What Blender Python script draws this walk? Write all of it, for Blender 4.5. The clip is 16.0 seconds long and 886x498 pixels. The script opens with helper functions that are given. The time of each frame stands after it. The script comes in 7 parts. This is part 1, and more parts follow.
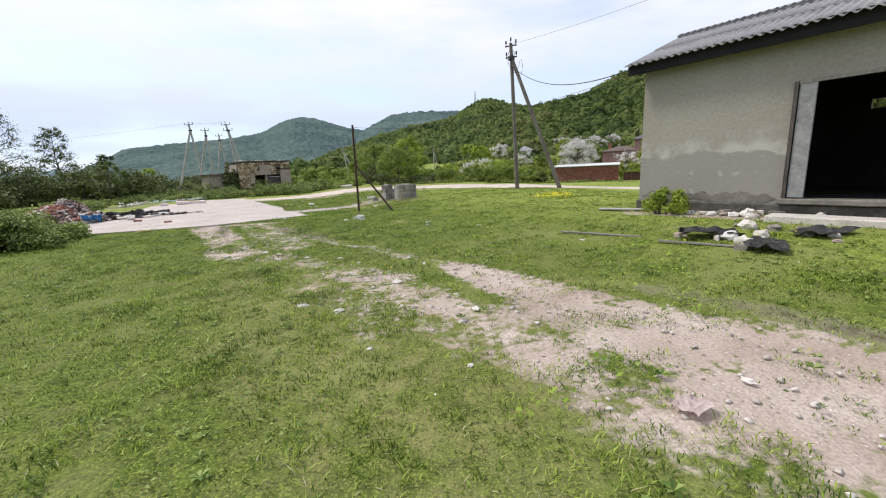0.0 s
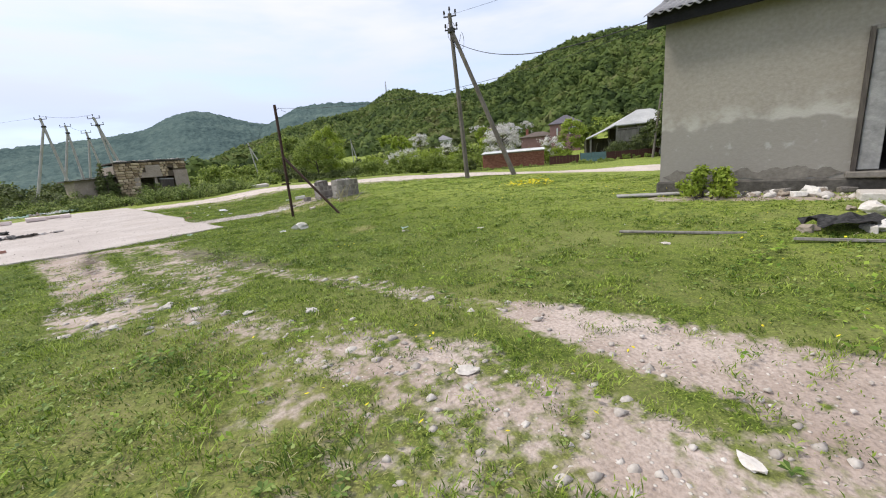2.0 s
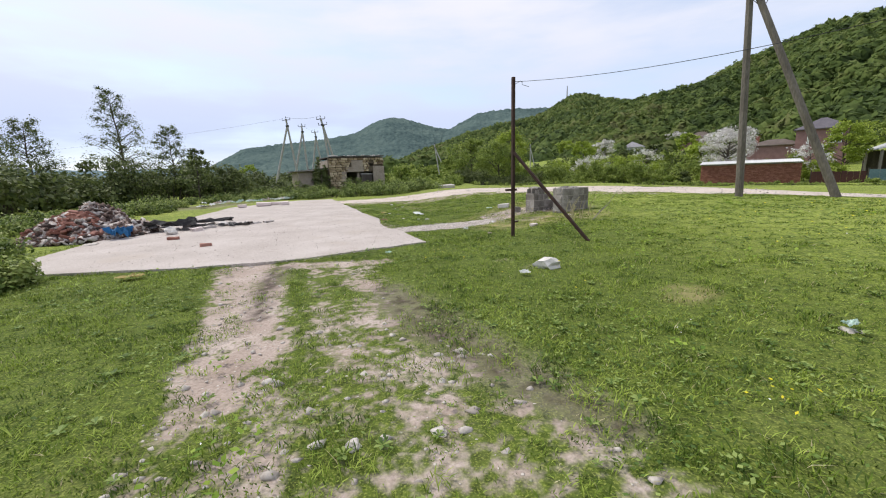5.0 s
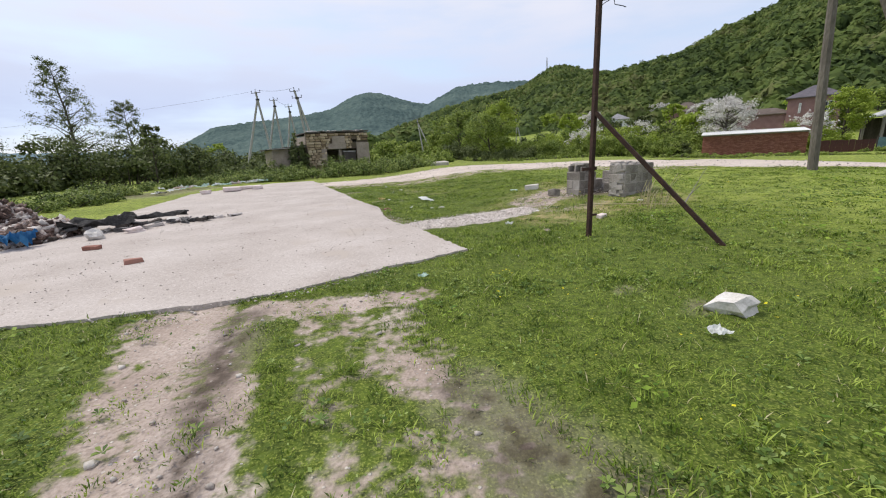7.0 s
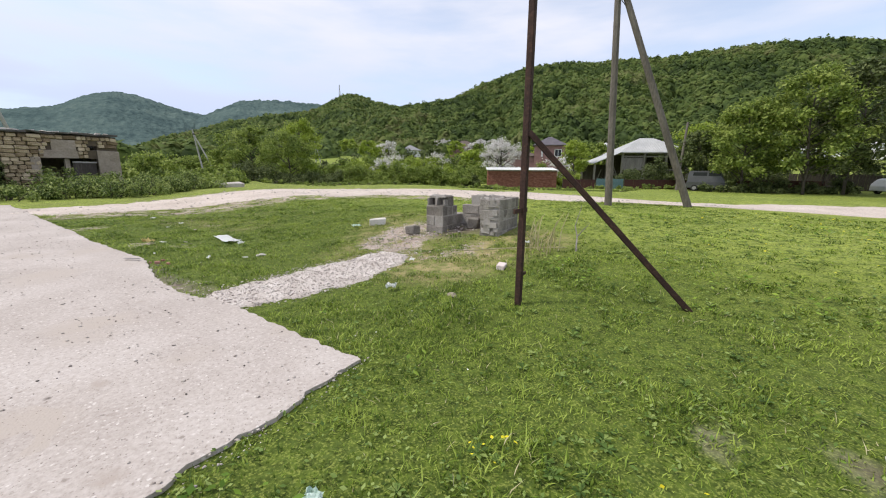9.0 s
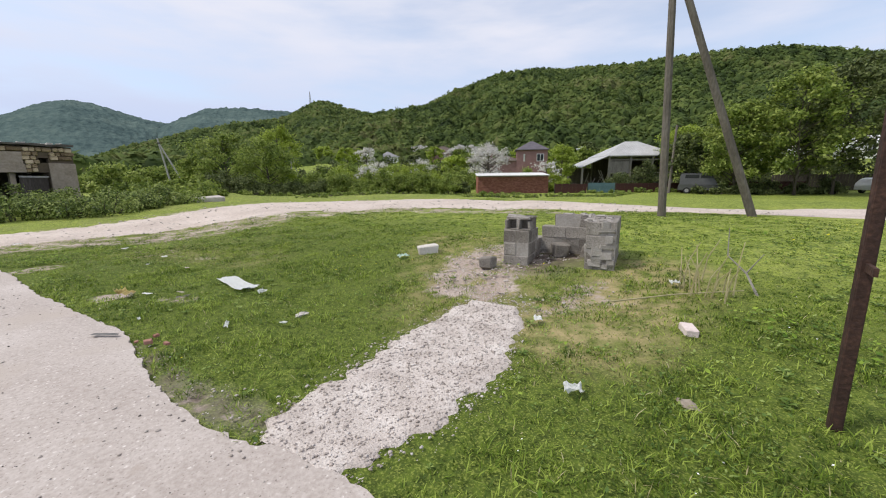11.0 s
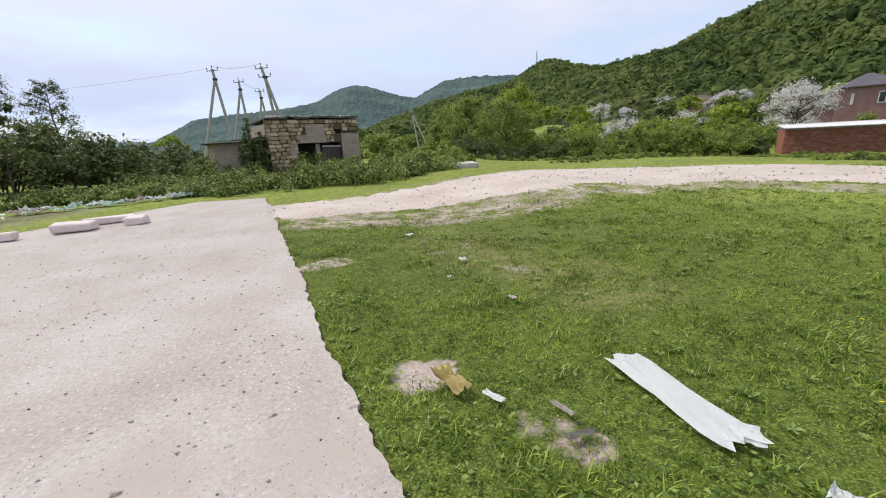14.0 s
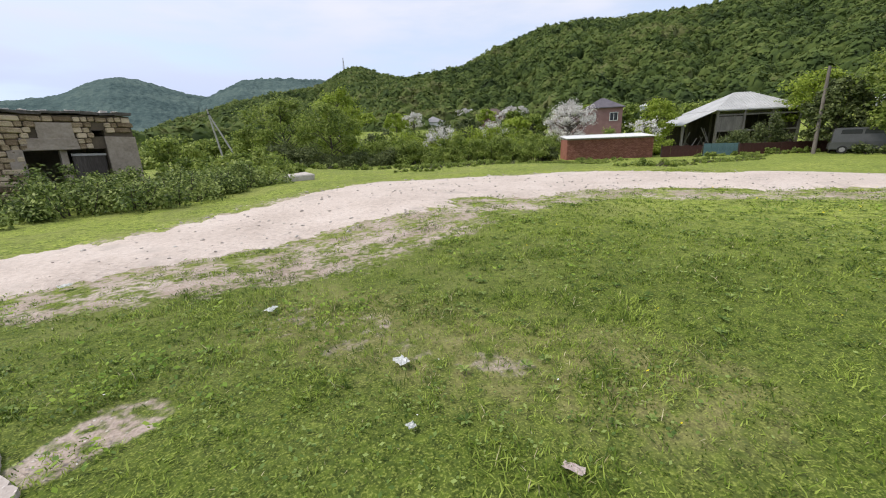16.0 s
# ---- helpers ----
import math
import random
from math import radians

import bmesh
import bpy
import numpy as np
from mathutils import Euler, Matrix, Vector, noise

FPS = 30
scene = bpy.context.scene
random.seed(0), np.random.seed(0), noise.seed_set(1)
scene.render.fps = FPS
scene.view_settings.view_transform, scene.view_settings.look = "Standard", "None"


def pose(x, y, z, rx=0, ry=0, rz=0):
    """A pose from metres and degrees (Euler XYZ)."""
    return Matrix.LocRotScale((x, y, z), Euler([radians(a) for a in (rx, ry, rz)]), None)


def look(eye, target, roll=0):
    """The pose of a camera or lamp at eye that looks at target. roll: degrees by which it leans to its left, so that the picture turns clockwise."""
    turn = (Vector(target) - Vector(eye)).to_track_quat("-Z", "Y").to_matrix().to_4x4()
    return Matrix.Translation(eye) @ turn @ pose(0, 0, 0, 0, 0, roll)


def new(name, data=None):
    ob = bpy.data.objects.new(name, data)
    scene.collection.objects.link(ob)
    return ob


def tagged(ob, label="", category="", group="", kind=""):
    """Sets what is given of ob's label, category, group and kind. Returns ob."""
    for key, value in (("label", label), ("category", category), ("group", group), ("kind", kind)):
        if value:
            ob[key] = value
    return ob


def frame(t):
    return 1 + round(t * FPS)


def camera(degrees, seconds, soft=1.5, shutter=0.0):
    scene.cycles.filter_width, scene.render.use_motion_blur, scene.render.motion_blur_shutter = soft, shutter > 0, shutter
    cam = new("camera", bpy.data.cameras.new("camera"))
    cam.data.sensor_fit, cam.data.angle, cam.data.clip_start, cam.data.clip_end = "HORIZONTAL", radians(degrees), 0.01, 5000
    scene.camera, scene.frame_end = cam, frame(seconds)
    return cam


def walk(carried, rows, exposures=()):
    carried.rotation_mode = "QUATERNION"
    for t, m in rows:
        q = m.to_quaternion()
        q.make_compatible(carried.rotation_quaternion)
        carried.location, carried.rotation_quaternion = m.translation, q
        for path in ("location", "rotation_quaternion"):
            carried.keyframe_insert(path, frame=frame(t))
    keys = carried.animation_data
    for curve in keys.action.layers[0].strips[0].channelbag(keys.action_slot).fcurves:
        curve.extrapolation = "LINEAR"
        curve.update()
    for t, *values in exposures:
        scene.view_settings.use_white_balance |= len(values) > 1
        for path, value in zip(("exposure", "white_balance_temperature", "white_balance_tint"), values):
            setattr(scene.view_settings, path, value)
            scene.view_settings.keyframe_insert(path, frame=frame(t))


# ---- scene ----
cam = camera(97.4, 16.0, soft=1.1)
PATH = [
    (0, (2.63, -0.898, 1.371), (3.018, 1.025, 0.982), -2.5),
    (0.5, (2.486, -0.211, 1.354), (2.734, 1.739, 0.986), -2.7),
    (1, (2.302, 0.441, 1.322), (2.579, 2.377, 0.903), -2.9),
    (1.5, (2.241, 1.138, 1.331), (2.965, 2.955, 0.916), -3.0),
    (2, (2.029, 1.922, 1.355), (2.783, 3.718, 0.9), -5.0),
    (2.5, (1.902, 2.709, 1.357), (2.369, 4.605, 0.925), -3.7),
    (3, (1.719, 3.387, 1.371), (2.028, 5.321, 0.966), -3.2),
    (3.5, (1.58, 4.092, 1.361), (1.685, 6.051, 0.97), -2.5),
    (4, (1.35, 4.786, 1.372), (1.304, 6.756, 1.033), -2.1),
    (4.5, (1.213, 5.504, 1.372), (1.186, 7.473, 1.018), -3.1),
    (5, (1.073, 6.195, 1.38), (1.057, 8.158, 1.001), -2.1),
    (5.2, (0.975, 6.49, 1.397), (0.924, 8.452, 1.011), -1.7),
    (7.3, (0.059, 9.309, 1.37), (0.202, 11.239, 0.866), -3.9),
    (7.5, (0.02, 9.618, 1.362), (0.356, 11.552, 0.981), -3.0),
    (8, (-0.041, 10.191, 1.419), (0.879, 11.942, 1.122), -3.2),
    (8.5, (-0.095, 10.751, 1.4), (1.138, 12.233, 0.87), -3.4),
    (9, (-0.197, 11.47, 1.403), (0.827, 13.14, 0.999), 0.4),
    (9.2, (-0.261, 11.743, 1.392), (0.878, 13.37, 1.156), 1.2),
    (11.3, (-0.667, 14.391, 1.527), (0.432, 16.0, 1.078), -0.9),
    (11.5, (-0.726, 14.66, 1.512), (0.33, 16.277, 0.992), -1.0),
    (12, (-0.733, 15.359, 1.474), (0.172, 17.054, 0.919), -0.3),
    (12.5, (-0.802, 16.091, 1.5), (-0.124, 17.906, 1.004), -0.3),
    (13, (-0.906, 16.751, 1.492), (-0.315, 18.604, 1.023), -2.3),
    (13.5, (-1.058, 17.496, 1.496), (-0.721, 19.412, 1.032), -2.4),
    (14, (-1.306, 18.22, 1.488), (-1.174, 20.146, 0.963), -2.8),
    (14.5, (-1.479, 18.867, 1.528), (-1.438, 20.807, 1.044), -3.1),
    (15, (-1.601, 19.441, 1.548), (-1.259, 21.341, 1.025), -2.4),
    (15.5, (-1.665, 20.039, 1.574), (-1.196, 21.916, 1.067), -1.4),
    (16, (-1.704, 20.61, 1.588), (-0.744, 22.282, 1.054), -2.3),
]
EXPOSURES = [(0.0, 0.24, 6500, 10), (2.5, 0.20, 6500, 10), (3.5, 0.16, 6500, 10), (5.0, 0.10, 6500, 10), (8.0, 0.0, 6500, 10), (9.0, 0.12, 6500, 10), (11.5, -0.03, 6500, 10), (12.5, 0.02, 6500, 10), (13.5, 0.06, 6500, 10), (15.0, 0.0, 6500, 10), (16.0, 0.10, 6500, 10)]
walk(cam, [(t, look(eye, target, roll)) for t, eye, target, roll in PATH], EXPOSURES)

# ---- sky and sun ----
SUN_EL, SUN_AZ = 54.0, 298.0  # degrees; azimuth from +y towards +x


def make_world():
    w = bpy.data.worlds.new("sky")
    scene.world = w
    w.use_nodes = True
    nt = w.node_tree
    nt.nodes.clear()
    N, L = nt.nodes.new, nt.links.new
    out, bg = N("ShaderNodeOutputWorld"), N("ShaderNodeBackground")
    sky = N("ShaderNodeTexSky")
    sky.sky_type, sky.sun_disc = "NISHITA", False
    sky.sun_elevation, sky.sun_rotation = radians(SUN_EL), radians(SUN_AZ)
    dim = N("ShaderNodeMix")
    dim.data_type, dim.blend_type = "RGBA", "MULTIPLY"
    dim.inputs["Factor"].default_value = 1.0
    dim.inputs["B"].default_value = (0.19, 0.19, 0.19, 1)
    L(sky.outputs[0], dim.inputs["A"])
    co, sep, mapn = N("ShaderNodeTexCoord"), N("ShaderNodeSeparateXYZ"), N("ShaderNodeMapping")
    mapn.inputs["Scale"].default_value = (1.0, 1.0, 4.5)
    mapn.inputs["Location"].default_value = (3.1, 1.7, 0.4)
    L(co.outputs["Generated"], sep.inputs[0])
    L(co.outputs["Generated"], mapn.inputs[0])
    big, fine = N("ShaderNodeTexNoise"), N("ShaderNodeTexNoise")
    big.inputs["Scale"].default_value, big.inputs["Detail"].default_value = 1.6, 6.0
    fine.inputs["Scale"].default_value, fine.inputs["Detail"].default_value = 4.0, 8.0
    L(mapn.outputs[0], big.inputs["Vector"])
    L(mapn.outputs[0], fine.inputs["Vector"])
    add = N("ShaderNodeMath")
    add.operation = "MULTIPLY_ADD"
    add.inputs[1].default_value = 0.45
    L(fine.outputs["Fac"], add.inputs[0])
    L(big.outputs["Fac"], add.inputs[2])
    cover = N("ShaderNodeMapRange")
    cover.interpolation_type = "SMOOTHSTEP"
    cover.inputs["From Min"].default_value, cover.inputs["From Max"].default_value = 0.50, 0.88
    cover.inputs["To Min"].default_value, cover.inputs["To Max"].default_value = 0.42, 1.0
    L(add.outputs[0], cover.inputs["Value"])
    high = N("ShaderNodeMapRange")
    high.interpolation_type = "SMOOTHSTEP"
    high.inputs["From Min"].default_value, high.inputs["From Max"].default_value = 0.06, 0.36
    L(sep.outputs["Z"], high.inputs["Value"])
    cloud = N("ShaderNodeMix")
    cloud.data_type = "RGBA"
    cloud.inputs["A"].default_value = (0.60, 0.69, 0.93, 1)
    cloud.inputs["B"].default_value = (0.85, 0.855, 0.95, 1)
    L(high.outputs[0], cloud.inputs["Factor"])
    mix = N("ShaderNodeMix")
    mix.data_type = "RGBA"
    L(cover.outputs[0], mix.inputs["Factor"])
    L(dim.outputs["Result"], mix.inputs["A"])
    L(cloud.outputs["Result"], mix.inputs["B"])
    L(mix.outputs["Result"], bg.inputs["Color"])
    bg.inputs["Strength"].default_value = 1.0
    L(bg.outputs[0], out.inputs[0])


make_world()
sun_data = bpy.data.lights.new("sun", "SUN")
sun_data.energy, sun_data.angle, sun_data.color = 2.5, radians(11), (1.0, 0.94, 0.84)
sun = new("sun", sun_data)
sa, se = radians(SUN_AZ), radians(SUN_EL)
sun.matrix_world = look((50 * math.sin(sa), 50 * math.cos(sa), 60), (50 * math.sin(sa) - math.sin(sa) * math.cos(se), 50 * math.cos(sa) - math.cos(sa) * math.cos(se), 60 - math.sin(se)))


# ---- small helpers ----
def part(name, bm, material, parent=None, label="", smooth=False):
    me = bpy.data.meshes.new(name)
    bm.to_mesh(me)
    bm.free()
    if smooth:
        me.shade_smooth()
    me.materials.append(material)
    ob = new(name, me)
    if parent:
        ob.parent = parent
    return tagged(ob, label=label)


def sheet(name, verts, faces, material, parent=None, smooth=False):
    """A mesh object straight from arrays of vertices and equal-sided faces."""
    verts, faces = np.asarray(verts, dtype=np.float32), np.asarray(faces, dtype=np.int32)
    me = bpy.data.meshes.new(name)
    n, k = faces.shape
    me.vertices.add(len(verts))
    me.vertices.foreach_set("co", verts.ravel())
    me.loops.add(n * k)
    me.loops.foreach_set("vertex_index", faces.ravel())
    me.polygons.add(n)
    me.polygons.foreach_set("loop_start", np.arange(0, n * k, k, dtype=np.int32))
    me.update(calc_edges=True)
    if smooth:
        me.shade_smooth()
    me.materials.append(material)
    ob = new(name, me)
    if parent:
        ob.parent = parent
    return ob


def thing(name, m, label, category, group="", kind=""):
    ob = new(name)
    ob.empty_display_size = 0.2
    ob.matrix_world = m
    return tagged(ob, label, category, group, kind)


def box(bm, sx, sy, sz, x=0, y=0, z=0, m=None, bevel=0.0, jitter=0.0, rnd=random):
    """A box with its base centre at x, y, z."""
    r = bmesh.ops.create_cube(bm, size=1.0)
    vs = r["verts"]
    for v in vs:
        v.co = Vector((v.co.x * sx + x, v.co.y * sy + y, (v.co.z + 0.5) * sz + z))
        if jitter:
            v.co += Vector([rnd.uniform(-jitter, jitter) for _ in range(3)])
    if bevel:
        es = list({e for v in vs for e in v.link_edges})
        r2 = bmesh.ops.bevel(bm, geom=es, offset=bevel, segments=1, affect="EDGES")
        vs = list({v for f in r2["faces"] for v in f.verts} | {v for v in vs if v.is_valid})
    if m is not None:
        bmesh.ops.transform(bm, matrix=m, verts=vs)
    return vs


def rod(bm, a, b, r0, r1=None, n=8):
    """A tapered rod from a to b."""
    a, b = Vector(a), Vector(b)
    d = b - a
    m = Matrix.Translation((a + b) / 2) @ d.to_track_quat("Z", "Y").to_matrix().to_4x4()
    return bmesh.ops.create_cone(bm, cap_ends=True, segments=n, radius1=r0, radius2=r0 if r1 is None else r1, depth=d.length, matrix=m)["verts"]


def pipe(bm, pts, r, n=6, r_end=None):
    """One tube along a line of points."""
    rings = []
    pts = [Vector(p) for p in pts]
    for i, p in enumerate(pts):
        d = (pts[min(i + 1, len(pts) - 1)] - pts[max(i - 1, 0)]).normalized()
        q = d.to_track_quat("Z", "Y")
        rr = r if r_end is None else r + (r_end - r) * i / (len(pts) - 1)
        rings.append([bm.verts.new(p + q @ Vector((rr * math.cos(k * math.tau / n), rr * math.sin(k * math.tau / n), 0))) for k in range(n)])
    for a, b in zip(rings, rings[1:]):
        for k in range(n):
            bm.faces.new((a[k], a[(k + 1) % n], b[(k + 1) % n], b[k]))
    bm.faces.new(rings[0][::-1])
    bm.faces.new(rings[-1])


def ss(a, b, x):
    t = np.clip((np.asarray(x, dtype=float) - a) / (b - a), 0, 1)
    return t * t * (3 - 2 * t)


def vnoise(x, y, scale, seed=0):
    """Smooth value noise, 0 to 1, for arrays."""
    x, y = np.asarray(x, dtype=float) / scale + 1000, np.asarray(y, dtype=float) / scale + 1000
    xi, yi = np.floor(x).astype(np.int64), np.floor(y).astype(np.int64)
    fx, fy = x - xi, y - yi
    fx, fy = fx * fx * (3 - 2 * fx), fy * fy * (3 - 2 * fy)

    def h(i, j):
        v = (i * 374761393 + j * 668265263 + seed * 974711) & 0x7FFFFFFF
        v = ((v ^ (v >> 13)) * 1274126177) & 0x7FFFFFFF
        return ((v ^ (v >> 16)) & 0xFFFF) / 65535.0

    return (h(xi, yi) * (1 - fx) + h(xi + 1, yi) * fx) * (1 - fy) + (h(xi, yi + 1) * (1 - fx) + h(xi + 1, yi + 1) * fx) * fy


# ---- materials ----
def material(name, colors, scale=3.0, fine=25.0, rough=0.85, bump=0.3, bump_scale=40.0, metal=0.0, per_object=0.0, per_island=0.0, stretch=(1, 1, 1), spec=0.3, bump_dist=0.02, gain=1.0):
    """A worn surface: a colour ramp over two scales of noise, and fine relief."""
    m = bpy.data.materials.new(name)
    m.use_nodes = True
    nt = m.node_tree
    N, L = nt.nodes.new, nt.links.new
    b = nt.nodes["Principled BSDF"]
    b.inputs["Roughness"].default_value = rough
    b.inputs["Metallic"].default_value = metal
    b.inputs["Specular IOR Level"].default_value = spec
    co, mp = N("ShaderNodeTexCoord"), N("ShaderNodeMapping")
    mp.inputs["Scale"].default_value = stretch
    L(co.outputs["Object"], mp.inputs[0])
    n1, n2 = N("ShaderNodeTexNoise"), N("ShaderNodeTexNoise")
    n1.inputs["Scale"].default_value, n1.inputs["Detail"].default_value = scale, 5.0
    n2.inputs["Scale"].default_value, n2.inputs["Detail"].default_value = fine, 6.0
    L(mp.outputs[0], n1.inputs["Vector"])
    L(mp.outputs[0], n2.inputs["Vector"])
    add = N("ShaderNodeMath")
    add.operation = "MULTIPLY_ADD"
    add.inputs[1].default_value = 0.5
    L(n2.outputs["Fac"], add.inputs[0])
    half = N("ShaderNodeMath")
    half.operation = "MULTIPLY"
    half.inputs[1].default_value = 0.5
    L(n1.outputs["Fac"], half.inputs[0])
    L(half.outputs[0], add.inputs[2])
    last = add.outputs[0]
    if gain != 1.0:
        more = N("ShaderNodeMath")
        more.operation = "MULTIPLY_ADD"
        more.inputs[1].default_value, more.inputs[2].default_value = gain, 0.5 - 0.5 * gain
        L(last, more.inputs[0])
        last = more.outputs[0]
    for k, amount in (("Random", per_object), ("Island", per_island)):
        if amount:
            src = N("ShaderNodeObjectInfo").outputs["Random"] if k == "Random" else N("ShaderNodeNewGeometry").outputs["Random Per Island"]
            mr = N("ShaderNodeMapRange")
            mr.inputs["To Min"].default_value, mr.inputs["To Max"].default_value = -amount, amount
            L(src, mr.inputs["Value"])
            s = N("ShaderNodeMath")
            L(last, s.inputs[0])
            L(mr.outputs[0], s.inputs[1])
            last = s.outputs[0]
    ramp = N("ShaderNodeValToRGB")
    ramp.color_ramp.elements[0].position, ramp.color_ramp.elements[1].position = 0.3, 0.7
    for i, c in enumerate(colors):
        pos = 0.3 + 0.4 * i / max(1, len(colors) - 1)
        e = ramp.color_ramp.elements[0] if i == 0 else ramp.color_ramp.elements[-1] if i == len(colors) - 1 else ramp.color_ramp.elements.new(pos)
        e.color = (*c, 1)
    L(last, ramp.inputs[0])
    L(ramp.outputs[0], b.inputs["Base Color"])
    if bump:
        n3, bp = N("ShaderNodeTexNoise"), N("ShaderNodeBump")
        n3.inputs["Scale"].default_value, n3.inputs["Detail"].default_value = bump_scale, 4.0
        L(mp.outputs[0], n3.inputs["Vector"])
        bp.inputs["Strength"].default_value, bp.inputs["Distance"].default_value = bump, bump_dist
        L(n3.outputs["Fac"], bp.inputs["Height"])
        L(bp.outputs[0], b.inputs["Normal"])
    return m


def leafy(name, colors, scale=0.6, rough=0.6, trans=0.25, island=0.2, gain=1.0):
    """Leaves: colour by island and by place, with a little light shining through."""
    m = material(name, colors, scale=scale, fine=scale * 6, rough=rough, bump=0, per_island=island, spec=0.25, gain=gain)
    b = m.node_tree.nodes["Principled BSDF"]
    if trans:
        N, L = m.node_tree.nodes.new, m.node_tree.links.new
        t, mx = N("ShaderNodeBsdfTranslucent"), N("ShaderNodeMixShader")
        mx.inputs[0].default_value = trans
        src = b.inputs["Base Color"].links[0].from_socket
        L(src, t.inputs["Color"])
        L(b.outputs[0], mx.inputs[1])
        L(t.outputs[0], mx.inputs[2])
        L(mx.outputs[0], m.node_tree.nodes["Material Output"].inputs["Surface"])
    return m


def ground_material():
    m = bpy.data.materials.new("turf_and_earth")
    m.use_nodes = True
    nt = m.node_tree
    N, L = nt.nodes.new, nt.links.new
    b = nt.nodes["Principled BSDF"]
    b.inputs["Roughness"].default_value = 0.95
    b.inputs["Specular IOR Level"].default_value = 0.15
    co = N("ShaderNodeTexCoord")

    def noise_fac(scale, detail=5.0):
        n = N("ShaderNodeTexNoise")
        n.inputs["Scale"].default_value, n.inputs["Detail"].default_value = scale, detail
        L(co.outputs["Object"], n.inputs["Vector"])
        return n.outputs["Fac"]

    def ramp(fac, stops):
        r = N("ShaderNodeValToRGB")
        for i, (p, c) in enumerate(stops):
            e = r.color_ramp.elements[i] if i < 2 else r.color_ramp.elements.new(p)
            e.position, e.color = p, (*c, 1)
        L(fac, r.inputs[0])
        return r.outputs[0]

    def mix(fac, a, c, blend="MIX"):
        x = N("ShaderNodeMix")
        x.data_type, x.blend_type = "RGBA", blend
        for key, v in (("Factor", fac), ("A", a), ("B", c)):
            if hasattr(v, "is_linked"):
                L(v, x.inputs[key])
            else:
                x.inputs[key].default_value = v if key == "Factor" else (*v, 1)
        return x.outputs["Result"]

    def mathn(op, a, c):
        x = N("ShaderNodeMath")
        x.operation = op
        for i, v in enumerate((a, c)):
            if hasattr(v, "is_linked"):
                L(v, x.inputs[i])
            else:
                x.inputs[i].default_value = v
        return x.outputs[0]

    grass = ramp(noise_fac(0.35), [(0.3, GRASS_DARK), (0.7, GRASS_LIGHT), (0.5, GRASS_MID)])
    grass = mix(ramp(noise_fac(9.0), [(0.35, (0, 0, 0)), (0.75, (1, 1, 1))]), grass, GRASS_DRY)
    grass = mix(ramp(noise_fac(6.5, 3.0), [(0.50, (0, 0, 0)), (0.62, (0.75, 0.75, 0.75))]), grass, GRASS_DEEP)
    grass = mix(ramp(noise_fac(48.0), [(0.45, (0, 0, 0)), (0.60, (0.8, 0.8, 0.8))]), grass, GRASS_DEEP)
    grass = mix(ramp(noise_fac(2.3, 7.0), [(0.50, (0, 0, 0)), (0.64, (0.4, 0.4, 0.4))]), grass, GRASS_DEEP)
    grass = mix(ramp(noise_fac(19.0, 5.0), [(0.53, (0, 0, 0)), (0.68, (0.8, 0.8, 0.8))]), grass, GRASS_LIGHT)
    earth = ramp(noise_fac(1.3), [(0.3, EARTH_A), (0.7, EARTH_B), (0.5, EARTH_C)])
    earth = mix(ramp(noise_fac(45.0), [(0.4, (0, 0, 0)), (0.75, (0.7, 0.7, 0.7))]), earth, EARTH_D)
    vor = N("ShaderNodeTexVoronoi")
    vor.inputs["Scale"].default_value = 24.0
    L(co.outputs["Object"], vor.inputs["Vector"])
    peb = ramp(vor.outputs["Distance"], [(0.16, (1, 1, 1)), (0.26, (0, 0, 0))])
    pick = ramp(vor.outputs["Color"], [(0.55, (0, 0, 0)), (0.62, (1, 1, 1))])
    pebmask = mathn("MULTIPLY", peb, pick)
    earth = mix(pebmask, earth, EARTH_E)
    att = N("ShaderNodeAttribute")
    att.attribute_name = "bare"
    wob = mathn("ADD", mathn("MULTIPLY", mathn("SUBTRACT", noise_fac(2.2, 8.0), 0.5), 1.9), mathn("MULTIPLY", mathn("SUBTRACT", noise_fac(11.0, 6.0), 0.5), 1.6))
    msk = N("ShaderNodeMapRange")
    msk.interpolation_type = "SMOOTHSTEP"
    msk.inputs["From Min"].default_value, msk.inputs["From Max"].default_value = 0.36, 0.66
    L(mathn("ADD", att.outputs["Fac"], mathn("MULTIPLY", wob, mathn("ADD", mathn("MULTIPLY", att.outputs["Fac"], 0.9), 0.12))), msk.inputs["Value"])
    # thatch near the walking line, darkened to paint the shade between grass blades
    tha = N("ShaderNodeAttribute")
    tha.attribute_name = "shaded_thatch"
    shaded_thatch = ramp(noise_fac(14.0), [(0.35, SHADED_THATCH_A), (0.65, SHADED_THATCH_B)])
    wear = N("ShaderNodeAttribute")
    wear.attribute_name = "worn"
    shaded_thatch = mix(mathn("MULTIPLY", wear.outputs["Fac"], ramp(noise_fac(3.1, 8.0), [(0.48, (0, 0, 0)), (0.66, (0.5, 0.5, 0.5))])), shaded_thatch, THATCH_C)
    shaded_thatch = mix(ramp(noise_fac(75.0, 3.0), [(0.50, (0, 0, 0)), (0.64, (0.8, 0.8, 0.8))]), shaded_thatch, THATCH_D)
    shaded_thatch = mix(ramp(noise_fac(33.0, 4.0), [(0.52, (0, 0, 0)), (0.64, (0.85, 0.85, 0.85))]), shaded_thatch, GRASS_DEEP)
    grass = mix(mathn("MULTIPLY", tha.outputs["Fac"], 0.92), grass, shaded_thatch)
    worn = ramp(noise_fac(0.9, 9.0), [(0.46, (0, 0, 0)), (0.66, (0.7, 0.7, 0.7))])
    grass = mix(mathn("MULTIPLY", worn, wear.outputs["Fac"]), grass, OLIVE)
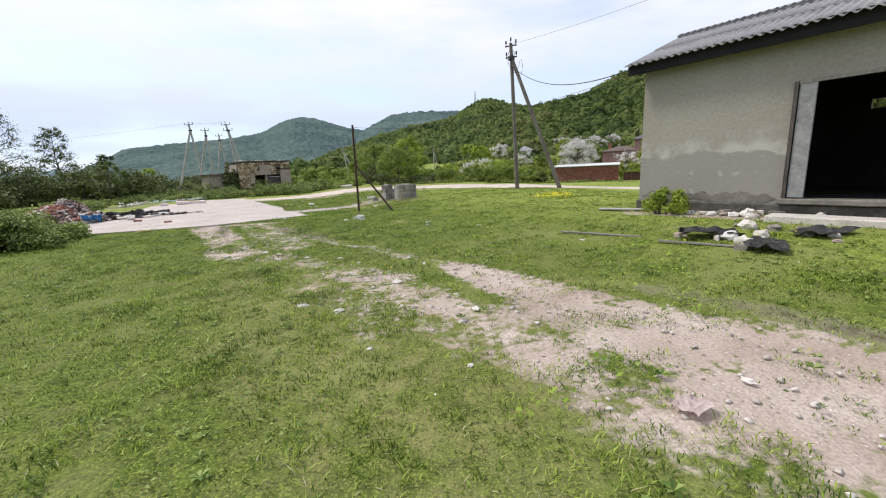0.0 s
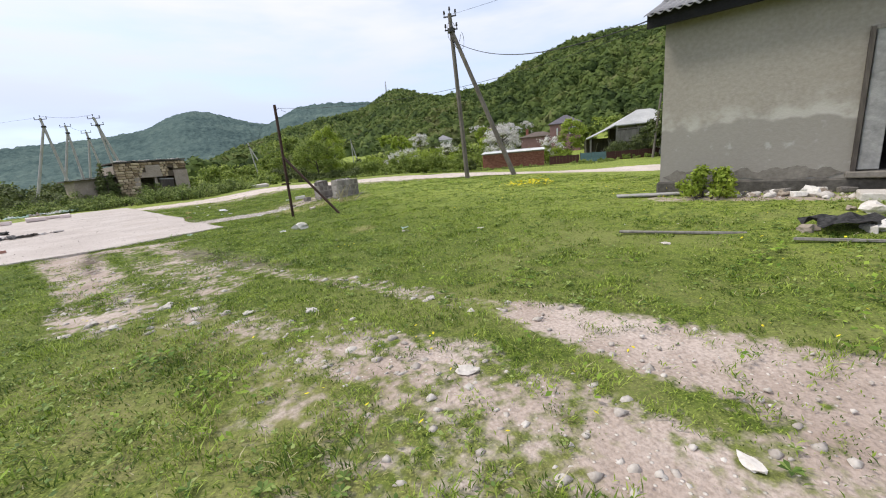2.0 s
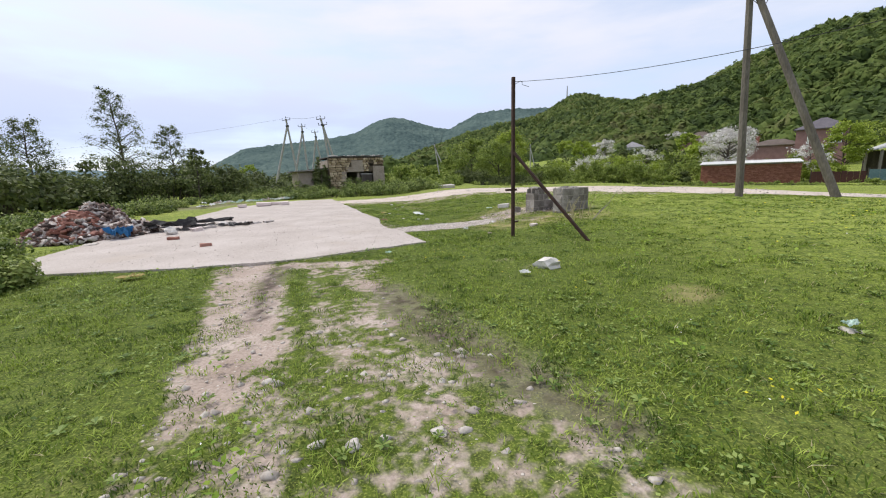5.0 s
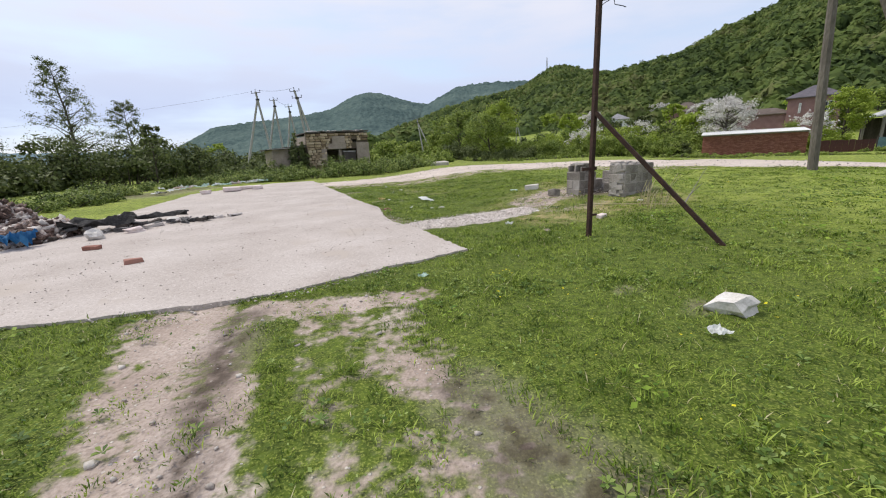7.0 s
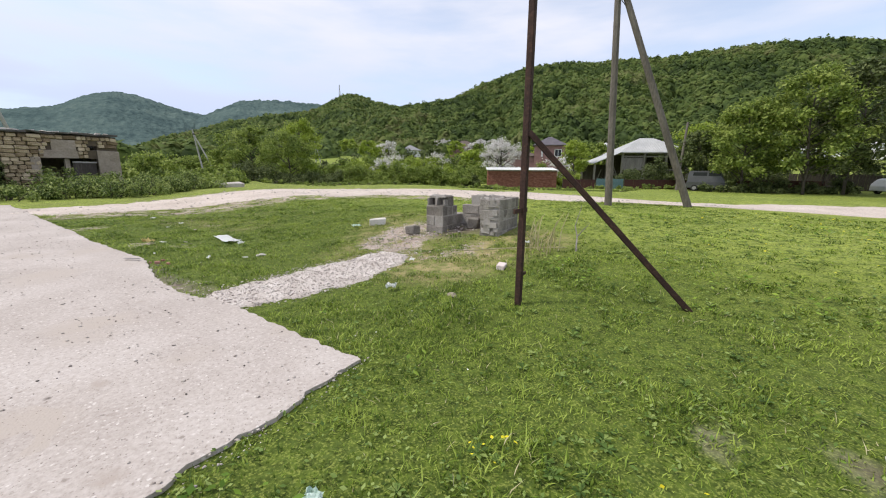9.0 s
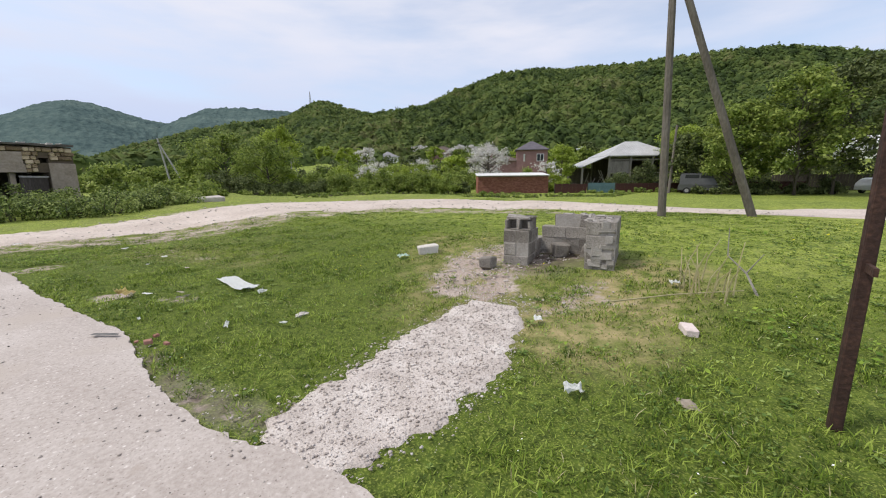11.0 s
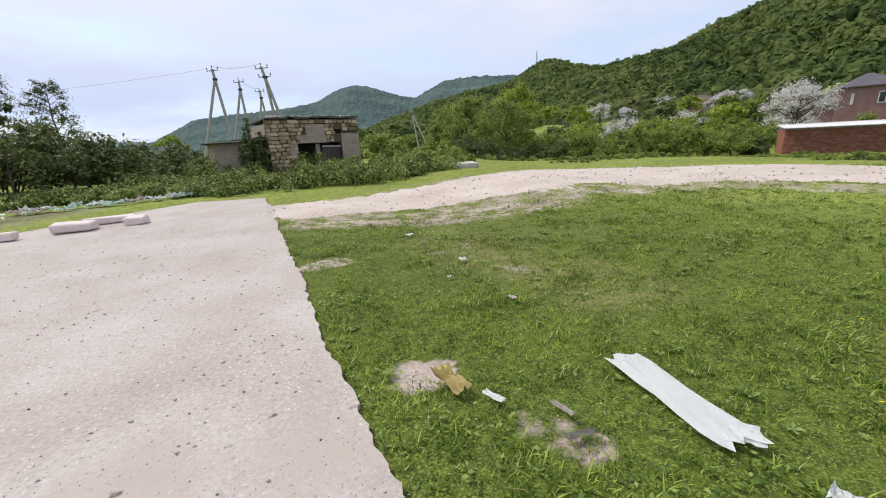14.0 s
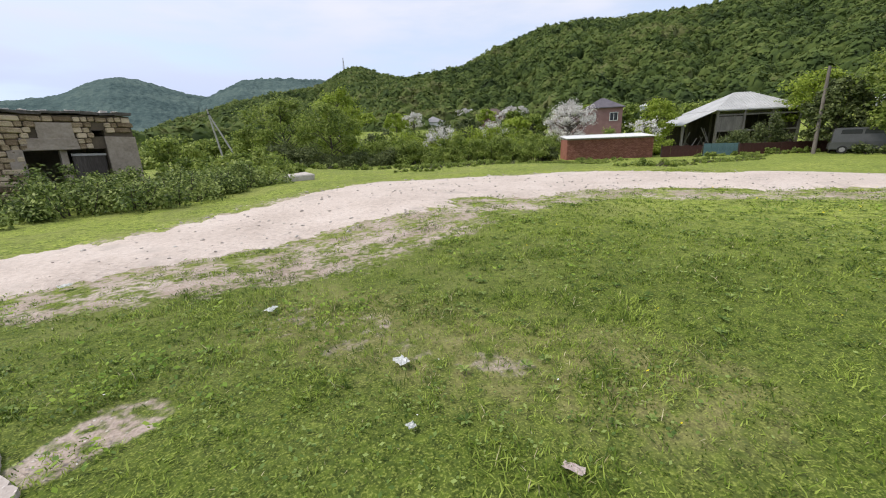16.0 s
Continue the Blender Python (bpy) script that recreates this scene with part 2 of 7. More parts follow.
    dry = N("ShaderNodeAttribute")
    dry.attribute_name = "dry"
    drym = mathn("MULTIPLY", dry.outputs["Fac"], ramp(noise_fac(5.0), [(0.35, (0, 0, 0)), (0.65, (1, 1, 1))]))
    grass = mix(drym, grass, STRAW)
    damp = N("ShaderNodeAttribute")
    damp.attribute_name = "damp"
    soil = mathn("MULTIPLY", damp.outputs["Fac"], ramp(noise_fac(7.0), [(0.3, (0.2, 0.2, 0.2)), (0.6, (1, 1, 1))]))
    earth = mix(soil, earth, SOIL)
    col = mix(mathn("MAXIMUM", msk.outputs[0], mathn("MULTIPLY", soil, 0.85)), grass, earth)
    L(col, b.inputs["Base Color"])
    bp = N("ShaderNodeBump")
    bp.inputs["Strength"].default_value, bp.inputs["Distance"].default_value = 0.7, 0.03
    L(mathn("ADD", mathn("ADD", noise_fac(30.0, 6.0), mathn("MULTIPLY", noise_fac(4.0), 1.5)), mathn("MULTIPLY", pebmask, 0.35)), bp.inputs["Height"])
    L(bp.outputs[0], b.inputs["Normal"])
    return m


GRASS_DARK, GRASS_MID, GRASS_LIGHT = (0.15, 0.215, 0.027), (0.26, 0.34, 0.044), (0.41, 0.47, 0.088)
SOIL = (0.085, 0.066, 0.052)
SHADED_THATCH_A, SHADED_THATCH_B = (0.028, 0.046, 0.008), (0.10, 0.145, 0.02)
THATCH_C, THATCH_D, OLIVE = (0.17, 0.155, 0.075), (0.25, 0.29, 0.065), (0.21, 0.225, 0.075)
GRASS_DRY, GRASS_DEEP, STRAW = (0.34, 0.37, 0.11), (0.07, 0.105, 0.02), (0.36, 0.30, 0.15)
EARTH_A, EARTH_B, EARTH_C = (0.36, 0.285, 0.24), (0.58, 0.495, 0.445), (0.46, 0.38, 0.33)
EARTH_D, EARTH_E = (0.24, 0.19, 0.15), (0.62, 0.57, 0.51)

M_GROUND = ground_material()
M_SLAB = material("slab_concrete", [(0.34, 0.292, 0.26), (0.455, 0.405, 0.37), (0.565, 0.518, 0.485)], scale=0.9, fine=40, bump=0.5, bump_scale=60, bump_dist=0.008)
M_ROAD = material("road_gravel", [(0.39, 0.325, 0.275), (0.56, 0.48, 0.42), (0.66, 0.59, 0.53)], scale=0.6, fine=12, bump=0.6, bump_scale=40)
M_GRAVEL = material("gravel", [(0.34, 0.295, 0.26), (0.54, 0.48, 0.44), (0.74, 0.69, 0.645)], scale=4, fine=60, bump=0.8, bump_scale=70, per_island=0.16)
M_STONE = material("pale_stone", [(0.34, 0.30, 0.265), (0.49, 0.45, 0.405), (0.63, 0.595, 0.55)], scale=6, fine=40, per_object=0.12, per_island=0.12)
M_CHALK = material("white_limestone", [(0.46, 0.43, 0.385), (0.64, 0.615, 0.575), (0.78, 0.755, 0.73)], scale=8, fine=50)
M_BLOCK = material("cinder_block", [(0.12, 0.105, 0.09), (0.25, 0.228, 0.202), (0.42, 0.39, 0.355)], scale=3.2, fine=60, bump=0.6, bump_scale=90, per_object=0.1)
M_MORTAR_GREY = material("grey_mortar", [(0.27, 0.25, 0.225), (0.37, 0.345, 0.315), (0.47, 0.44, 0.405)], scale=5, fine=45, bump=0.6, bump_scale=70)
M_PLASTER = material("patchy_plaster", [(0.25, 0.225, 0.188), (0.31, 0.285, 0.243), (0.37, 0.345, 0.302)], scale=0.5, fine=16, bump=0.3, bump_scale=22, bump_dist=0.015)
M_PLASTER_DARK = material("damp_plinth", [(0.04, 0.037, 0.032), (0.085, 0.078, 0.068), (0.16, 0.148, 0.13)], scale=2.5, fine=16, bump=0.5)
M_FASCIA = material("near_black_fascia", [(0.010, 0.010, 0.011), (0.022, 0.021, 0.022)], scale=4, fine=30, rough=0.9)
M_JAMB = material("grey_jamb_board", [(0.17, 0.17, 0.17), (0.26, 0.26, 0.255), (0.36, 0.36, 0.35)], scale=3, fine=16)
M_DAMP = material("damp_stained_plaster", [(0.11, 0.10, 0.086), (0.18, 0.165, 0.143), (0.26, 0.24, 0.21)], scale=2.2, fine=14)
# the unlit interior's darkness, put into the colour of its floor and sheets
M_INNER_SHADE = material("shade_dark_inner_wall", [(0.010, 0.009, 0.008), (0.02, 0.018, 0.016), (0.035, 0.03, 0.027)], scale=2, fine=14)
M_ASBESTOS = material("weathered_fibre_cement", [(0.15, 0.148, 0.155), (0.25, 0.248, 0.256), (0.37, 0.367, 0.375)], scale=1.2, fine=14, bump=0.2)
M_TIN = material("pale_roof_sheet", [(0.52, 0.53, 0.53), (0.66, 0.67, 0.66), (0.76, 0.77, 0.76)], scale=0.8, fine=8, rough=0.5, bump=0.1)
M_TIN_GREY = material("weathered_grey_roof_sheet", [(0.33, 0.335, 0.33), (0.43, 0.435, 0.43), (0.54, 0.545, 0.54)], scale=0.8, fine=8, rough=0.55, bump=0.1)
M_DARKWOOD = material("old_dark_wood", [(0.035, 0.03, 0.027), (0.07, 0.06, 0.052), (0.12, 0.105, 0.09)], scale=3, fine=30, stretch=(1, 1, 0.15))
M_GREYWOOD = material("weathered_wood", [(0.13, 0.12, 0.105), (0.22, 0.205, 0.185), (0.33, 0.31, 0.285)], scale=4, fine=30, stretch=(1, 1, 0.12))
M_POLE = material("weathered_timber_pole", [(0.085, 0.074, 0.062), (0.14, 0.124, 0.105), (0.21, 0.188, 0.165)], scale=3, fine=24, stretch=(1, 1, 0.3))
M_POLE_PALE = material("pale_pole_concrete", [(0.27, 0.26, 0.25), (0.36, 0.35, 0.335), (0.44, 0.43, 0.41)], scale=2, fine=18)
M_RUST = material("rusted_steel", [(0.025, 0.015, 0.012), (0.048, 0.026, 0.02), (0.10, 0.052, 0.036)], scale=6, fine=45, rough=0.8, bump=0.35)
M_IRON = material("dark_iron", [(0.03, 0.03, 0.03), (0.06, 0.058, 0.055)], scale=9, fine=40, rough=0.6)
M_WIRE = material("black_cable", [(0.02, 0.02, 0.022), (0.04, 0.04, 0.042)], rough=0.6, bump=0)
M_LIME_STONE = material("yellow_limestone_block", [(0.16, 0.115, 0.068), (0.34, 0.265, 0.165), (0.52, 0.43, 0.295)], scale=3, fine=22, per_object=0.22, bump=0.7, bump_scale=18)
M_RENDER = material("patchy_grey_render", [(0.23, 0.19, 0.15), (0.33, 0.28, 0.225), (0.42, 0.36, 0.30)], scale=2, fine=14)
M_MORTAR = material("mortar", [(0.085, 0.066, 0.045), (0.15, 0.12, 0.085)], scale=6, fine=40)
M_BRICKWALL = material("red_brick_wall", [(0.20, 0.075, 0.05), (0.30, 0.12, 0.085), (0.38, 0.18, 0.13)], scale=2.2, fine=14, bump=0.4)
M_BRICK = material("red_brick", [(0.17, 0.07, 0.05), (0.26, 0.115, 0.085), (0.36, 0.19, 0.15)], scale=6, fine=40, per_object=0.15, per_island=0.16)
M_PINKWALL = material("dusky_pink_wall", [(0.19, 0.105, 0.10), (0.25, 0.145, 0.14), (0.31, 0.19, 0.18)], scale=1.5, fine=12)
M_PURPLEROOF = material("dark_purple_roof", [(0.07, 0.062, 0.072), (0.11, 0.10, 0.115), (0.16, 0.145, 0.16)], scale=1.0, fine=9, rough=0.6)
M_BROWNROOF = material("brown_roof", [(0.07, 0.055, 0.045), (0.12, 0.095, 0.08), (0.17, 0.14, 0.12)], scale=1, fine=9)
M_WHITEWALL = material("whitewashed_wall", [(0.55, 0.56, 0.56), (0.68, 0.69, 0.69), (0.78, 0.79, 0.79)], scale=0.8, fine=9)
M_FENCE = material("rust_red_fence", [(0.04, 0.018, 0.015), (0.07, 0.028, 0.023), (0.11, 0.046, 0.037)], scale=1.5, fine=10, rough=0.7)
M_TEAL = material("faded_teal_paint", [(0.07, 0.13, 0.145), (0.11, 0.19, 0.205), (0.17, 0.25, 0.265)], scale=2, fine=12, rough=0.7)
M_DARK = material("dark_glass", [(0.012, 0.013, 0.014), (0.025, 0.027, 0.029)], rough=0.15, bump=0, spec=0.5)
M_WHITE_CAR = material("white_car_paint", [(0.70, 0.71, 0.72), (0.78, 0.79, 0.80)], rough=0.3, bump=0, spec=0.5)
M_GREY_CAR = material("grey_car_paint", [(0.05, 0.052, 0.052), (0.085, 0.087, 0.085)], rough=0.4, bump=0, spec=0.5)
M_TYRE = material("tyre_rubber", [(0.018, 0.018, 0.018), (0.035, 0.035, 0.035)], rough=0.8)
M_PAPER = material("white_plastic_sheet", [(0.80, 0.82, 0.81), (0.88, 0.89, 0.885)], scale=12, fine=60, rough=0.55, bump=0.3)
M_BAG = material("mint_plastic_bag", [(0.58, 0.76, 0.69), (0.76, 0.85, 0.80)], scale=12, fine=60, rough=0.45)
M_BLUE = material("blue_plastic_sack", [(0.04, 0.19, 0.40), (0.08, 0.30, 0.55)], scale=8, fine=40, rough=0.5)
M_CARD = material("faded_yellow_card", [(0.52, 0.42, 0.17), (0.66, 0.56, 0.27)], scale=8, fine=40)
M_TAR = material("black_roofing_felt", [(0.03, 0.03, 0.032), (0.08, 0.078, 0.078), (0.17, 0.165, 0.16)], scale=9, fine=30)
M_RUBBLE = material("building_rubble", [(0.06, 0.04, 0.035), (0.16, 0.105, 0.085), (0.27, 0.20, 0.175), (0.44, 0.39, 0.36), (0.55, 0.51, 0.48)], scale=5, fine=30, per_island=0.28)
M_FOAM = material("pink_foam_block", [(0.60, 0.50, 0.47), (0.70, 0.60, 0.57), (0.76, 0.69, 0.66)], scale=4, fine=30, bump=0.3)
M_TRUNK = material("bark", [(0.045, 0.038, 0.03), (0.085, 0.072, 0.058), (0.14, 0.12, 0.10)], scale=5, fine=30, stretch=(1, 1, 0.2))
M_GRASS = leafy("grass_blades", [(0.055, 0.10, 0.010), (0.165, 0.25, 0.026), (0.37, 0.46, 0.085)], scale=1.5, trans=0.3, island=0.2, gain=2.1)
M_HERB = leafy("clover_leaves", [(0.065, 0.12, 0.022), (0.15, 0.235, 0.048), (0.30, 0.38, 0.11)], scale=1.2, island=0.24, gain=1.5)
M_WEED = leafy("broad_weed_leaves", [(0.10, 0.19, 0.022), (0.20, 0.32, 0.035), (0.34, 0.46, 0.07)], scale=1.5, trans=0.35, island=0.22)
M_DRYGRASS = leafy("dry_stalks", [(0.34, 0.30, 0.15), (0.48, 0.43, 0.25), (0.58, 0.53, 0.33)], scale=2)
M_YELLOW = leafy("yellow_petals", [(0.62, 0.52, 0.02), (0.80, 0.70, 0.03)], scale=3, trans=0.2)
M_BRAMBLE = leafy("bramble_leaves", [(0.055, 0.088, 0.02), (0.16, 0.225, 0.048), (0.36, 0.42, 0.13)], scale=0.7, gain=1.9)
M_LEAF = leafy("hedge_leaves", [(0.10, 0.15, 0.03), (0.225, 0.30, 0.056), (0.37, 0.43, 0.11)], scale=0.35, trans=0.4, gain=1.5)
M_LEAF_DARK = leafy("dark_leaves", [(0.05, 0.07, 0.024), (0.105, 0.135, 0.042), (0.19, 0.225, 0.078)], scale=0.35)
M_LEAF_BRIGHT = leafy("spring_leaves", [(0.18, 0.25, 0.032), (0.29, 0.38, 0.048), (0.40, 0.47, 0.085)], scale=0.4, trans=0.4)
M_BLOSSOM = leafy("white_blossom", [(0.52, 0.49, 0.46), (0.70, 0.68, 0.65), (0.80, 0.79, 0.77)], scale=0.7)
M_FOREST = leafy("forest_canopy", [(0.045, 0.072, 0.022), (0.072, 0.11, 0.03), (0.105, 0.15, 0.038), (0.145, 0.19, 0.05), (0.17, 0.185, 0.07)], scale=0.022, rough=0.9, trans=0.3, island=0.05, gain=1.7)
M_FLOOR_FOREST = material("forest_floor", [(0.04, 0.065, 0.02), (0.062, 0.096, 0.027), (0.085, 0.12, 0.035)], scale=0.02, fine=0.25, rough=0.95, bump=1.0, bump_scale=0.25, bump_dist=3.0, spec=0.1)
# aerial haze put into the base colours: bluer, then paler, with distance
M_FAR1 = material("haze_tinted_woods", [(0.055, 0.085, 0.085), (0.088, 0.128, 0.122), (0.125, 0.17, 0.152)], scale=0.006, fine=0.06, rough=1.0, bump=0.7, bump_scale=0.09, bump_dist=9.0, spec=0.0, gain=1.5)
M_FAR2 = material("haze_tinted_range", [(0.15, 0.21, 0.24), (0.19, 0.26, 0.29)], scale=0.004, fine=0.03, rough=1.0, bump=0.5, bump_scale=0.03, bump_dist=12.0, spec=0.0)


def banded_plaster(m):
    """Tone by height: a patchy pale band at chest height, darker and greyer below it."""
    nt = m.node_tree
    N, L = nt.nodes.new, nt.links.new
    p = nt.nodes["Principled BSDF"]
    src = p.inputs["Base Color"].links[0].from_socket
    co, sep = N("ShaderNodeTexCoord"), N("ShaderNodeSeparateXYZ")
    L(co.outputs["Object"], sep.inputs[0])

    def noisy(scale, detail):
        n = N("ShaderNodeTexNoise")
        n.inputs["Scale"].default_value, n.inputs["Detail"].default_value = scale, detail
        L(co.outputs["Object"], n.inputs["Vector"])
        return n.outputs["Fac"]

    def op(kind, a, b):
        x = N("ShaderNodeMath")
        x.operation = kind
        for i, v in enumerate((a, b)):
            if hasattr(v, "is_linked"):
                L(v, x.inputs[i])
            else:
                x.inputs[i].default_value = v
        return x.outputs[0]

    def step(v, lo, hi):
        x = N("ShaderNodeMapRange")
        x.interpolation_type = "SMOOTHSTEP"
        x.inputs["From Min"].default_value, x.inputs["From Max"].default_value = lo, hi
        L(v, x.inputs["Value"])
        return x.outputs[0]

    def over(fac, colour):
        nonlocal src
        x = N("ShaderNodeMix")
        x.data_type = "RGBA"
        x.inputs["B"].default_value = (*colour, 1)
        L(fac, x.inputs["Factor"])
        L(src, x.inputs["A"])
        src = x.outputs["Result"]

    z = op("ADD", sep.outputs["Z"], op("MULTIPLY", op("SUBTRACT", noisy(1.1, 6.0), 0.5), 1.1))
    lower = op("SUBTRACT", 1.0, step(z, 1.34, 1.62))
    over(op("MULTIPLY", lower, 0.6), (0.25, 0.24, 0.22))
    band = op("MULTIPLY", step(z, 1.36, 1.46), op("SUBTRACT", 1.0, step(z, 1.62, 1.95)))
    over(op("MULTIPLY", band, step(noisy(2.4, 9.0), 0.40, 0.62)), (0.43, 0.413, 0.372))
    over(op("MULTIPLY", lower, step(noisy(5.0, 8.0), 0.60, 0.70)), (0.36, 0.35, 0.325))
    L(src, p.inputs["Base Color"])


banded_plaster(M_PLASTER)


def add_specks(m, scale, color, share, size=0.22):
    """Sprinkle grains of another colour over a surface, about share of all cells, with a little relief."""
    nt = m.node_tree
    N, L = nt.nodes.new, nt.links.new
    p = nt.nodes["Principled BSDF"]
    src = p.inputs["Base Color"].links[0].from_socket
    co, v = N("ShaderNodeTexCoord"), N("ShaderNodeTexVoronoi")
    v.inputs["Scale"].default_value = scale
    wob, amp, add = N("ShaderNodeTexNoise"), N("ShaderNodeVectorMath"), N("ShaderNodeVectorMath")
    wob.inputs["Scale"].default_value, wob.inputs["Detail"].default_value = scale * 1.3, 4.0
    L(co.outputs["Object"], wob.inputs["Vector"])
    amp.operation, amp.inputs["Scale"].default_value = "SCALE", 1.1 / scale
    L(wob.outputs["Color"], amp.inputs[0])
    L(co.outputs["Object"], add.inputs[0])
    L(amp.outputs[0], add.inputs[1])
    L(add.outputs[0], v.inputs["Vector"])
    near, pick, both, mx = N("ShaderNodeMapRange"), N("ShaderNodeMath"), N("ShaderNodeMath"), N("ShaderNodeMix")
    near.inputs["From Min"].default_value, near.inputs["From Max"].default_value = size * 1.5, size * 0.6
    pick.operation, pick.inputs[1].default_value = "LESS_THAN", share
    sep = N("ShaderNodeSeparateColor")
    L(v.outputs["Color"], sep.inputs[0])
    L(sep.outputs[0], pick.inputs[0])
    vary = N("ShaderNodeMath")
    vary.operation = "ADD"
    L(v.outputs["Distance"], vary.inputs[0])
    grow = N("ShaderNodeMath")
    grow.operation, grow.inputs[1].default_value = "MULTIPLY", size * 0.9
    L(sep.outputs[1], grow.inputs[0])
    L(grow.outputs[0], vary.inputs[1])
    L(vary.outputs[0], near.inputs["Value"])
    both.operation = "MULTIPLY"
    L(near.outputs[0], both.inputs[0])
    L(pick.outputs[0], both.inputs[1])
    mx.data_type = "RGBA"
    mx.inputs["B"].default_value = (*color, 1)
    L(both.outputs[0], mx.inputs["Factor"])
    L(src, mx.inputs["A"])
    L(mx.outputs["Result"], p.inputs["Base Color"])


for speckled in (M_SLAB, M_ROAD):
    add_specks(speckled, 30.0, (0.30, 0.26, 0.23), 0.05, 0.34)
    add_specks(speckled, 60.0, (0.36, 0.315, 0.285), 0.28, 0.42)
    add_specks(speckled, 48.0, (0.64, 0.60, 0.565), 0.16, 0.40)
    add_specks(speckled, 5.0, (0.40, 0.345, 0.305), 0.10, 0.34)
    add_specks(speckled, 1.3, (0.44, 0.385, 0.34), 0.2, 0.46)
    add_specks(speckled, 85.0, (0.20, 0.17, 0.15), 0.12, 0.36)
    add_specks(speckled, 13.0, (0.13, 0.11, 0.095), 0.03, 0.26)
add_specks(M_GRAVEL, 60.0, (0.26, 0.225, 0.20), 0.3, 0.42)
add_specks(M_GRAVEL, 22.0, (0.34, 0.30, 0.27), 0.08, 0.36)
add_specks(M_BLOCK, 45.0, (0.10, 0.09, 0.08), 0.25, 0.3)


# ---- the lie of the land ----
def gz(x, y):
    """Height of the ground."""
    x, y = np.asarray(x, dtype=float), np.asarray(y, dtype=float)
    z = 0.28 * ss(2.5, 7.0, x + 0.25 * (y - 12)) - 0.30 * ss(12.5, 19, x)
    r = np.hypot(x, y - 12)
    z = z - 0.62 * ss(26, 41, r) * ss(2, 8, x)
    z = z + 6.0 * ss(60, 140, r) * ss(-5, 40, x) * ss(-40, 30, y)
    z = z + 0.03 * (vnoise(x, y, 1.6, 3) - 0.5) + 0.016 * (vnoise(x, y, 0.45, 4) - 0.5)
    return z


def gh(x, y):
    return float(gz(x, y))


def dist_line(x, y, pts):
    """Distance to a polyline whose points carry a half-width, as a fraction of that width."""
    best = np.full(np.shape(x), 1e9)
    for (x0, y0, w0), (x1, y1, w1) in zip(pts, pts[1:]):
        dx, dy = x1 - x0, y1 - y0
        t = np.clip(((x - x0) * dx + (y - y0) * dy) / (dx * dx + dy * dy), 0, 1)
        best = np.minimum(best, np.hypot(x - x0 - t * dx, y - y0 - t * dy) / (w0 + (w1 - w0) * t))
    return best


MIDLINE = [(2.6, -1.0, 1), (1.6, 4.1, 1), (0.0, 9.6, 1), (-0.7, 14.5, 1), (-1.0, 17.5, 1), (-1.7, 21.5, 1)]
BARE = [  # strength, line of x, y, half-width
    (0.88, [(6.8, -4.0, 1.6), (5.7, -0.5, 1.25), (5.2, 1.0, 0.95), (4.8, 2.2, 0.6), (4.3, 3.6, 0.45), (3.9, 4.6, 0.28)]),
    (0.55, [(4.9, -0.2, 0.7), (4.0, 1.7, 0.8), (3.3, 3.0, 0.6), (2.8, 4.2, 0.55), (2.3, 4.9, 0.45)]),
    (0.40, [(3.0, 2.8, 0.9), (2.0, 4.4, 0.8)]),
    (0.44, [(2.3, 4.9, 0.6), (1.8, 5.5, 0.5), (1.2, 6.3, 0.6), (0.4, 7.3, 0.6)]),
    (0.52, [(0.2, 7.0, 0.7), (-0.5, 8.8, 0.5)]),
    (0.82, [(-0.5, 8.8, 0.45), (-1.3, 10.6, 0.45), (-2.1, 12.2, 0.5)]),
    (0.45, [(0.9, 7.2, 0.4), (0.1, 9.4, 0.3), (-0.9, 11.9, 0.25)]),
    (0.50, [(1.3, 7.4, 0.4), (0.5, 9.6, 0.32), (-0.3, 12.0, 0.45)]),
    (0.47, [(3.6, 5.0, 0.22), (2.8, 6.4, 0.26), (1.5, 8.4, 0.24), (0.4, 10.6, 0.2)]),
    (0.70, [(-2.4, 12.2, 0.3), (0.0, 12.5, 0.25)]),
    (0.72, [(2.7, 18.0, 0.7), (3.6, 18.6, 0.8), (4.4, 18.4, 0.9)]),
    (0.42, [(2.2, 17.0, 0.5), (3.6, 16.6, 0.6)]),
    (0.75, [(-2.65, 23.3, 0.28), (-2.4, 23.4, 0.25)]),
    (0.50, [(-0.75, 20.0, 0.2), (-0.5, 19.8, 0.2)]),
    (0.75, [(-1.4, 20.55, 0.24), (-1.2, 20.6, 0.2)]),
    (0.5, [(-0.9, 18.2, 0.06), (-0.68, 17.2, 0.12), (-0.45, 16.75, 0.16), (-0.1, 16.45, 0.16)]),
    (0.55, [(-4.5, 28.3, 1.9), (-3.0, 28.6, 2.3), (-0.5, 29.8, 3.3), (3.5, 31.0, 3.5), (8.3, 29.0, 3.4), (11.4, 25.3, 3.0), (14.0, 21.0, 2.7), (17.6, 17.6, 3.0), (23, 13.2, 3.2)]),
    (0.54, [(-3.6, 26.4, 0.8), (-0.5, 26.4, 1.4), (2.5, 27.2, 1.5), (6.0, 26.8, 1.2), (9.5, 22.5, 0.8)]),
    (0.36, [(-1.2, 24.2, 0.6), (0.0, 22.6, 0.4)]),
    (0.60, [(8.6, 7.0, 0.4), (11.5, 2.0, 0.7)]),
]
